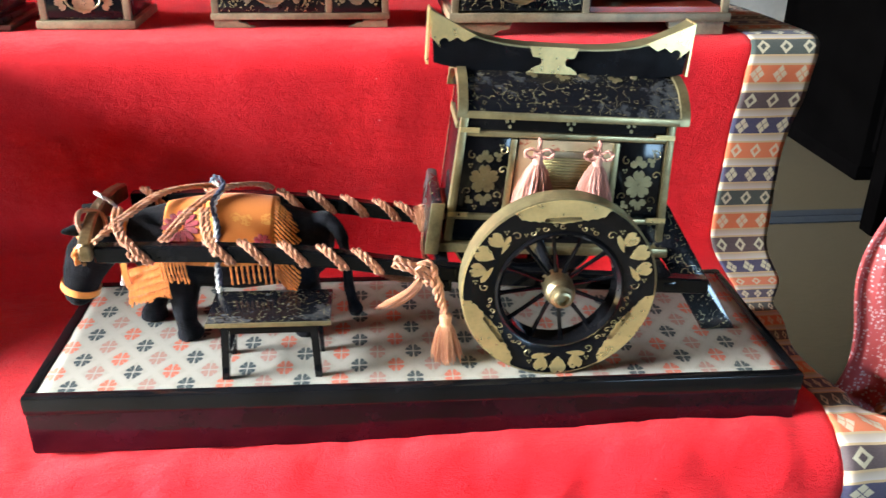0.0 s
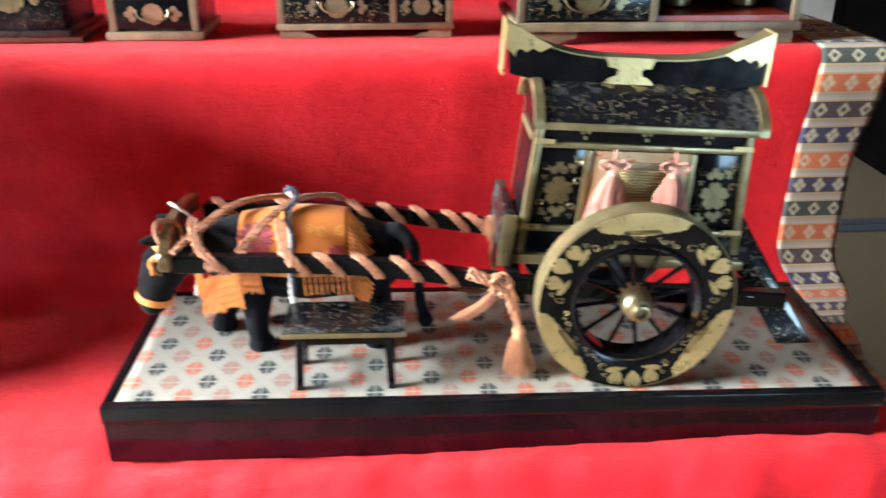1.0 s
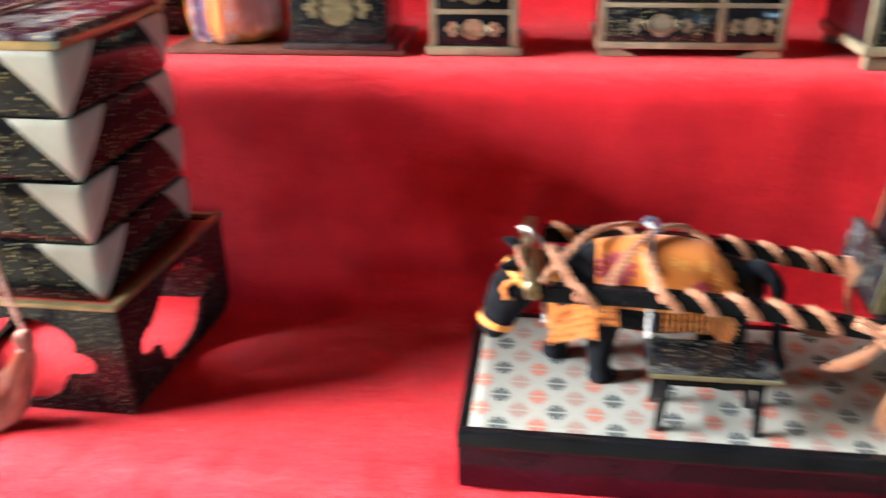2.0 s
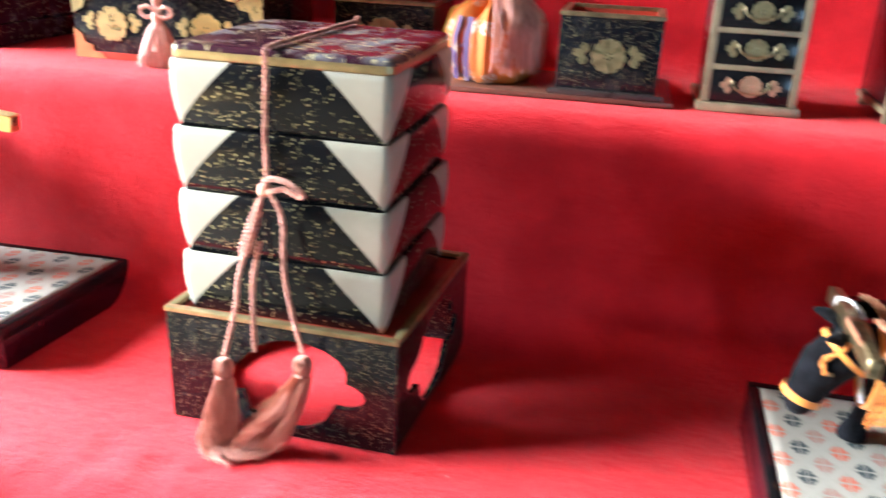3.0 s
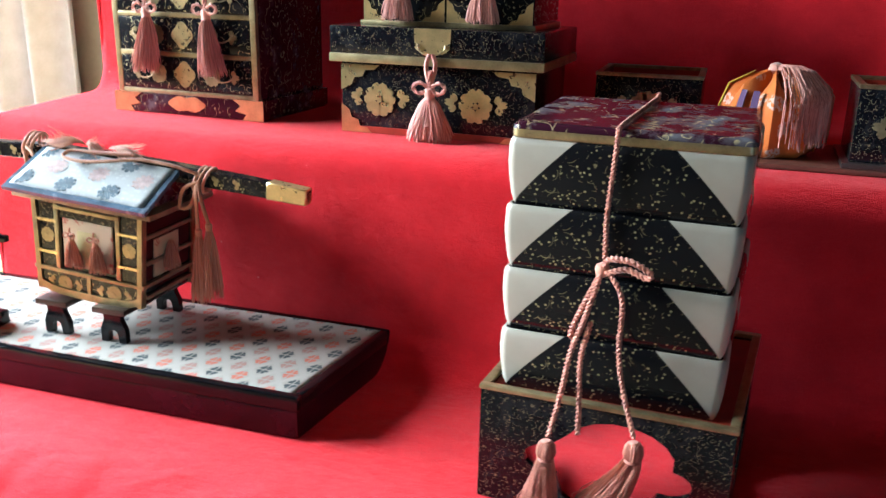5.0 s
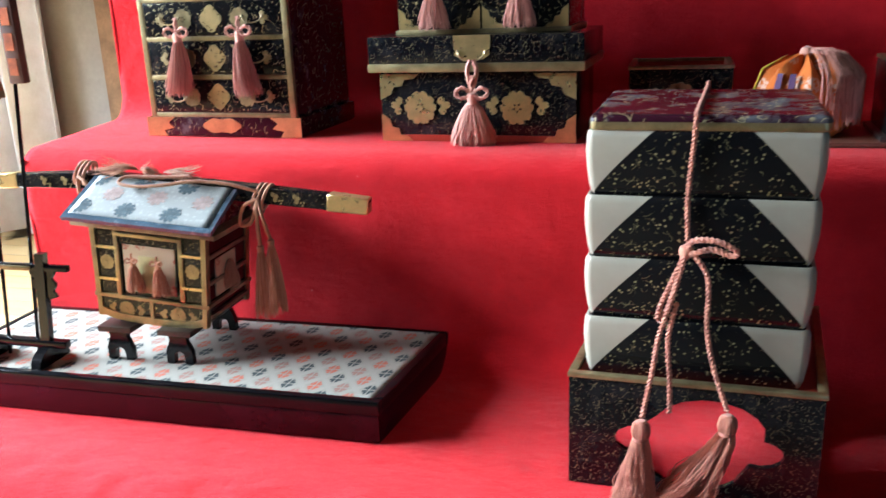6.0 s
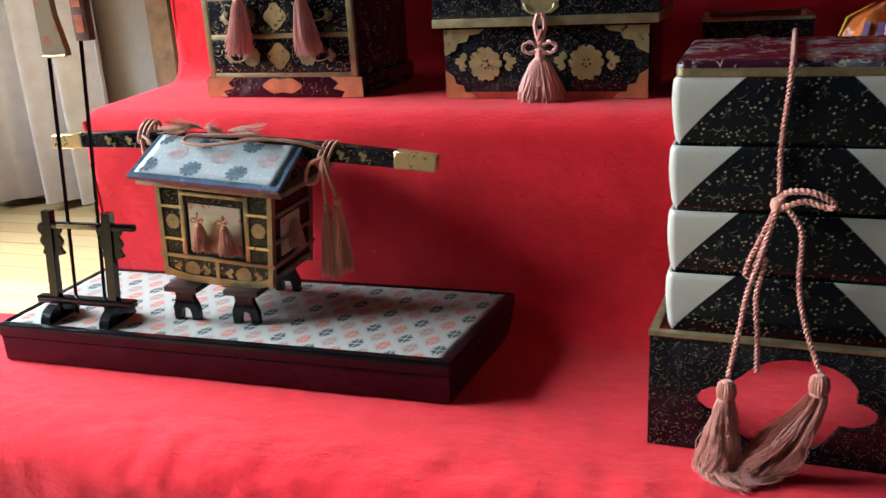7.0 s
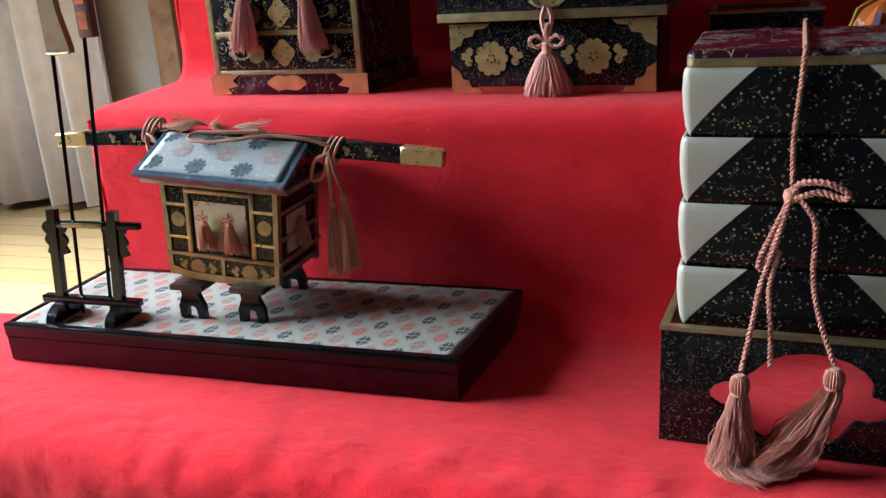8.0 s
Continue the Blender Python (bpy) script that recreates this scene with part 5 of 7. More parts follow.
def head_ring(cx, cz, a, b, tilt, w, mat, name):
    ct, st = math.cos(radians(tilt)), math.sin(radians(tilt))
    bm = bmesh.new()
    rings = []
    for j in range(25):
        q = 2 * math.pi * j / 24
        c = Vector((cx + b * math.sin(q) * st, yo - 0.006 + a * math.cos(q), cz + b * math.sin(q) * ct))
        along = Vector((ct, 0, -st)) * w
        out = Vector((math.sin(q) * st, math.cos(q), math.sin(q) * ct)) * 0.0009
        rings.append([c - along, c + along, c + along + out, c - along + out])
    loft(bm, rings, False)
    return part(name, bm, mat, halter)


head_ring(0.0180, 0.0670, 0.0106, 0.0108, -72, 0.0022, ORANGE, "noseband")
head_ring(0.0350, 0.0965, 0.0138, 0.0160, -50, 0.0016, ORANGE, "browband")
bm = bmesh.new()
cord(bm, [(0.027, yo - 0.017, 0.099), (0.022, yo - 0.018, 0.095), (0.024, yo - 0.020, 0.088)], 0.0017, 2)
cord(bm, [(0.027, yo - 0.017, 0.099), (0.031, yo - 0.018, 0.103), (0.034, yo - 0.016, 0.108), (0.030, yo - 0.012, 0.110)], 0.0014, 2)
part("bow", bm, ORANGE, halter)
bm = bmesh.new()
loft(bm, [[(0.0490 + 0.0012 * math.sin(q), yo - 0.004 + 0.0185 * math.cos(q), 0.088 + 0.023 * math.sin(q)), (0.0525, yo - 0.004 + 0.0185 * math.cos(q), 0.088 + 0.023 * math.sin(q)), (0.0525, yo - 0.004 + 0.0196 * math.cos(q), 0.088 + 0.0241 * math.sin(q)), (0.0490, yo - 0.004 + 0.0196 * math.cos(q), 0.088 + 0.0241 * math.sin(q))] for q in (2 * math.pi * j / 28 for j in range(29))], False)
part("collar", bm, ORANGE, halter)
bm = bmesh.new()
bmesh.ops.create_uvsphere(bm, u_segments=12, v_segments=8, radius=0.0013)
part("eye_bead", bm, BRONZE, halter, "brown glass eye bead", m=Matrix.Translation((0.0270, yo - 0.0188, 0.0880)))

# ---- small bench on the stand ----
bench = thing("mounting_bench", "small black lacquered bench with gilt edge on brocade", "bench", C)
top = part("seat", B(0.1030, 0.1720, 0.0125, 0.0500, 0.0692, 0.0722, bev=0.0006), MAKI_DUSTY, bench, "dusty black top with gold scrolls")
part("gilt_edge", B(0.1026, 0.1724, 0.0119, 0.0127, 0.0690, 0.0718, bev=0.0003), GOLD, top)
for x in (0.1105, 0.1600):
    for y0 in (0.0150, 0.0425):
        bm = bmesh.new()
        s = -1 if x < 0.13 else 1
        loft(bm, [[(x + s * 0.0018, y0 - 0.001, 0.0334), (x + s * 0.0018 + 0.0042, y0 - 0.001, 0.0334), (x + s * 0.0018 + 0.0042, y0 + 0.003, 0.0334), (x + s * 0.0018, y0 + 0.003, 0.0334)],
                  [(x, y0, 0.0692), (x + 0.0046, y0, 0.0692), (x + 0.0046, y0 + 0.0042, 0.0692), (x, y0 + 0.0042, 0.0692)]])
        part("leg", bm, BLACK, bench, smooth=False)
    part("stretcher", B(x + 0.0008, x + 0.0032, 0.0190, 0.0426, 0.0450, 0.0480), BLACK, bench)
part("apron", B(0.1150, 0.1602, 0.0162, 0.0182, 0.0625, 0.0692), BLACK, bench)
part("apron", B(0.1150, 0.1602, 0.0440, 0.0460, 0.0625, 0.0692), BLACK, bench)

# ---- stacked picnic boxes on their tray stand ----
TW, TD, TH = 0.1335, 0.1300, 0.0388
TX, TY = 0.0752, 0.0750      # centre of the stack on its stand
TIER = tier_material(TW, TD, TH)


def cloud(cx, cz, w, h):
    """Outline of a cloud-shaped cut-out."""
    pts = []
    for ox, oz, r, a0, a1 in ((-0.36, 0.0, 0.16, 90, 290), (-0.02, -0.22, 0.30, 215, 325), (0.36, -0.02, 0.15, -110, 80), (0.06, 0.20, 0.34, 15, 160)):
        for k in range(8):
            a = radians(a0 + (a1 - a0) * k / 7)
            pts.append((cx + w * (ox + r * math.cos(a)), cz + h * (oz + 1.15 * r * math.sin(a))))
    return pts


LEAN = 0.060


def askew(bm):
    return skewed(bm, LEAN)


tray = thing("tray_stand", "square lacquered tray stand with cloud-shaped openings", "tray stand", T)
SW, SD, SH = 0.150, 0.150, 0.0785
part("front_board", plate_with_hole(bmesh.new(), [(0, 0), (SW, 0), (SW, SH - 0.003), (0, SH - 0.003)], cloud(0.080, 0.0360, 0.098, 0.054), "y", 0.0, 0.004), MAKI_FINE, tray, "speckled black board with a cloud opening", smooth=False)
part("back_board", askew(plate_with_hole(bmesh.new(), [(0, 0), (SW, 0), (SW, SH - 0.003), (0, SH - 0.003)], cloud(0.075, 0.0365, 0.078, 0.050), "y", SD - 0.004, SD)), MAKI_FINE, tray, smooth=False)
for x in (0.0, SW - 0.004):
    part("side_board", askew(plate_with_hole(bmesh.new(), [(0.004, 0), (SD - 0.004, 0), (SD - 0.004, SH - 0.003), (0.004, SH - 0.003)], cloud(0.075, 0.036, 0.104, 0.056), "x", x, x + 0.004)), MAKI_FINE, tray, smooth=False)
bm = bmesh.new()
for a in ((-0.001, SW + 0.001, -0.001, 0.0045), (-0.001, SW + 0.001, SD - 0.0045, SD + 0.001), (-0.001, 0.0045, 0.0045, SD - 0.0045), (SW - 0.0045, SW + 0.001, 0.0045, SD - 0.0045)):
    box(bm, *a, SH - 0.0032, SH, 0.0008)
part("gilt_rim", askew(bm), GOLD, tray, "gilt upper rim")
part("inner_floor", askew(B(0.004, SW - 0.004, 0.004, SD - 0.004, 0.0705, 0.0735)), CINNABAR, tray, "cinnabar red inside")


def tier_box(z, k):
    bm = bmesh.new()
    rings = []
    for f, ins in ((0.0, 0.0044), (0.03, 0.0034), (0.16, 0.0020), (0.42, 0.0006), (0.66, 0.0), (0.90, 0.0003), (0.97, 0.0009), (1.0, 0.0018)):
        rings.append([(x, y, f * TH) for x, y in rounded_rect(TW - 2 * ins, TD - 2 * ins, 0.0055 - ins * 0.5, 5)])
    loft(bm, rings)
    skewed(bm, 0.03)
    ob = thing("stacking_box", "", "")
    part("box_body", bm, TIER, ob, "black lacquered wall with ivory slanted corners")
    for name, z0, z1, ins in (("lip", TH - 0.0002, TH + 0.0004, 0.0030), ("foot_ring", -0.0002, 0.0006, 0.0056)):
        part(name, skewed(loft(bmesh.new(), [[(x, y, h) for x, y in rounded_rect(TW - 2 * ins, TD - 2 * ins, 0.004)] for h in (z0, z1)]), 0.03), BLACK, ob, "black lacquered edge")
    ob.matrix_world = T @ Matrix.Translation((TX + (0.0, 0.0006, -0.0005, 0.0004)[k], TY, z)) @ pose(0, 0, 0, 0, 0, (0.3, -0.4, 0.5, 0)[k])
    return tagged(ob, ("bottom" if k == 0 else "top" if k == 3 else "middle") + " black lacquered stacking box with ivory slanted corners", "box", "stacked boxes")


for k in range(4):
    tier_box(0.0737 + k * (TH + 0.0002), k)
ZT = 0.0737 + 4 * (TH + 0.0002)
lid = thing("box_lid", "dusty maroon lacquered lid with gilt edge on the boxes", "lid", T @ Matrix.Translation((TX, TY, ZT)))
part("lid_edge", loft(bmesh.new(), [[(x, y, z) for x, y in rounded_rect(TW - 0.005 + g, TD - 0.005 + g, 0.005)] for z, g in ((0, 0.002), (0.001, 0.0035), (0.0050, 0.0035))]), GOLD, lid, "gilt edge of the lid")
part("lid_top", loft(bmesh.new(), [[(x, y, z) for x, y in rounded_rect(TW - 0.005 + g, TD - 0.005 + g, 0.005)] for z, g in ((0.0050, 0.0038), (0.0072, 0.0030), (0.0086, 0.0000), (0.0090, -0.006))]), maki_material("dusty_maroon_lid", (0.028, 0.005, 0.012, 1), scale=60.0, rough=0.22, dust=0.95), lid)

wrap = thing("tying_cord", "dusty rose silk cord tied round the boxes with two tassels", "cord", T)
XC, YFR, YBK, ZL = 0.0680, TY - TD / 2 + 0.001, TY + TD / 2 - 0.001, ZT + 0.0105
KN = (0.0674, YFR - 0.0065, 0.1600)
bm = bmesh.new()
cord(bm, [(KN[0] + 0.001, KN[1] + 0.002, KN[2]), (XC - 0.001, YFR - 0.0030, 0.19), (XC + 0.0010, YFR - 0.0036, ZT - 0.006), (XC + 0.0016, YFR - 0.0042, ZL - 0.004), (XC + 0.002, YFR + 0.002, ZL), (XC + 0.004, TY, ZL + 0.0002), (XC + 0.006, YBK - 0.002, ZL), (XC + 0.006, YBK + 0.0042, ZL - 0.004), (XC + 0.005, YBK + 0.0040, 0.15), (XC + 0.005, YBK + 0.0035, 0.079)], 0.0017, 2, 1.5)
part("wrapping_cord", bm, DUSTY, wrap)
bm = bmesh.new()
cord(bm, [KN, (KN[0] + 0.004, KN[1] - 0.006, KN[2] + 0.0085), (KN[0] + 0.016, KN[1] - 0.011, KN[2] + 0.0105), (KN[0] + 0.026, KN[1] - 0.012, KN[2] + 0.0065), (KN[0] + 0.0280, KN[1] - 0.011, KN[2] + 0.0032), (KN[0] + 0.024, KN[1] - 0.0085, KN[2] + 0.0015), (KN[0] + 0.014, KN[1] - 0.006, KN[2] + 0.0040), (KN[0] + 0.002, KN[1] - 0.003, KN[2] - 0.001)], 0.0020, 2, 1.5)
part("bow_loop", bm, DUSTY, wrap)
bm = bmesh.new()
cord(bm, [KN, (KN[0] - 0.005, KN[1] - 0.004, KN[2] - 0.012), (KN[0] - 0.0135, KN[1] - 0.004, KN[2] - 0.034), (KN[0] - 0.0145, KN[1] - 0.003, KN[2] - 0.043), (KN[0] - 0.0095, KN[1] - 0.002, KN[2] - 0.036), (KN[0] - 0.003, KN[1] - 0.001, KN[2] - 0.012)], 0.0018, 2, 1.5)
part("bow_loop", bm, DUSTY, wrap)
bm = bmesh.new()
lathe(bm, [(0.001, 0.0045), (0.0036, 0.0030), (0.0042, 0.0), (0.0034, -0.0030), (0.001, -0.0045)], 14, at=KN)
part("knot", bm, DUSTY, wrap)
ends = (((KN[0], KN[1] - 0.002, KN[2]), (KN[0] - 0.006, KN[1] - 0.007, 0.135), (KN[0] - 0.013, KN[1] - 0.011, 0.110), (KN[0] - 0.016, -0.0075, 0.088), (KN[0] - 0.0208, -0.0155, 0.0590)),
        ((KN[0] + 0.003, KN[1] - 0.002, KN[2] + 0.001), (KN[0] + 0.013, KN[1] - 0.006, 0.146), (KN[0] + 0.014, KN[1] - 0.008, 0.116), (KN[0] + 0.019, -0.0060, 0.092), (KN[0] + 0.0283, -0.0120, 0.0670)),
        ((KN[0] - 0.004, KN[1] - 0.001, 0.128), (KN[0] - 0.008, KN[1] - 0.003, 0.105), (KN[0] - 0.006, -0.0045, 0.083), (KN[0] - 0.005, -0.0070, 0.060)))
for pts in ends:
    bm = bmesh.new()
    cord(bm, pts, 0.0018, 2, 1.5)
    part("hanging_cord", bm, DUSTY, wrap)


def lying_tassel(top, way, length, r0, r1, strands, floor_way):
    """A big tassel of wavy locks that falls and then spreads over the cloth."""
    bm = bmesh.new()
    top = Vector(top)
    lathe(bm, [(0.0022, 0.004), (0.0040, 0.0018), (0.0052, -0.002), (0.0050, -0.005), (0.0043, -0.0068), (0.0050, -0.0085)], 18, at=top)
    t = part("tassel", bm, DUSTY, wrap, "large dusty rose silk tassel")
    bm = bmesh.new()
    for k in range(22):
        q = 2 * math.pi * k / 22
        tube(bm, [top + Vector((math.cos(q) * r, math.sin(q) * r, z)) for r, z in ((0.0030, 0.0030), (0.0047, 0.0010), (0.0054, -0.0030), (0.0046, -0.0066))], 0.0006, 4)
    part("binding", bm, DUSTY, t)
    bm = bmesh.new()
    way, floor_way = Vector(way), Vector(floor_way)
    locks = 46
    for n in range(locks):
        q = rng.uniform(0, 2 * math.pi)
        f = math.sqrt(rng.uniform(0.02, 1))
        L0 = length * rng.uniform(0.78, 1.06)
        ph, amp, freq = rng.uniform(0, 6), rng.uniform(0.0008, 0.0032), rng.uniform(4, 9)
        for k in range(strands // locks):
            L = L0 * rng.uniform(0.93, 1.05)
            dq, df = q + rng.gauss(0, 0.22), max(0.0, min(1.1, f + rng.gauss(0, 0.10)))
            curl, stray = rng.uniform(0, 6), rng.gauss(0, 1)
            wild = rng.random() < 0.28
            rest = 0.0008 + 0.0042 * rng.random() ** 1.5
            pts = []
            for i in range(11):
                s = i / 10
                rad = (r0 + (r1 - r0) * min(1, s * 1.5) ** 0.8) * df
                p = top + Vector((math.cos(dq) * rad, math.sin(dq) * rad * 0.75, -0.0075 - L * s))
                p += way * L * s ** 1.35
                p += Vector((math.sin(ph + s * freq), 0.6 * math.cos(ph * 2 + s * freq), 0)) * amp * s * 1.6
                p += Vector((math.sin(curl + s * 11), math.cos(curl * 3 + s * 9), 0.5 * math.sin(curl * 2 + s * 10))) * (0.0034 if wild else 0.0008) * s
                p += Vector((stray * 0.0022, stray * 0.0010, 0)) * max(0.0, s - 0.7) * 3
                low = rest - p.z
                if low > 0:
                    p += floor_way * low
                    p.z = rest + 0.0006 * math.sin(curl + s * 8)
                pts.append(p)
            tube(bm, pts, [0.00020] * 9 + [0.00017, 0.00010], 3, cap=False)
    part("fringe", bm, DUSTY, t, "long silk fringe with stray ends")


lying_tassel((KN[0] - 0.0210, -0.0165, 0.0545), (-0.06, -0.12, 0), 0.064, 0.0044, 0.0120, 1900, (0.65, -0.35, 0))
lying_tassel((KN[0] + 0.0285, -0.0130, 0.0625), (-0.60, -0.16, 0), 0.060, 0.0044, 0.0112, 1700, (-0.3, -0.5, 0))

# ---- palanquin ----
kago = thing("palanquin", "miniature gilt and black lacquered palanquin with carrying pole", "palanquin", K @ Matrix.Translation((0.1885, 0, 0.0592)) @ pose(0, 0, 0, 0, 4.2, 0) @ Matrix.Translation((-0.18, 0, -0.059)))
KX, KYF, KYB = 0.1800, 0.0420, 0.1130
KZ0, KZ1 = 0.0635, 0.1430


def plumb(x, z):
    """Hangs a tassel straight down although the palanquin leans."""
    return Matrix.Translation((x, 0, z)) @ pose(0, 0, 0, 0, -4.2, 0) @ Matrix.Translation((-x, 0, -z))


body = part("cabin", loft(bmesh.new(), [[(KX + sx * w, y, z) for sx, y in ((-1, KYF + 0.002), (1, KYF + 0.002), (1, KYB - 0.002), (-1, KYB - 0.002))] for z, w in ((KZ0 + 0.004, 0.0455), (KZ0 + 0.010, 0.0475), (KZ1, 0.0492))]), BLACK, kago, "black lacquered cabin", smooth=False)
bm = bmesh.new()
sill = []
for k in range(17):
    f = -1 + 2 * k / 16
    sill.append((KX + f * 0.0480, KZ0 + 0.006 * abs(f) ** 4))
prism(bm, sill + [(x, z + 0.0060) for x, z in sill[::-1]], "y", KYF - 0.001, KYF + 0.004)
part("sill", bm, GOLD, kago, "curved gilt sill")
bm = bmesh.new()
prism(bm, sill + [(x, z + 0.0060) for x, z in sill[::-1]], "y", KYB - 0.004, KYB + 0.001)
part("sill", bm, GOLD, kago)
for y0, y1 in ((KYF - 0.0008, KYF + 0.005), (KYB - 0.005, KYB + 0.0008)):
    for sx in (-1, 1):
        bm = bmesh.new()
        loft(bm, [[(KX + sx * (w - 0.0042), y0, z), (KX + sx * w, y0, z), (KX + sx * w, y1, z), (KX + sx * (w - 0.0042), y1, z)] for z, w in ((KZ0 + 0.003, 0.0485), (KZ1, 0.0508))])
        part("corner_post", bm, GOLD, kago)
    part("rail", B(KX - 0.0510, KX + 0.0510, y0, y1, 0.0828, 0.0862, bev=0.0006), GOLD, kago)
    part("rail", B(KX - 0.0500, KX + 0.0500, y0, y1, KZ1 - 0.003, KZ1 + 0.001, bev=0.0006), GOLD, kago)
for sx in (-1, 1):
    for z in (0.0730, 0.0828, 0.1010, 0.1220):
        part("side_rail", B(KX + sx * 0.0480 - 0.0012, KX + sx * 0.0492 + 0.0012, KYF + 0.005, KYB - 0.005, z, z + 0.0030), WOODTRIM, kago)
    part("side_panel", B(KX + sx * 0.0485 - 0.0008, KX + sx * 0.0485 + 0.0008, 0.058, 0.090, 0.0885, 0.1195), CREAMPANEL, kago, "painted side panel")
    bm = bmesh.new()
    tassel_fringe(bm, (KX + sx * 0.0535, 0.074, 0.115), 0.024, 0.002, 0.007, 50)
    part("side_fringe", bm, PINK, kago)
for x in (-0.0300, 0.0262):
    part("stile", B(KX + x, KX + x + 0.0040, KYF - 0.0006, KYF + 0.003, 0.0862, KZ1 - 0.003, bev=0.0005), GOLD, kago)
part("window_head", B(KX - 0.0300, KX + 0.0302, KYF - 0.0010, KYF + 0.003, 0.1355, 0.1388, bev=0.0005), GOLD, kago)
part("frieze", B(KX - 0.0258, KX + 0.0260, KYF + 0.0008, KYF + 0.003, 0.1290, 0.1354), MAKI_FINE, kago)
part("window_panel", B(KX - 0.0225, KX + 0.0225, KYF + 0.0002, KYF + 0.003, 0.0900, 0.1290), CREAMPANEL, kago, "painted paper window")
part("window_blind", B(KX - 0.0085, KX + 0.0085, KYF - 0.0008, KYF + 0.0002, 0.0920, 0.1210, bev=0.0003), BLIND, kago)
for x in (-0.0110, 0.0110):
    tassel(kago, (KX + x, KYF - 0.005, 0.1180), 0.0235, 0.0022, 0.0078, PINK, plumb(KX + x, 0.1180), strands=70, bow=0.0055, flat=0.6)
for x0 in (-0.0450, 0.0302):
    for z0, z1 in ((0.0870, 0.0985), (0.1000, 0.1250), (0.1262, 0.1395)):
        p = part("lattice_panel", B(KX + x0, KX + x0 + 0.0148, KYF + 0.0008, KYF + 0.003, z0, z1), MAKI_FINE, kago)
        if z1 - z0 > 0.02:
            bm = bmesh.new()
            blossom(bm, KX + x0 + 0.0074, (z0 + z1) / 2, 0.0062, KYF + 0.0008)
            part("gold_flower", bm, GOLD, p)
    for z in (0.0985, 0.1250):
        part("lattice_bar", B(KX + x0 - 0.002, KX + x0 + 0.0168, KYF - 0.0008, KYF + 0.002, z - 0.0010, z + 0.0012), BRIGHT, kago)
for x0, x1 in ((-0.0440, -0.0020), (0.0020, 0.0440)):
    p = part("lower_panel", B(KX + x0, KX + x1, KYF + 0.0006, KYF + 0.003, KZ0 + 0.0075, 0.0826), MAKI, kago, "black lower panel with gold peony")
    bm = bmesh.new()
    c = (x0 + x1) / 2
    blossom(bm, KX + c, 0.0738, 0.0068, KYF + 0.0006, 6, 0.2)
    spray(bm, KX + c - 0.009, 0.0735, 0.0075, KYF + 0.0006, 3.0)
    spray(bm, KX + c + 0.009, 0.0735, 0.0075, KYF + 0.0006, 0.1)
    part("gold_flower", bm, GOLD, p)
part("mullion", B(KX - 0.0016, KX + 0.0016, KYF - 0.0006, KYF + 0.003, KZ0 + 0.006, 0.0828), GOLD, kago)


def roof_board(y0, z0, y1, z1, t):
    bm = bmesh.new()
    n = Vector((0, -(z1 - z0), y1 - y0)).normalized() * t
    w = 0.0640
    loft(bm, [[(KX - w, y0, z0), (KX + w, y0, z0), (KX + w, y0 + n.y, z0 + n.z), (KX - w, y0 + n.y, z0 + n.z)],
              [(KX - w + 0.001, y1, z1), (KX + w - 0.001, y1, z1), (KX + w - 0.001, y1 + n.y, z1 + n.z), (KX - w + 0.001, y1 + n.y, z1 + n.z)]])
    return bm


part("eave_board", B(KX - 0.0625, KX + 0.0625, KYF - 0.0075, KYB + 0.0075, 0.1425, 0.1468, bev=0.0006), WOODTRIM, kago, "gilt brown eave board")
ymid = (KYF + KYB) / 2
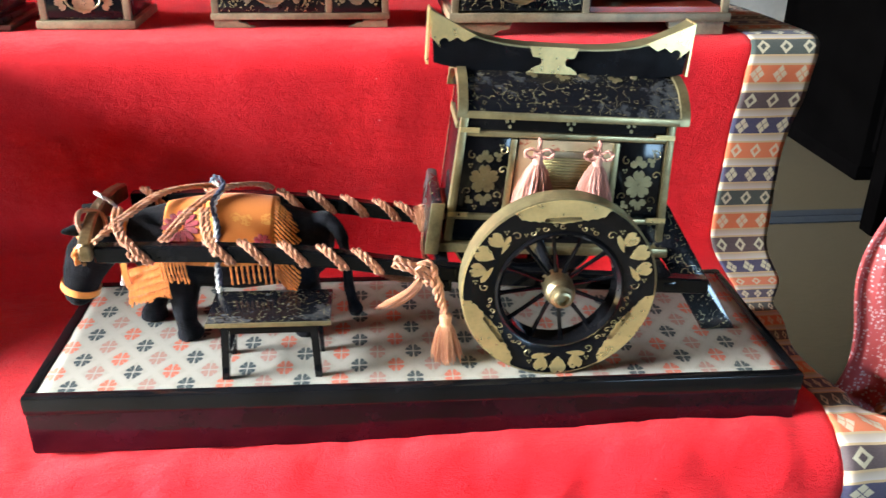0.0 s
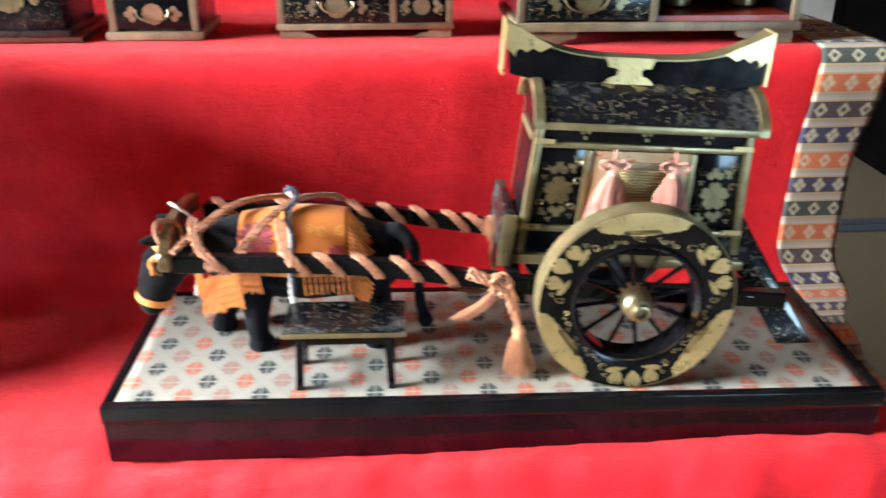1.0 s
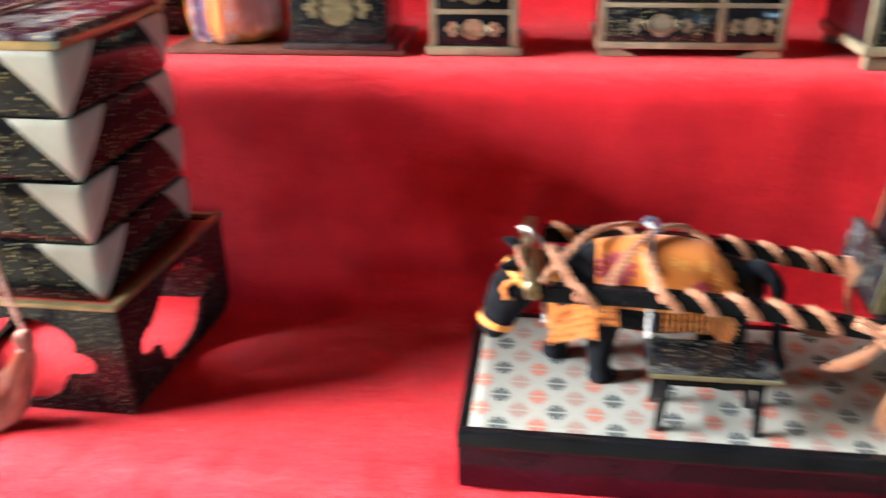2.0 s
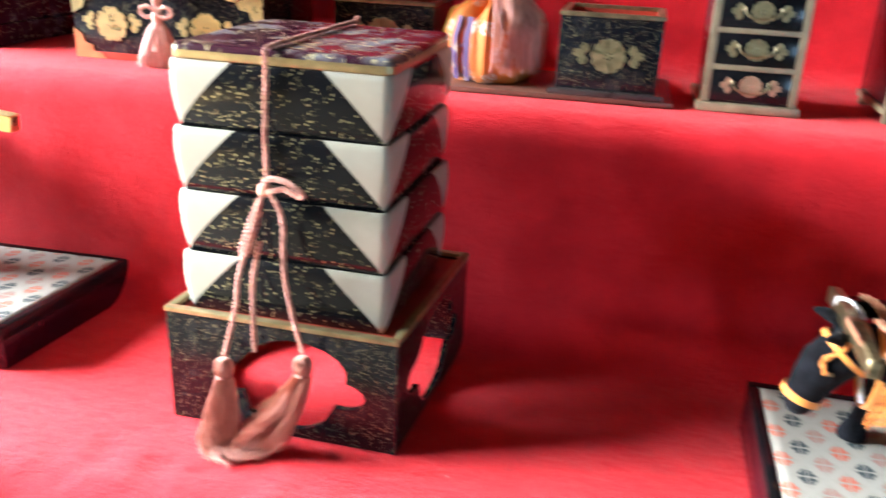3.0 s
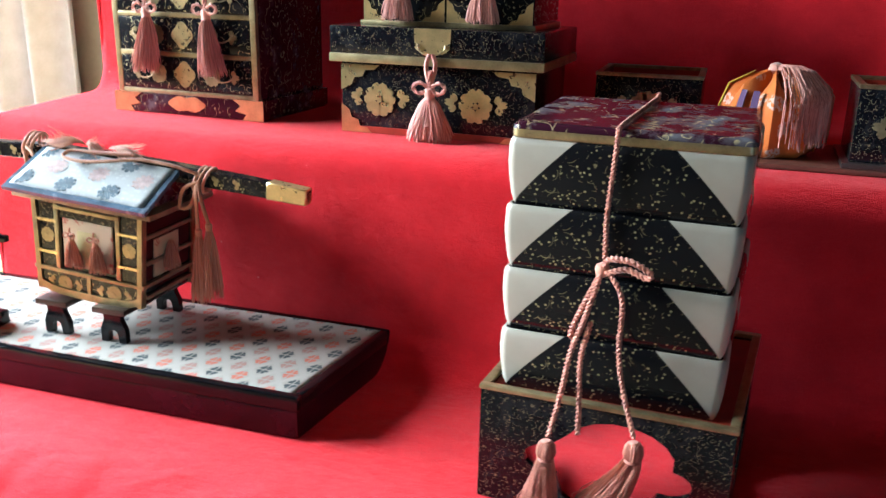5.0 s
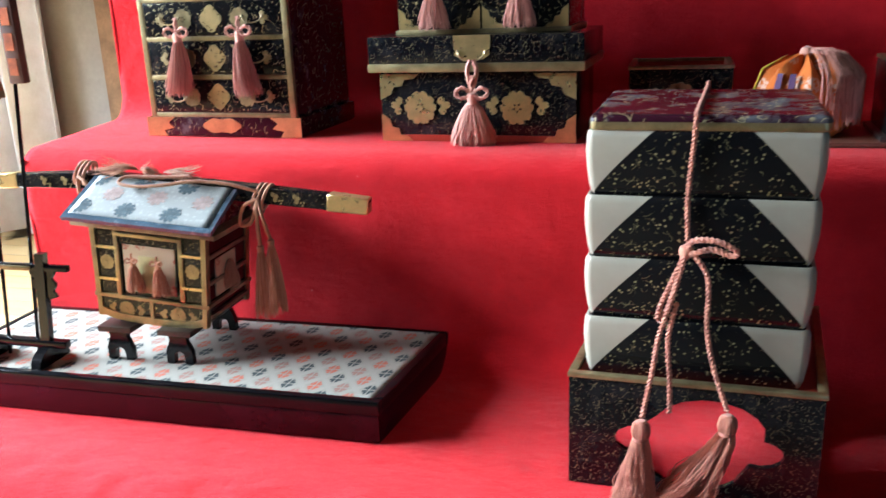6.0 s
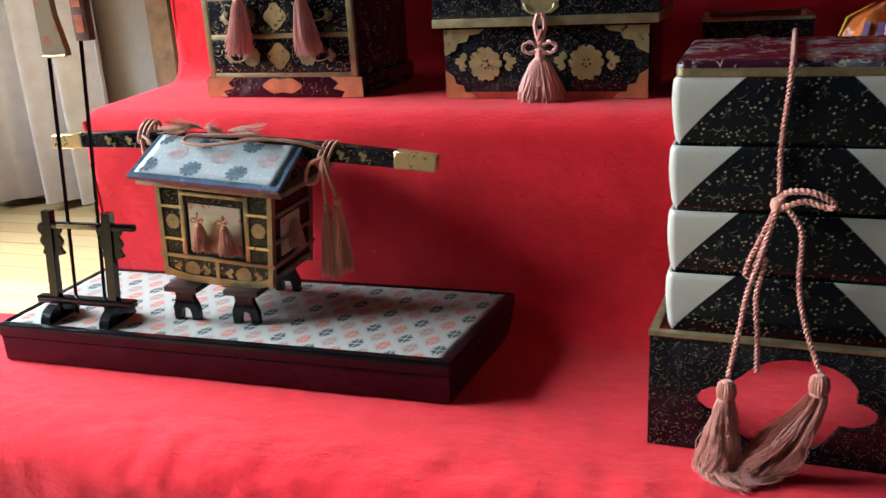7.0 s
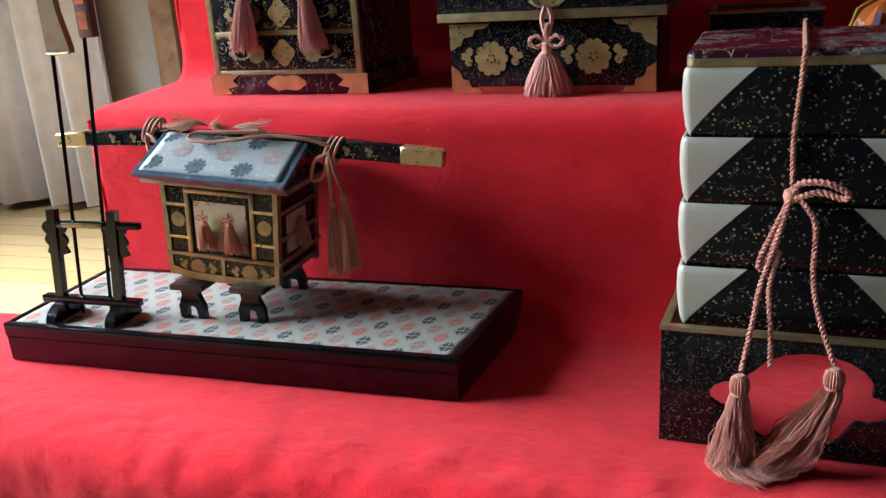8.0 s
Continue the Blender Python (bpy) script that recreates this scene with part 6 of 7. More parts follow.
for s in (-1, 1):
    e, r = ymid + s * 0.0500, ymid + s * 0.003
    bm = roof_board(e, 0.1482, r, 0.1715, 0.0035 * -s if s > 0 else 0.0035)
    bmesh.ops.recalc_face_normals(bm, faces=bm.faces)
    rf = part("roof_slope", bm, BLUETRIM, kago, "blue-edged sloping roof board", smooth=False)
    bm = bmesh.new()
    d = Vector((0, r - e, 0.0233))
    nn = Vector((0, -0.0233 * (1 if s < 0 else -1), abs(r - e))).normalized()
    lo, hi = Vector((0, e, 0.1482)) + d * 0.10 + nn * 0.0036, Vector((0, e, 0.1482)) + d * 0.99 + nn * 0.0036
    vs = []
    for j in range(9):
        p = lo.lerp(hi, j / 8)
        vs.append([bm.verts.new((KX + (-1 + 2 * i / 20) * (0.0595 - 0.001 * j / 8), p.y, p.z + 0.0002 * math.sin(i * 1.3 + j))) for i in range(21)])
    for j in range(8):
        for i in range(20):
            f = bm.faces.new((vs[j][i], vs[j][i + 1], vs[j + 1][i + 1], vs[j + 1][i]))
    bmesh.ops.recalc_face_normals(bm, faces=bm.faces)
    cl = part("roof_cloth", bm, ROOFCLOTH, rf, "pale brocade with dark blossoms")
    sol = cl.modifiers.new("thick", "SOLIDIFY")
    sol.thickness, sol.offset = 0.0008, 0.0
    tilt = math.degrees(math.atan2(0.0233, r - e))
    for f, x0, mat in ((0.20, -0.0150, SLATE), (0.56, 0.0045, FADED), (0.90, -0.0150, SLATE)):
        p = lo.lerp(hi, f)
        for k in (-1, 0, 1, 2):
            mx = x0 + 0.039 * k
            if abs(mx) > 0.058:
                continue
            bm = bmesh.new()
            for j in range(10):
                q = 2 * math.pi * j / 10 + 0.2
                for q2, start, long, wide in ((q, 0.56, 0.0088, 0.0034), (q + 0.31, 0.30, 0.0052, 0.0018), (q, 0.25, 0.0040, 0.0011)):
                    tip = mx + long * math.cos(q2)
                    over = f + 0.0088 * abs(math.sin(q2)) / 0.052 * (1 if (math.sin(q2) > 0) == (s < 0) else -1)
                    if abs(tip) < 0.0555 and over < 1.02:
                        prism(bm, petal(0, 0, q2, long, wide, start, 0.22), "z", 0.0, 0.0003)
            lathe(bm, [(0.0010, 0.0), (0.0010, 0.0003), (0.0004, 0.0004)], 8)
            part("woven_medallion", bm, mat, cl, m=Matrix.Translation((KX + mx, p.y, p.z)) @ pose(0, 0, 0, tilt if s < 0 else tilt - 180, 0, 0) @ Matrix.Translation((0, 0, 0.0004)))
for sx in (-1, 1):
    bm = bmesh.new()
    prism(bm, [(KYF - 0.004, 0.1468), (ymid, 0.1700), (KYB + 0.004, 0.1468)], "x", KX + sx * 0.050, KX + sx * 0.052)
    part("gable", bm, MAKI_MAROON, kago)
below_roof = set(kago.children_recursive)
# carrying pole, a gentle bow, slightly lower at one end
POLE = [(0.0100, 0.0735, 0.1590), (0.07, 0.0735, 0.1655), (0.12, 0.0735, 0.1690), (KX, 0.0735, 0.1706), (0.24, 0.0735, 0.1712), (0.30, 0.0735, 0.1708), (0.3500, 0.0735, 0.1700)]
pp = smoothed(POLE, 6)


def pole_piece(lo, hi, grow, mat, name, parent, label=""):
    bm = bmesh.new()
    sel = [p for p in pp if lo <= p.x <= hi]
    rings = []
    for p in sel:
        taper = 1 - 0.22 * (abs(p.x - 0.19) / 0.17) ** 3
        h, w = 0.0068 * taper + grow, 0.0058 * taper + grow
        rings.append([(p.x, p.y - w, p.z - h), (p.x, p.y + w, p.z - h), (p.x, p.y + w, p.z + h), (p.x, p.y - w, p.z + h)])
    loft(bm, rings)
    bmesh.ops.bevel(bm, geom=bm.edges[:], offset=0.0008, segments=1, affect="EDGES")
    return part(name, bm, mat, parent, label)


pole = pole_piece(0.0, 0.4, 0.0, MAKI_FINE, "carrying_pole", kago, "black pole with gold vines")
pole_piece(0.0, 0.0430, 0.0006, PALEGOLD, "pole_end", pole, "pale gilt end cap")
pole_piece(0.3160, 0.40, 0.0006, PALEGOLD, "pole_end", pole, "pale gilt end cap")
bm = bmesh.new()
for x, z in ((0.29, 0.1700), (0.272, 0.1700), (0.065, 0.1645), (0.085, 0.166)):
    spray(bm, x, z, 0.0065, 0.0675, 0.4)
    berries(bm, x + 0.008, z - 0.002, 0.0014, 0.0675)
part("gold_leaves", bm, GOLD, pole)
# cords over the ridge and the hanging tassels
bm = bmesh.new()
cord(bm, [(0.262, 0.066, 0.1745), (0.242, 0.062, 0.1790), (0.220, 0.060, 0.1800), (0.205, 0.056, 0.1790), (0.190, 0.052, 0.1765), (0.168, 0.050, 0.1735), (0.150, 0.052, 0.1740), (0.152, 0.058, 0.1780), (0.170, 0.060, 0.1790), (0.186, 0.062, 0.1800), (0.204, 0.064, 0.1815), (0.192, 0.066, 0.1815)], 0.0014)
part("ridge_cord", bm, PINK, kago)
for x0, way, long, count in ((0.158, -1, 0.036, 120), (0.158, 1, 0.017, 60), (0.179, 1, 0.032, 110)):
    bm = bmesh.new()
    for k in range(count):
        fan, L = rng.gauss(0, 1), long * rng.uniform(0.55, 1.15)
        rise, wild = abs(rng.gauss(0, 0.0020)), rng.random() < 0.14
        curl = rng.uniform(0, 6)
        pts = []
        for i in range(8):
            u = i / 7
            x = x0 + way * L * u
            z = 0.1815 - 0.0035 * u + 0.0030 * math.sin(math.pi * min(1, u * 1.3)) + rise * u + (0.010 * u * u if wild else 0)
            y = 0.0680 + 0.0035 * fan * u ** 0.8 - 0.002 * u
            pts.append((x + 0.0008 * math.sin(curl + 9 * u) * u, y + 0.0012 * math.sin(curl * 2 + 8 * u) * u, z - (0.45 * max(0, 0.0660 - y))))
        tube(bm, pts, [0.00026] * 7 + [0.00012], 4, cap=False)
    part("ridge_fringe", bm, PINK, kago, "loose salmon silk fringe")
for s, x, top in ((1, 0.262, 0.1690), (-1, 0.104, 0.1735)):
    bm = bmesh.new()
    for dz in (-0.004, 0.0, 0.004):
        ring = [(x + dz + 0.0035 * math.sin(q), 0.0735 + 0.0085 * math.cos(q), top + 0.0100 * math.sin(q)) for q in (2 * math.pi * j / 10 for j in range(11))]
        cord(bm, ring, 0.0013, 3, steps=3)
    part("pole_lashing", bm, PINK, kago)
    bm = bmesh.new()
    cord(bm, [(x, 0.064, top), (x - s * 0.010, 0.060, top - 0.006), (x - s * 0.012, 0.058, top - 0.020), (x - s * 0.004, 0.060, top - 0.018), (x, 0.062, top - 0.002)], 0.0015)
    part("bow_loop", bm, PINK, kago)
    for dx, L in ((0.004, 0.036), (0.013, 0.030)):
        y1 = 0.058 if s > 0 else 0.090
        dx = dx if s > 0 else -dx - 0.003
        bm = bmesh.new()
        cord(bm, [(x, 0.064 if s > 0 else 0.083, top), (x + s * dx * 0.5, y1, top - 0.012), (x + s * dx, y1, top - L)], 0.0014)
        part("hanging_cord", bm, PINK, kago)
        tassel(kago, (x + s * dx, y1, top - L), 0.053, 0.0024, 0.0082, PINK, plumb(x + s * dx, top - L), strands=95)

# the ridge lies behind the middle of the stand: pole, cords and tassels with it
for ob in set(kago.children_recursive) - below_roof:
    for v in ob.data.vertices:
        v.co.y += ymid - 0.0735

# low trestles that carry the palanquin
for k, x in enumerate((0.1580, 0.2120)):
    tr = thing("low_trestle", "low black wooden trestle under the palanquin", "trestle", K, "palanquin trestles")
    part("top_board", B(x - 0.0150, x + 0.0150, 0.0330, 0.1200, 0.0585, 0.0632, bev=0.0006), plain("brown_black_wood", (0.035, 0.022, 0.016), 0.35, 0, 0.2, 60), tr)
    for y in (0.0370, 0.1090):
        pts = [(x - 0.0085, 0.0585), (x - 0.0075, 0.0530), (x - 0.0115, 0.0440), (x - 0.0115, 0.0334), (x - 0.0050, 0.0334), (x - 0.0045, 0.0385)]
        for j in range(7):
            a = radians(180 - 180 * j / 6)
            pts.append((x + 0.0042 * math.cos(a), 0.0405 + 0.0035 * math.sin(a)))
        pts += [(x + 0.0045, 0.0385), (x + 0.0050, 0.0334), (x + 0.0115, 0.0334), (x + 0.0115, 0.0440), (x + 0.0075, 0.0530), (x + 0.0085, 0.0585)]
        bm = bmesh.new()
        prism(bm, pts, "y", y, y + 0.0052)
        part("arched_foot", bm, BLACK, tr)

# ---- rack with two lances ----
rack = thing("lance_rack", "small black lacquered rack with scalloped posts", "rack", K)
for x in (0.0440, 0.1010):
    bm = bmesh.new()
    loft(bm, [[(x - 0.0040, 0.0210, 0.052), (x + 0.0040, 0.0210, 0.052), (x + 0.0040, 0.0270, 0.052), (x - 0.0040, 0.0270, 0.052)],
              [(x + 0.0050, 0.0205, 0.1265), (x + 0.0130, 0.0205, 0.1265), (x + 0.0130, 0.0265, 0.1265), (x + 0.0050, 0.0265, 0.1265)]])
    part("post", bm, BLACK, rack, smooth=False)
    for s in (-1, 1):
        pts = [(0, 0.000)]
        for k in range(19):
            f = k / 18
            pts.append((s * (0.0040 + 0.0034 * abs(math.sin(f * math.pi * 2.5)) + 0.0012 * (1 - f)), -0.026 * f))
        pts.append((0, -0.028))
        bm = bmesh.new()
        prism(bm, pts, "y", 0.0222, 0.0250)
        part("cloud_bracket", bm, BLACK, rack, m=Matrix.Translation((x + 0.0075 + s * 0.003, 0, 0.1160)))
    bm = bmesh.new()
    arch = []
    for j in range(13):
        a = radians(200 - 220 * j / 12)
        arch.append((0.0240 + 0.0185 * math.cos(a), 0.0340 + 0.0135 * max(0.0, math.sin(a))))
    inner = []
    for j in range(13):
        a = radians(-20 + 220 * j / 12)
        inner.append((0.0240 + 0.0100 * math.cos(a), 0.0334 + 0.0060 * max(0.0, math.sin(a))))
    prism(bm, arch + inner, "x", x - 0.0045, x + 0.0045)
    part("arched_foot", bm, BLACK, rack)
part("base_bar", B(0.0270, 0.1200, 0.0200, 0.0280, 0.0465, 0.0525, bev=0.0008), BLACK, rack)
part("cross_bar", B(0.0460, 0.1330, 0.0210, 0.0260, 0.1120, 0.1172, bev=0.0007), BLACK, rack)
part("gilt_clamp", B(0.0620, 0.1000, 0.0195, 0.0275, 0.1130, 0.1162, bev=0.0006), BRONZE, rack, "bronze clamp on the cross bar")
for k, (x0, x1, zt) in enumerate(((0.0560, 0.0800, 0.2466), (0.0845, 0.1112, 0.2572))):
    lance = thing("lance", ("black lance with a tan brocade blade cover" if k == 0 else "black lance with a red-windowed blade cover") + " in the rack", "lance", K, "lances in the rack")
    bm = bmesh.new()
    tube(bm, [(x0, 0.0305, 0.0345), ((x0 + x1) / 2, 0.0300, (0.0345 + zt) / 2), (x1, 0.0295, zt + 0.01)], 0.0015, 8)
    part("shaft", bm, BLACK, lance)
    bm = bmesh.new()
    if k == 0:
        loft(bm, [[(x1 + a, 0.0270, z), (x1 + b, 0.0270, z), (x1 + b, 0.0330, z), (x1 + a, 0.0330, z)] for z, a, b in ((zt, -0.0035, 0.0165), (zt + 0.004, -0.0040, 0.0165), (zt + 0.03, -0.004, 0.011), (zt + 0.07, -0.003, 0.009), (zt + 0.085, 0.0, 0.004))])
        part("blade_cover", bm, COVERCLOTH, lance, "tan brocade blade cover")
        bm = bmesh.new()
        cord(bm, [(x1 - 0.004, 0.0265, zt + 0.0005), (x1 + 0.006, 0.0262, zt), (x1 + 0.0168, 0.0265, zt + 0.0005)], 0.0012)
        part("cover_piping", bm, GOLD, lance)
    else:
        box(bm, x1 - 0.0030, x1 + 0.0095, 0.0262, 0.0338, zt, zt + 0.070, 0.001)
        part("blade_cover", bm, REDBROWN, lance, "brown blade cover")
        for z in (zt + 0.006, zt + 0.024, zt + 0.042):
            part("red_panel", B(x1 - 0.0005, x1 + 0.0068, 0.0256, 0.0263, z, z + 0.0125), ORANGEPANEL, lance)

# ---- things on the upper tier ----
ZS = 0.1850
COPPER = plain("copper_gilt", (0.60, 0.27, 0.12), 0.35, 0.7, 0.12, 90)


def corner_plate(bm, x, z, sx, sz, w, h, y):
    """Scalloped corner mount."""
    pts = [(0, 0), (w, 0), (w * 0.86, h * 0.18), (w * 0.62, h * 0.22), (w * 0.56, h * 0.46), (w * 0.34, h * 0.52), (w * 0.26, h * 0.80), (0, h)]
    prism(bm, [(x + sx * a, z + sz * b) for a, b in pts], "y", y - 0.0006, y)
    return bm


def bail(parent, x, z, y, r):
    """Drop handle: a bowed wire on two studs."""
    bm = bmesh.new()
    tube(bm, [(x + r * math.cos(a), y - 0.0012 - 0.0022 * abs(math.sin(a)), z + 0.62 * r * math.sin(a)) for a in (math.pi + math.pi * k / 12 for k in range(13))], 0.0007, 6)
    for s in (-1, 1):
        lathe(bm, [(0.0013, 0.0), (0.0013, -0.0014), (0.0006, -0.0020)], 8, "y", (x + s * r, y, z))
    return part("bail_handle", bm, BRASS, parent, "brass bail handle")


def chest_of_drawers():
    w, d, h = 0.166, 0.120, 0.165
    ob = thing("chest_of_drawers", "black and gold lacquered chest of drawers with pink tassels", "chest", pose(-0.950, 0.734, ZS, 0, 0, -3.0))
    part("carcass", B(0.004, w - 0.004, 0.003, d, 0.0185, h, bev=0.001), MAKI_MAROON, ob, "maroon lacquered carcass")
    plinth = part("plinth", B(-0.001, w + 0.001, -0.001, d + 0.001, 0, 0.0185, bev=0.001), MAKI_MAROON, ob, "plinth with copper mounts")
    for sx, x in ((1, -0.001), (-1, w + 0.001)):
        bm = bmesh.new()
        pts = [(x, 0), (x, 0.0185), (x + sx * 0.032, 0.0185), (x + sx * 0.024, 0.0130), (x + sx * 0.030, 0.0080), (x + sx * 0.018, 0.0055), (x + sx * 0.022, 0)]
        prism(bm, pts, "y", -0.0018, -0.001)
        part("plinth_mount", bm, COPPER, plinth)
    bm = bmesh.new()
    prism(bm, [(w / 2 + 0.021 * math.cos(a), 0.0105 + 0.0070 * math.sin(a) * (1 + 0.15 * math.cos(6 * a))) for a in (2 * math.pi * k / 28 for k in range(28))], "y", -0.0018, -0.001)
    part("plinth_mount", bm, COPPER, plinth)
    for x in (0.004, w - 0.010):
        part("stile", B(x, x + 0.006, -0.0004, 0.006, 0.0185, h, bev=0.0005), GOLD, ob)
    rows = 4
    dh = (h - 0.0225) / rows
    for k in range(rows):
        z0 = 0.0225 + dh * k
        part("rail", B(0.010, w - 0.010, -0.0003, 0.006, z0 - 0.0040, z0, bev=0.0004), GOLD, ob)
        dr = part("drawer", B(0.0110, w - 0.0110, -0.0010, 0.020, z0 + 0.0008, z0 + dh - 0.0046, bev=0.0006), MAKI, ob, "black drawer front with gold flowers")
        zc = z0 + dh * 0.44
        bm = bmesh.new()
        prism(bm, [(w / 2 + 0.0105 * math.cos(a) * (1 + 0.13 * math.cos(4 * a)), zc + 0.0112 * math.sin(a) * (1 + 0.10 * math.cos(4 * a))) for a in (2 * math.pi * j / 28 for j in range(28))], "y", -0.0017, -0.001)
        part("lock_plate", bm, BRIGHT, dr, "gilt lock plate")
        for s in (-1, 1):
            bm = bmesh.new()
            blossom(bm, w / 2 + s * 0.030, zc, 0.0095, -0.001, 5, 0.5)
            spray(bm, w / 2 + s * 0.050, zc, 0.0100, -0.001, 0 if s > 0 else math.pi)
            part("gold_flower", bm, GOLD, dr)
            bail(dr, w / 2 + s * 0.044, zc + 0.002, -0.001, 0.0105)
    for s in (-1, 1):
        tassel(ob, (w / 2 + s * 0.0330, -0.0085, 0.0970), 0.0500, 0.0040, 0.0125, ROSE, strands=110, bow=0.013, lean=(0.10 * s, 0))
    part("top_board", B(0, w, -0.001, d + 0.001, h, h + 0.005, bev=0.001), GOLD, ob)
    return ob


def lidded_chest():
    w, d, h = 0.172, 0.105, 0.060
    ob = thing("clothes_chest", "black lacquered clothes chest with gilt corners and tassel", "chest", pose(-0.7005, 0.716, ZS, 0, 0, -2.0))
    body = part("body", B(0, w, 0, d, 0, h, bev=0.001), MAKI_FINE, ob, "black chest body with gold scrolls")
    part("base_strip", B(-0.0006, w + 0.0006, -0.0008, 0.0, 0.0, 0.0055), CINNABAR, body)
    for sx, x in ((1, 0.0), (-1, w)):
        part("lower_mount", corner_plate(bmesh.new(), x, 0.0, sx, 1, 0.028, 0.024, -0.0008), COPPER, body, "copper-gilt corner mount")
        part("upper_mount", corner_plate(bmesh.new(), x, h - 0.002, sx, -1, 0.036, 0.022, -0.0008), BRIGHT, body, "gilt corner mount")
    for x in (0.036, 0.122):
        bm = bmesh.new()
        blossom(bm, x, 0.0290, 0.0145, -0.0002, 5, 0.32, thick=0.0011, notch=0.14)
        part("gold_flower", bm, PALEGOLD, body, "large raised gilt blossom")
        for s in (-1, 1):
            bm = bmesh.new()
            spray(bm, x + s * 0.0150, 0.0300, 0.0125, -0.0002, 0.15 if s > 0 else math.pi - 0.15)
            part("half_blossom", bm, PALEGOLD, body)
    lidz = h
    ld = part("lid", B(-0.0075, w + 0.0075, -0.0075, d + 0.0075, lidz + 0.0072, lidz + 0.030, bev=0.0015), MAKI_FINE, ob, "overhanging black lid")
    part("lid_trim", B(-0.0080, w + 0.0080, -0.0080, d + 0.0080, lidz, lidz + 0.0072, bev=0.0008), GOLD, ld)
    bm = bmesh.new()
    prism(bm, [(w / 2 - 0.016, lidz + 0.030), (w / 2 + 0.016, lidz + 0.030), (w / 2 + 0.015, lidz + 0.014), (w / 2 + 0.009, lidz + 0.010), (w / 2 - 0.009, lidz + 0.010), (w / 2 - 0.015, lidz + 0.014)], "y", -0.0085, -0.0075)
    part("hasp", bm, BRIGHT, ld, "gilt hasp plate")
    bail(ld, w / 2, lidz + 0.0165, -0.0085, 0.012)
    tassel(ob, (w / 2 + 0.001, -0.0145, 0.0420), 0.0350, 0.0042, 0.0190, ROSE, strands=190, bow=0.0140, flat=0.45)
    bm = bmesh.new()
    cord(bm, [(w / 2 - 0.001, -0.0115, 0.070), (w / 2 - 0.003, -0.0135, 0.060), (w / 2 + 0.001, -0.0145, 0.044)], 0.0020)
    cord(bm, [(w / 2 + 0.002, -0.0115, 0.070), (w / 2 + 0.005, -0.0135, 0.060), (w / 2 + 0.001, -0.0145, 0.044)], 0.0020)
    part("tassel_cord", bm, ROSE, ob)
    return ob


def upper_box():
    ob = thing("mirror_case", "black lacquered case with gilt corners on the chest", "case", pose(-0.6860, 0.730, ZS + 0.0902, 0, 0, -2.0))
    w, d, h = 0.150, 0.085, 0.085
    body = part("body", B(0, w, 0, d, 0.003, h, bev=0.001), MAKI, ob)
    part("base", B(-0.002, w + 0.002, -0.002, d + 0.002, 0, 0.004, bev=0.0006), GOLD, ob)
    for sx, x in ((1, 0.001), (-1, w - 0.001), (1, w / 2 + 0.001), (-1, w / 2 - 0.001)):
        part("corner_mount", corner_plate(bmesh.new(), x, 0.004, sx, 1, 0.020, 0.018, -0.0003), PALEGOLD, body)
    for x in (0.036, 0.110):
        tassel(ob, (x, -0.0100, 0.0420), 0.0310, 0.0040, 0.0135, ROSE, strands=90, bow=0.013, flat=0.6)
    return ob


def open_box(name, label, m, w, d, h, plate=True):
    """Square open brazier box: red inside, gold blossom outside."""
    ob = thing(name, label, "brazier box", m, "open lacquered boxes")
    t = 0.004
    for nm, a in (("front_wall", (0, w, 0, t)), ("back_wall", (0, w, d - t, d)), ("side_wall", (0, t, t, d - t)), ("side_wall", (w - t, w, t, d - t))):
        wall = part(nm, B(*a, 0.004, h, bev=0.0008), MAKI_FINE, ob)
        if nm == "front_wall":
            bm = bmesh.new()
            blossom(bm, w / 2, h * 0.50, w * 0.17, -0.0001, 6, 0.2)
            spray(bm, w * 0.32, h * 0.50, w * 0.17, -0.0001, 3.0)
            spray(bm, w * 0.68, h * 0.50, w * 0.17, -0.0001, 0.14)
            part("gold_flower", bm, GOLD, wall)
    bm = bmesh.new()
    for a in ((t, w - t, t, t + 0.001), (t, w - t, d - t - 0.001, d - t), (t, t + 0.001, t, d - t), (w - t - 0.001, w - t, t, d - t)):
        box(bm, *a, 0.010, h - 0.002)
    part("red_lining", bm, CINNABAR, ob, "cinnabar red lining", smooth=False)
    part("inner_floor", B(t, w - t, t, d - t, 0.004, 0.012), CINNABAR, ob, "cinnabar red floor")
    bm = bmesh.new()
    for a in ((-0.0006, w + 0.0006, -0.0006, t + 0.0006), (-0.0006, w + 0.0006, d - t - 0.0006, d + 0.0006), (-0.0006, t + 0.0006, t, d - t), (w - t - 0.0006, w + 0.0006, t, d - t)):
        box(bm, *a, h - 0.0022, h + 0.0008, 0.0005)
    part("rim", bm, BRONZE, ob, "bronze rim")
    if plate:
        part("base_plate", B(-0.005, w + 0.005, -0.005, d + 0.005, 0, 0.004, bev=0.0006), plain("dark_base", (0.03, 0.022, 0.02), 0.3, 0, 0.2, 60), ob)
    else:
        part("base_plate", B(0.001, w - 0.001, 0.001, d - 0.001, 0, 0.004), BLACK, ob)
    return ob


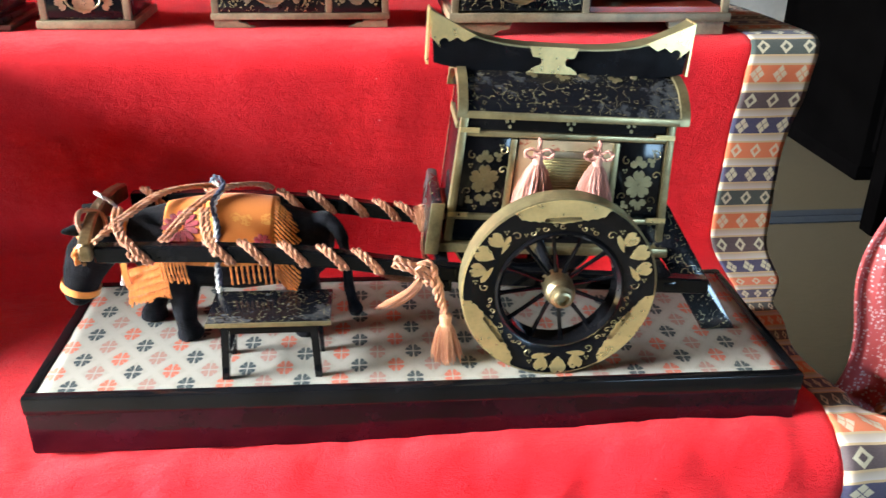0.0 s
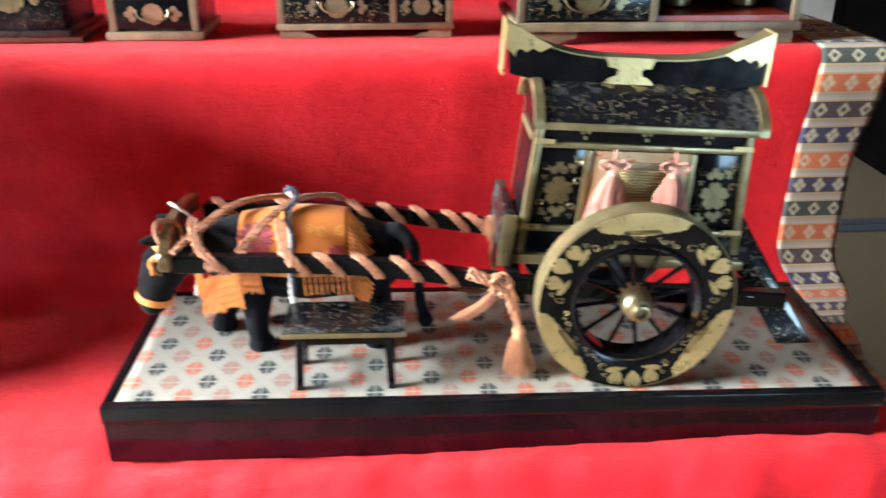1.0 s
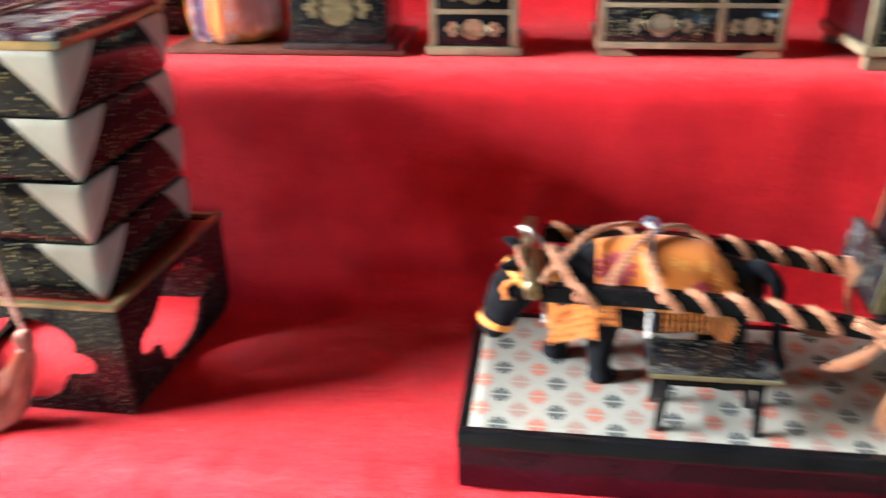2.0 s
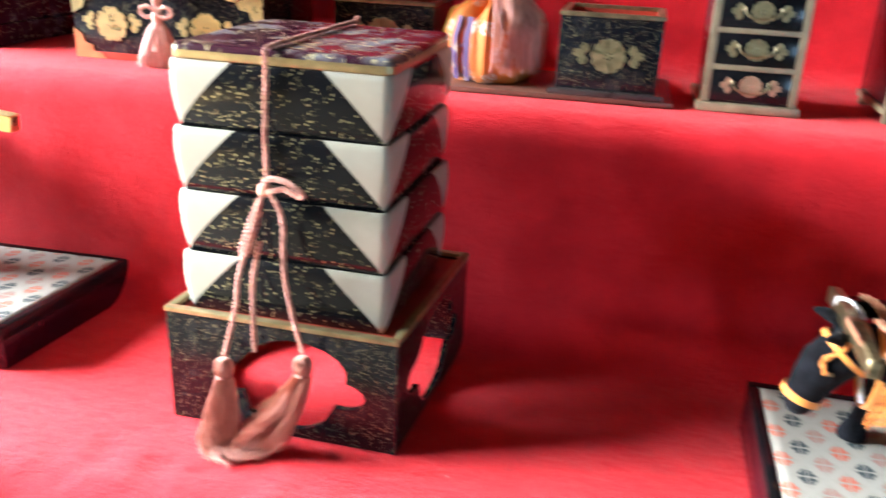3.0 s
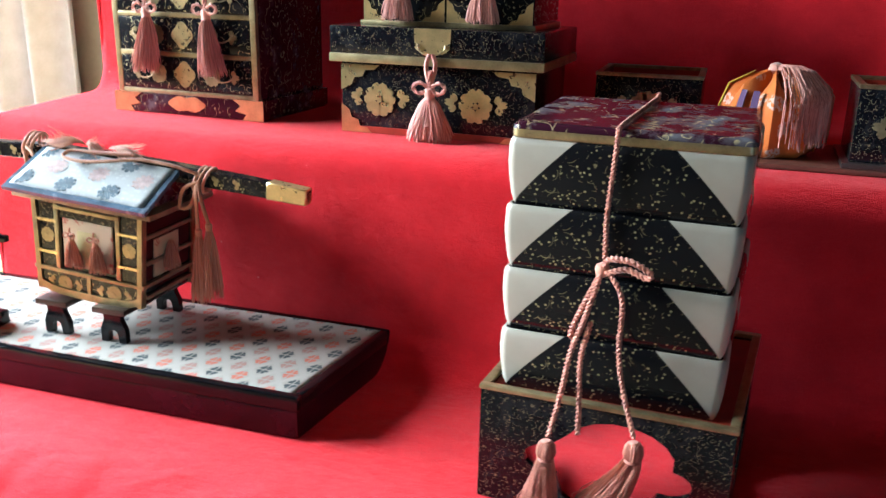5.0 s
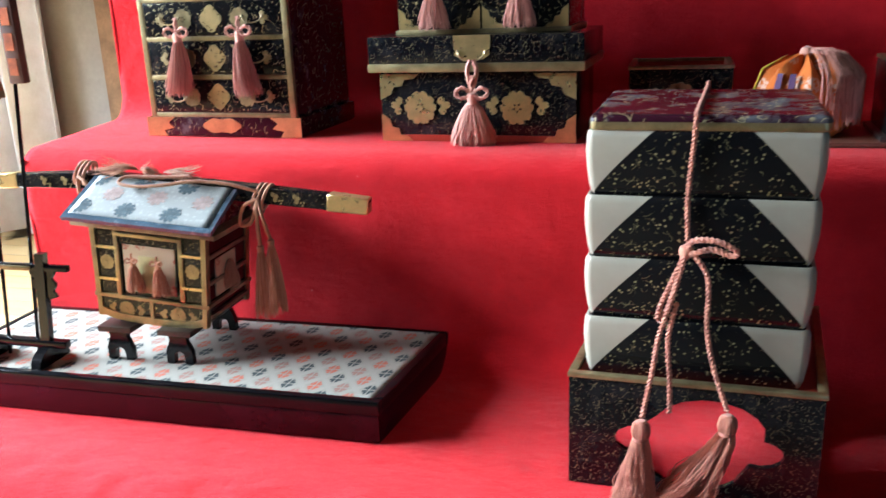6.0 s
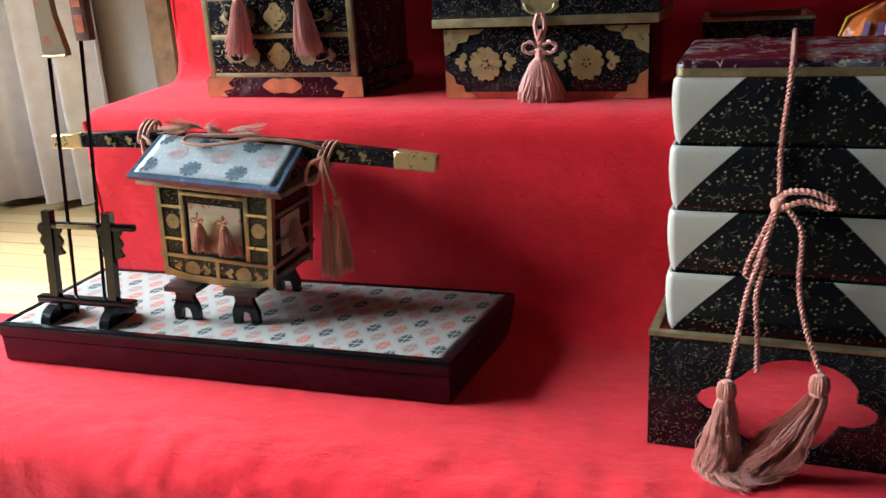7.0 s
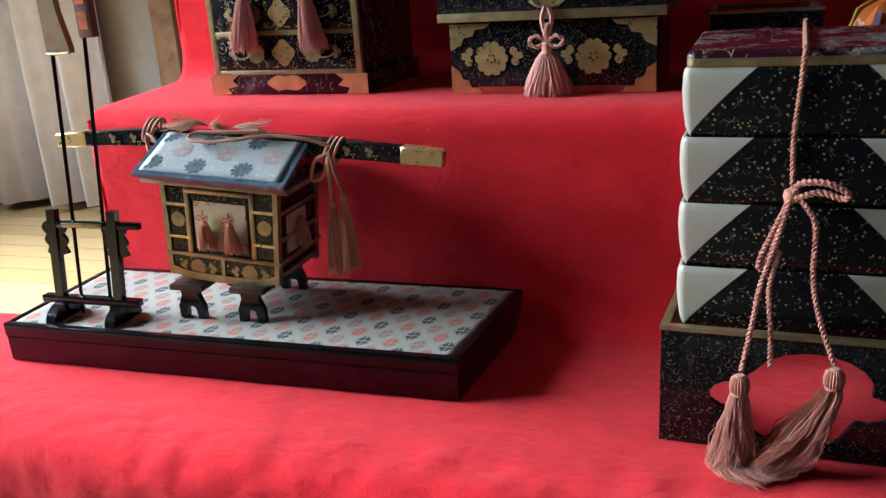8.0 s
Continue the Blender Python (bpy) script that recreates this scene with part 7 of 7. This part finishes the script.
def wrapped_ball():
    ob = thing("wrapped_ball", "patchwork silk ball with loose pink tassel", "silk ball", pose(-0.350, 0.745, ZS + 0.0042))
    bm = bmesh.new()
    rings = []
    for k in range(13):
        f = k / 12
        r = 0.036 * (1 - abs(2 * f - 0.84) ** 3.2 * 0.40) * (0.30 if k == 12 else 0.80 if k == 11 else 1)
        rings.append([(r * (1 + 0.09 * math.cos(8 * q)) * math.cos(q), r * (1 + 0.09 * math.cos(8 * q)) * math.sin(q), 0.060 * f + (0.004 * math.cos(8 * q) if k > 9 else 0)) for q in (2 * math.pi * j / 48 for j in range(48))])
    loft(bm, rings)
    part("silk_cover", bm, BALLCLOTH, ob, "orange patchwork silk in padded gores")
    for q in (-1.95, -2.25):
        bm = bmesh.new()
        loft(bm, [[(1.03 * r * math.cos(q + a), 1.03 * r * math.sin(q + a), z) for a in (-0.07, 0.07)] + [(1.06 * r * math.cos(q + a), 1.06 * r * math.sin(q + a), z) for a in (0.07, -0.07)] for r, z in ((0.034, 0.002), (0.037, 0.018), (0.037, 0.034), (0.032, 0.050))])
        part("silk_gore", bm, PURPLECLOTH, ob, "violet silk gore")
    for q in (0.1, -3.05):
        bm = bmesh.new()
        loft(bm, [[(1.02 * r * math.cos(q + a), 1.02 * r * math.sin(q + a), z) for a in (-0.06, 0.06)] + [(1.05 * r * math.cos(q + a), 1.05 * r * math.sin(q + a), z) for a in (0.06, -0.06)] for r, z in ((0.034, 0.002), (0.0375, 0.018), (0.0375, 0.034), (0.032, 0.052), (0.014, 0.0625))])
        part("silk_gore", bm, YELLOWSILK, ob, "yellow silk gore")
    bm = bmesh.new()
    for k in range(170):
        q = -0.75 + rng.gauss(0, 0.26)
        L = rng.uniform(0.8, 1.12)
        pts = []
        for i in range(7):
            s = i / 6 * L
            r = 0.006 + 0.036 * min(1, s * 1.9) + rng.uniform(0.0003, 0.0020)
            pts.append((r * math.cos(q), r * math.sin(q), 0.066 - 0.055 * max(0, s - 0.25) * 1.2 + 0.0015 * math.sin(s * 5 + k)))
        tube(bm, pts, 0.00042, 4, cap=False)
    part("fringe", bm, ROSE, ob, "loose pink silk fringe")
    bm = bmesh.new()
    lathe(bm, [(0.003, 0.0), (0.0058, 0.003), (0.0045, 0.0075), (0.001, 0.009)], 14, at=(0, 0, 0.060))
    part("knot", bm, ROSE, ob)
    return ob


chest_of_drawers()
lidded_chest()
upper_box()
board = tagged(part("display_board", B(-0.392, -0.207, 0.6975, 0.800, ZS, ZS + 0.0040, bev=0.0008), plain("rosewood_board", (0.12, 0.045, 0.03), 0.35, 0, 0.2, 40)), "thin reddish wooden board under the silk ball", "board")
open_box("brazier_box", "square black lacquered box with gold flower and red lining", pose(-0.2945, 0.7040, ZS + 0.0042, 0, 0, -1.5), 0.0745, 0.070, 0.059)
open_box("brazier_box", "open black lacquered box with red lining behind the stack", pose(-0.4900, 0.770, ZS, 0, 0, 0), 0.0870, 0.080, 0.056, False)
wrapped_ball()


def drawer_cabinet():
    w, d, h = 0.066, 0.072, 0.086
    ob = thing("drawer_cabinet", "small gilt-framed black cabinet of three drawers", "cabinet", pose(-0.1875, 0.7055, ZS, 0, 0, -1.0))
    part("base", B(-0.003, w + 0.003, -0.003, d + 0.003, 0, 0.0062, bev=0.0008), WOODTRIM, ob, "stepped gilt-wood base")
    part("carcass", B(0.0005, w - 0.0005, 0.002, d, 0.0062, h, bev=0.0008), MAKI_MAROON, ob)
    for x in (0.0, w - 0.0052):
        part("stile", B(x, x + 0.0052, -0.0004, 0.004, 0.0062, h, bev=0.0005), WOODTRIM, ob)
    dh = (h - 0.008) / 3
    for k in range(3):
        z0 = 0.0082 + dh * k
        part("rail", B(0.0052, w - 0.0052, -0.0002, 0.004, z0 + dh - 0.0042, z0 + dh - 0.0006, bev=0.0004), WOODTRIM, ob)
        dr = part("drawer", B(0.0058, w - 0.0058, -0.0002, 0.012, z0, z0 + dh - 0.0046, bev=0.0005), BLACK, ob, "black drawer with gold flowers")
        zc = z0 + dh * 0.42
        bm = bmesh.new()
        blossom(bm, w / 2, zc, 0.0080, -0.0002, 6, 0.2)
        spray(bm, w / 2 - 0.012, zc, 0.0095, -0.0002, math.pi)
        spray(bm, w / 2 + 0.012, zc, 0.0095, -0.0002, 0.0)
        part("gold_flower", bm, plain("rose_gold", (0.52, 0.30, 0.18), 0.38, 0.6, 0.15, 90) if k == 0 else GOLD, dr)
        bail(dr, w / 2, zc + 0.0025, -0.0002, 0.0125)
    part("top_board", B(-0.002, w + 0.002, -0.002, d + 0.002, h, h + 0.004, bev=0.0008), WOODTRIM, ob)
    return ob


def shelf_cabinet():
    w, d, h = 0.134, 0.080, 0.095
    ob = thing("dressing_cabinet", "gilt-framed black cabinet on scrolled bracket feet", "cabinet", pose(-0.0620, 0.7045, ZS, 0, 0, -0.5))
    for sx, x in ((1, 0.001), (-1, w - 0.001)):
        for y in (0.001, d - 0.007):
            bm = bmesh.new()
            prism(bm, [(x, 0), (x + sx * 0.030, 0), (x + sx * 0.026, 0.0012), (x + sx * 0.0235, 0.0032), (x + sx * 0.0195, 0.0034), (x + sx * 0.0175, 0.0062), (x, 0.0062)], "y", y, y + 0.006)
            part("bracket_foot", bm, WOODTRIM, ob)
    part("base", B(-0.001, w + 0.001, -0.001, d + 0.001, 0.0062, 0.0110, bev=0.0008), WOODTRIM, ob)
    part("carcass", B(0.001, w - 0.001, 0.002, d, 0.0110, h, bev=0.0008), BLACK, ob)
    for x in (0.0, 0.0858, w - 0.005):
        part("stile", B(x, x + 0.005, -0.0004, 0.004, 0.0110, h, bev=0.0005), WOODTRIM, ob)
    for k in range(3):
        z0 = 0.0118 + 0.0278 * k
        for x0, x1, big in ((0.0055, 0.0853, True), (0.0913, w - 0.0055, False)):
            dr = part("drawer", B(x0, x1, -0.0002, 0.012, z0, z0 + 0.0240, bev=0.0005), MAKI if big else BLACK, ob, "black drawer with gold plants")
            zc, xc = z0 + 0.0115, (x0 + x1) / 2
            bm = bmesh.new()
            blossom(bm, xc, zc, 0.0085 if big else 0.0065, -0.0002, 6, 0.2)
            spray(bm, xc - (0.015 if big else 0.008), zc, 0.0085, -0.0002, math.pi)
            spray(bm, xc + (0.015 if big else 0.008), zc, 0.0085, -0.0002, 0.0)
            part("gold_flower", bm, WOODTRIM, dr)
            bm = bmesh.new()
            for s in (-1, 1):
                berries(bm, xc + s * (0.027 if big else 0.014), zc - 0.004, 0.0018, -0.0002)
            part("gold_berries", bm, GOLD, dr)
            if big:
                bail(dr, xc, zc + 0.003, -0.0002, 0.0125)
        part("rail", B(0.005, w - 0.005, -0.0003, 0.004, z0 + 0.0242, z0 + 0.0276, bev=0.0004), WOODTRIM, ob)
    part("top_board", B(-0.002, w + 0.002, -0.002, d + 0.002, h, h + 0.004, bev=0.0008), WOODTRIM, ob)
    return ob


def tea_cabinet():
    w, d, h = 0.212, 0.100, 0.120
    ob = thing("tea_cabinet", "wide black cabinet with an open red-floored tea shelf", "cabinet", pose(0.1170, 0.6690, ZS, 0, 0, -0.6))
    for sx, x in ((1, 0.002), (-1, w - 0.002)):
        for y in (0.001, d - 0.009):
            bm = bmesh.new()
            prism(bm, [(x, 0), (x + sx * 0.030, 0), (x + sx * 0.034, 0.0032), (x + sx * 0.042, 0.0046), (x + sx * 0.044, 0.0098), (x, 0.0098)], "y", y, y + 0.008)
            part("bracket_foot", bm, WOODTRIM, ob, "reddish gilt-wood bracket foot")
    part("base", B(-0.002, w + 0.002, -0.002, d + 0.002, 0.0098, 0.0165, bev=0.0008), WOODTRIM, ob)
    bm = bmesh.new()
    box(bm, 0.001, w - 0.001, d - 0.004, d, 0.0165, h)
    for x in (0.001, 0.1010, w - 0.005):
        box(bm, x, x + 0.004, 0.002, d - 0.004, 0.0165, h)
    box(bm, 0.001, w - 0.001, 0.002, d, h, h + 0.005)
    part("carcass", bm, BLACK, ob)
    for x in (0.0, 0.0985, w - 0.0055):
        part("stile", B(x, x + 0.0055, -0.0005, 0.004, 0.0165, h, bev=0.0005), WOODTRIM, ob)
    part("shelf_floor", B(0.105, w - 0.005, 0.002, d - 0.004, 0.0165, 0.0205), CINNABAR, ob, "cinnabar red shelf")
    for k in range(3):
        z0 = 0.0180 + 0.034 * k
        dr = part("drawer", B(0.0065, 0.0980, -0.0002, 0.012, z0, z0 + 0.030, bev=0.0005), MAKI, ob, "black drawer with gold plants")
        bm = bmesh.new()
        blossom(bm, 0.052, z0 + 0.014, 0.0100, -0.0002, 6, 0.2)
        spray(bm, 0.033, z0 + 0.014, 0.0110, -0.0002, math.pi)
        spray(bm, 0.071, z0 + 0.014, 0.0110, -0.0002, 0)
        part("gold_flower", bm, GOLD, dr)
        bail(dr, 0.050, z0 + 0.016, -0.0002, 0.0160)
    return ob


drawer_cabinet()
shelf_cabinet()
tc = tea_cabinet()
for x, r, hh, lab in ((0.132, 0.0115, 0.030, "small bronze tea kettle on the red shelf"), (0.186, 0.0105, 0.034, "small pale tea jar on the red shelf")):
    jar = thing("tea_jar", lab, "jar", pose(0.1170 + x, 0.712, ZS + 0.0205), "tea things")
    part("jar_body", lathe(bmesh.new(), [(r * 0.7, 0), (r, 0.002), (r * 1.05, hh * 0.45), (r * 0.92, hh * 0.8), (r * 0.55, hh * 0.9)], 22), BRONZE if x < 0.15 else GOLD, jar)
    part("jar_lid", lathe(bmesh.new(), [(r * 0.56, hh * 0.9), (r * 0.58, hh * 0.96), (r * 0.2, hh * 1.0), (r * 0.18, hh * 1.1)], 18), BRONZE, jar)

# ---- silk sleeve that hangs beside the tiers ----
sleeve = thing("hanging_silk_sleeve", "pink spotted silk sleeve with flowered hem hanging down", "textile", pose(0.420, 0.470, -0.02))


def sleeve_sheet(z0, z1, y, mat, name, w0, w1, label):
    bm = bmesh.new()
    g = []
    for j in range(25):
        f = j / 24
        z = z0 + (z1 - z0) * f
        w = w0 + (w1 - w0) * f
        left = -w + 0.008 * math.sin(f * 9)
        g.append([bm.verts.new((left + (0.10 - left) * i / 30, y + 0.007 * math.sin(i * 0.8 + f * 2) * (1 - 0.5 * f) + 0.003 * math.sin(i * 2.1), z)) for i in range(31)])
    for j in range(24):
        for i in range(30):
            bm.faces.new((g[j][i], g[j][i + 1], g[j + 1][i + 1], g[j + 1][i]))
    ob = part(name, bm, mat, sleeve, label)
    sol = ob.modifiers.new("thick", "SOLIDIFY")
    sol.thickness = 0.002
    return ob


sleeve_sheet(-0.004, 0.20, 0.0, KIMONO, "spotted_silk", 0.070, 0.045, "pink and white spotted silk")
sleeve_sheet(0.0, 0.075, -0.018, KIMONO_FLORAL, "flowered_hem", 0.045, 0.020, "flowered silk hem")

# ---- thin dark line at the cloth's front edge, built as a round bar ----
rod = bmesh.new()
tube(rod, [(0.285, 0.3915, -0.0430), (0.315, 0.3905, -0.0400), (0.345, 0.3905, -0.0370)], 0.0014, 8)
tagged(part("rod", rod, BLACK), "thin black line along the red cloth's edge", "rod")
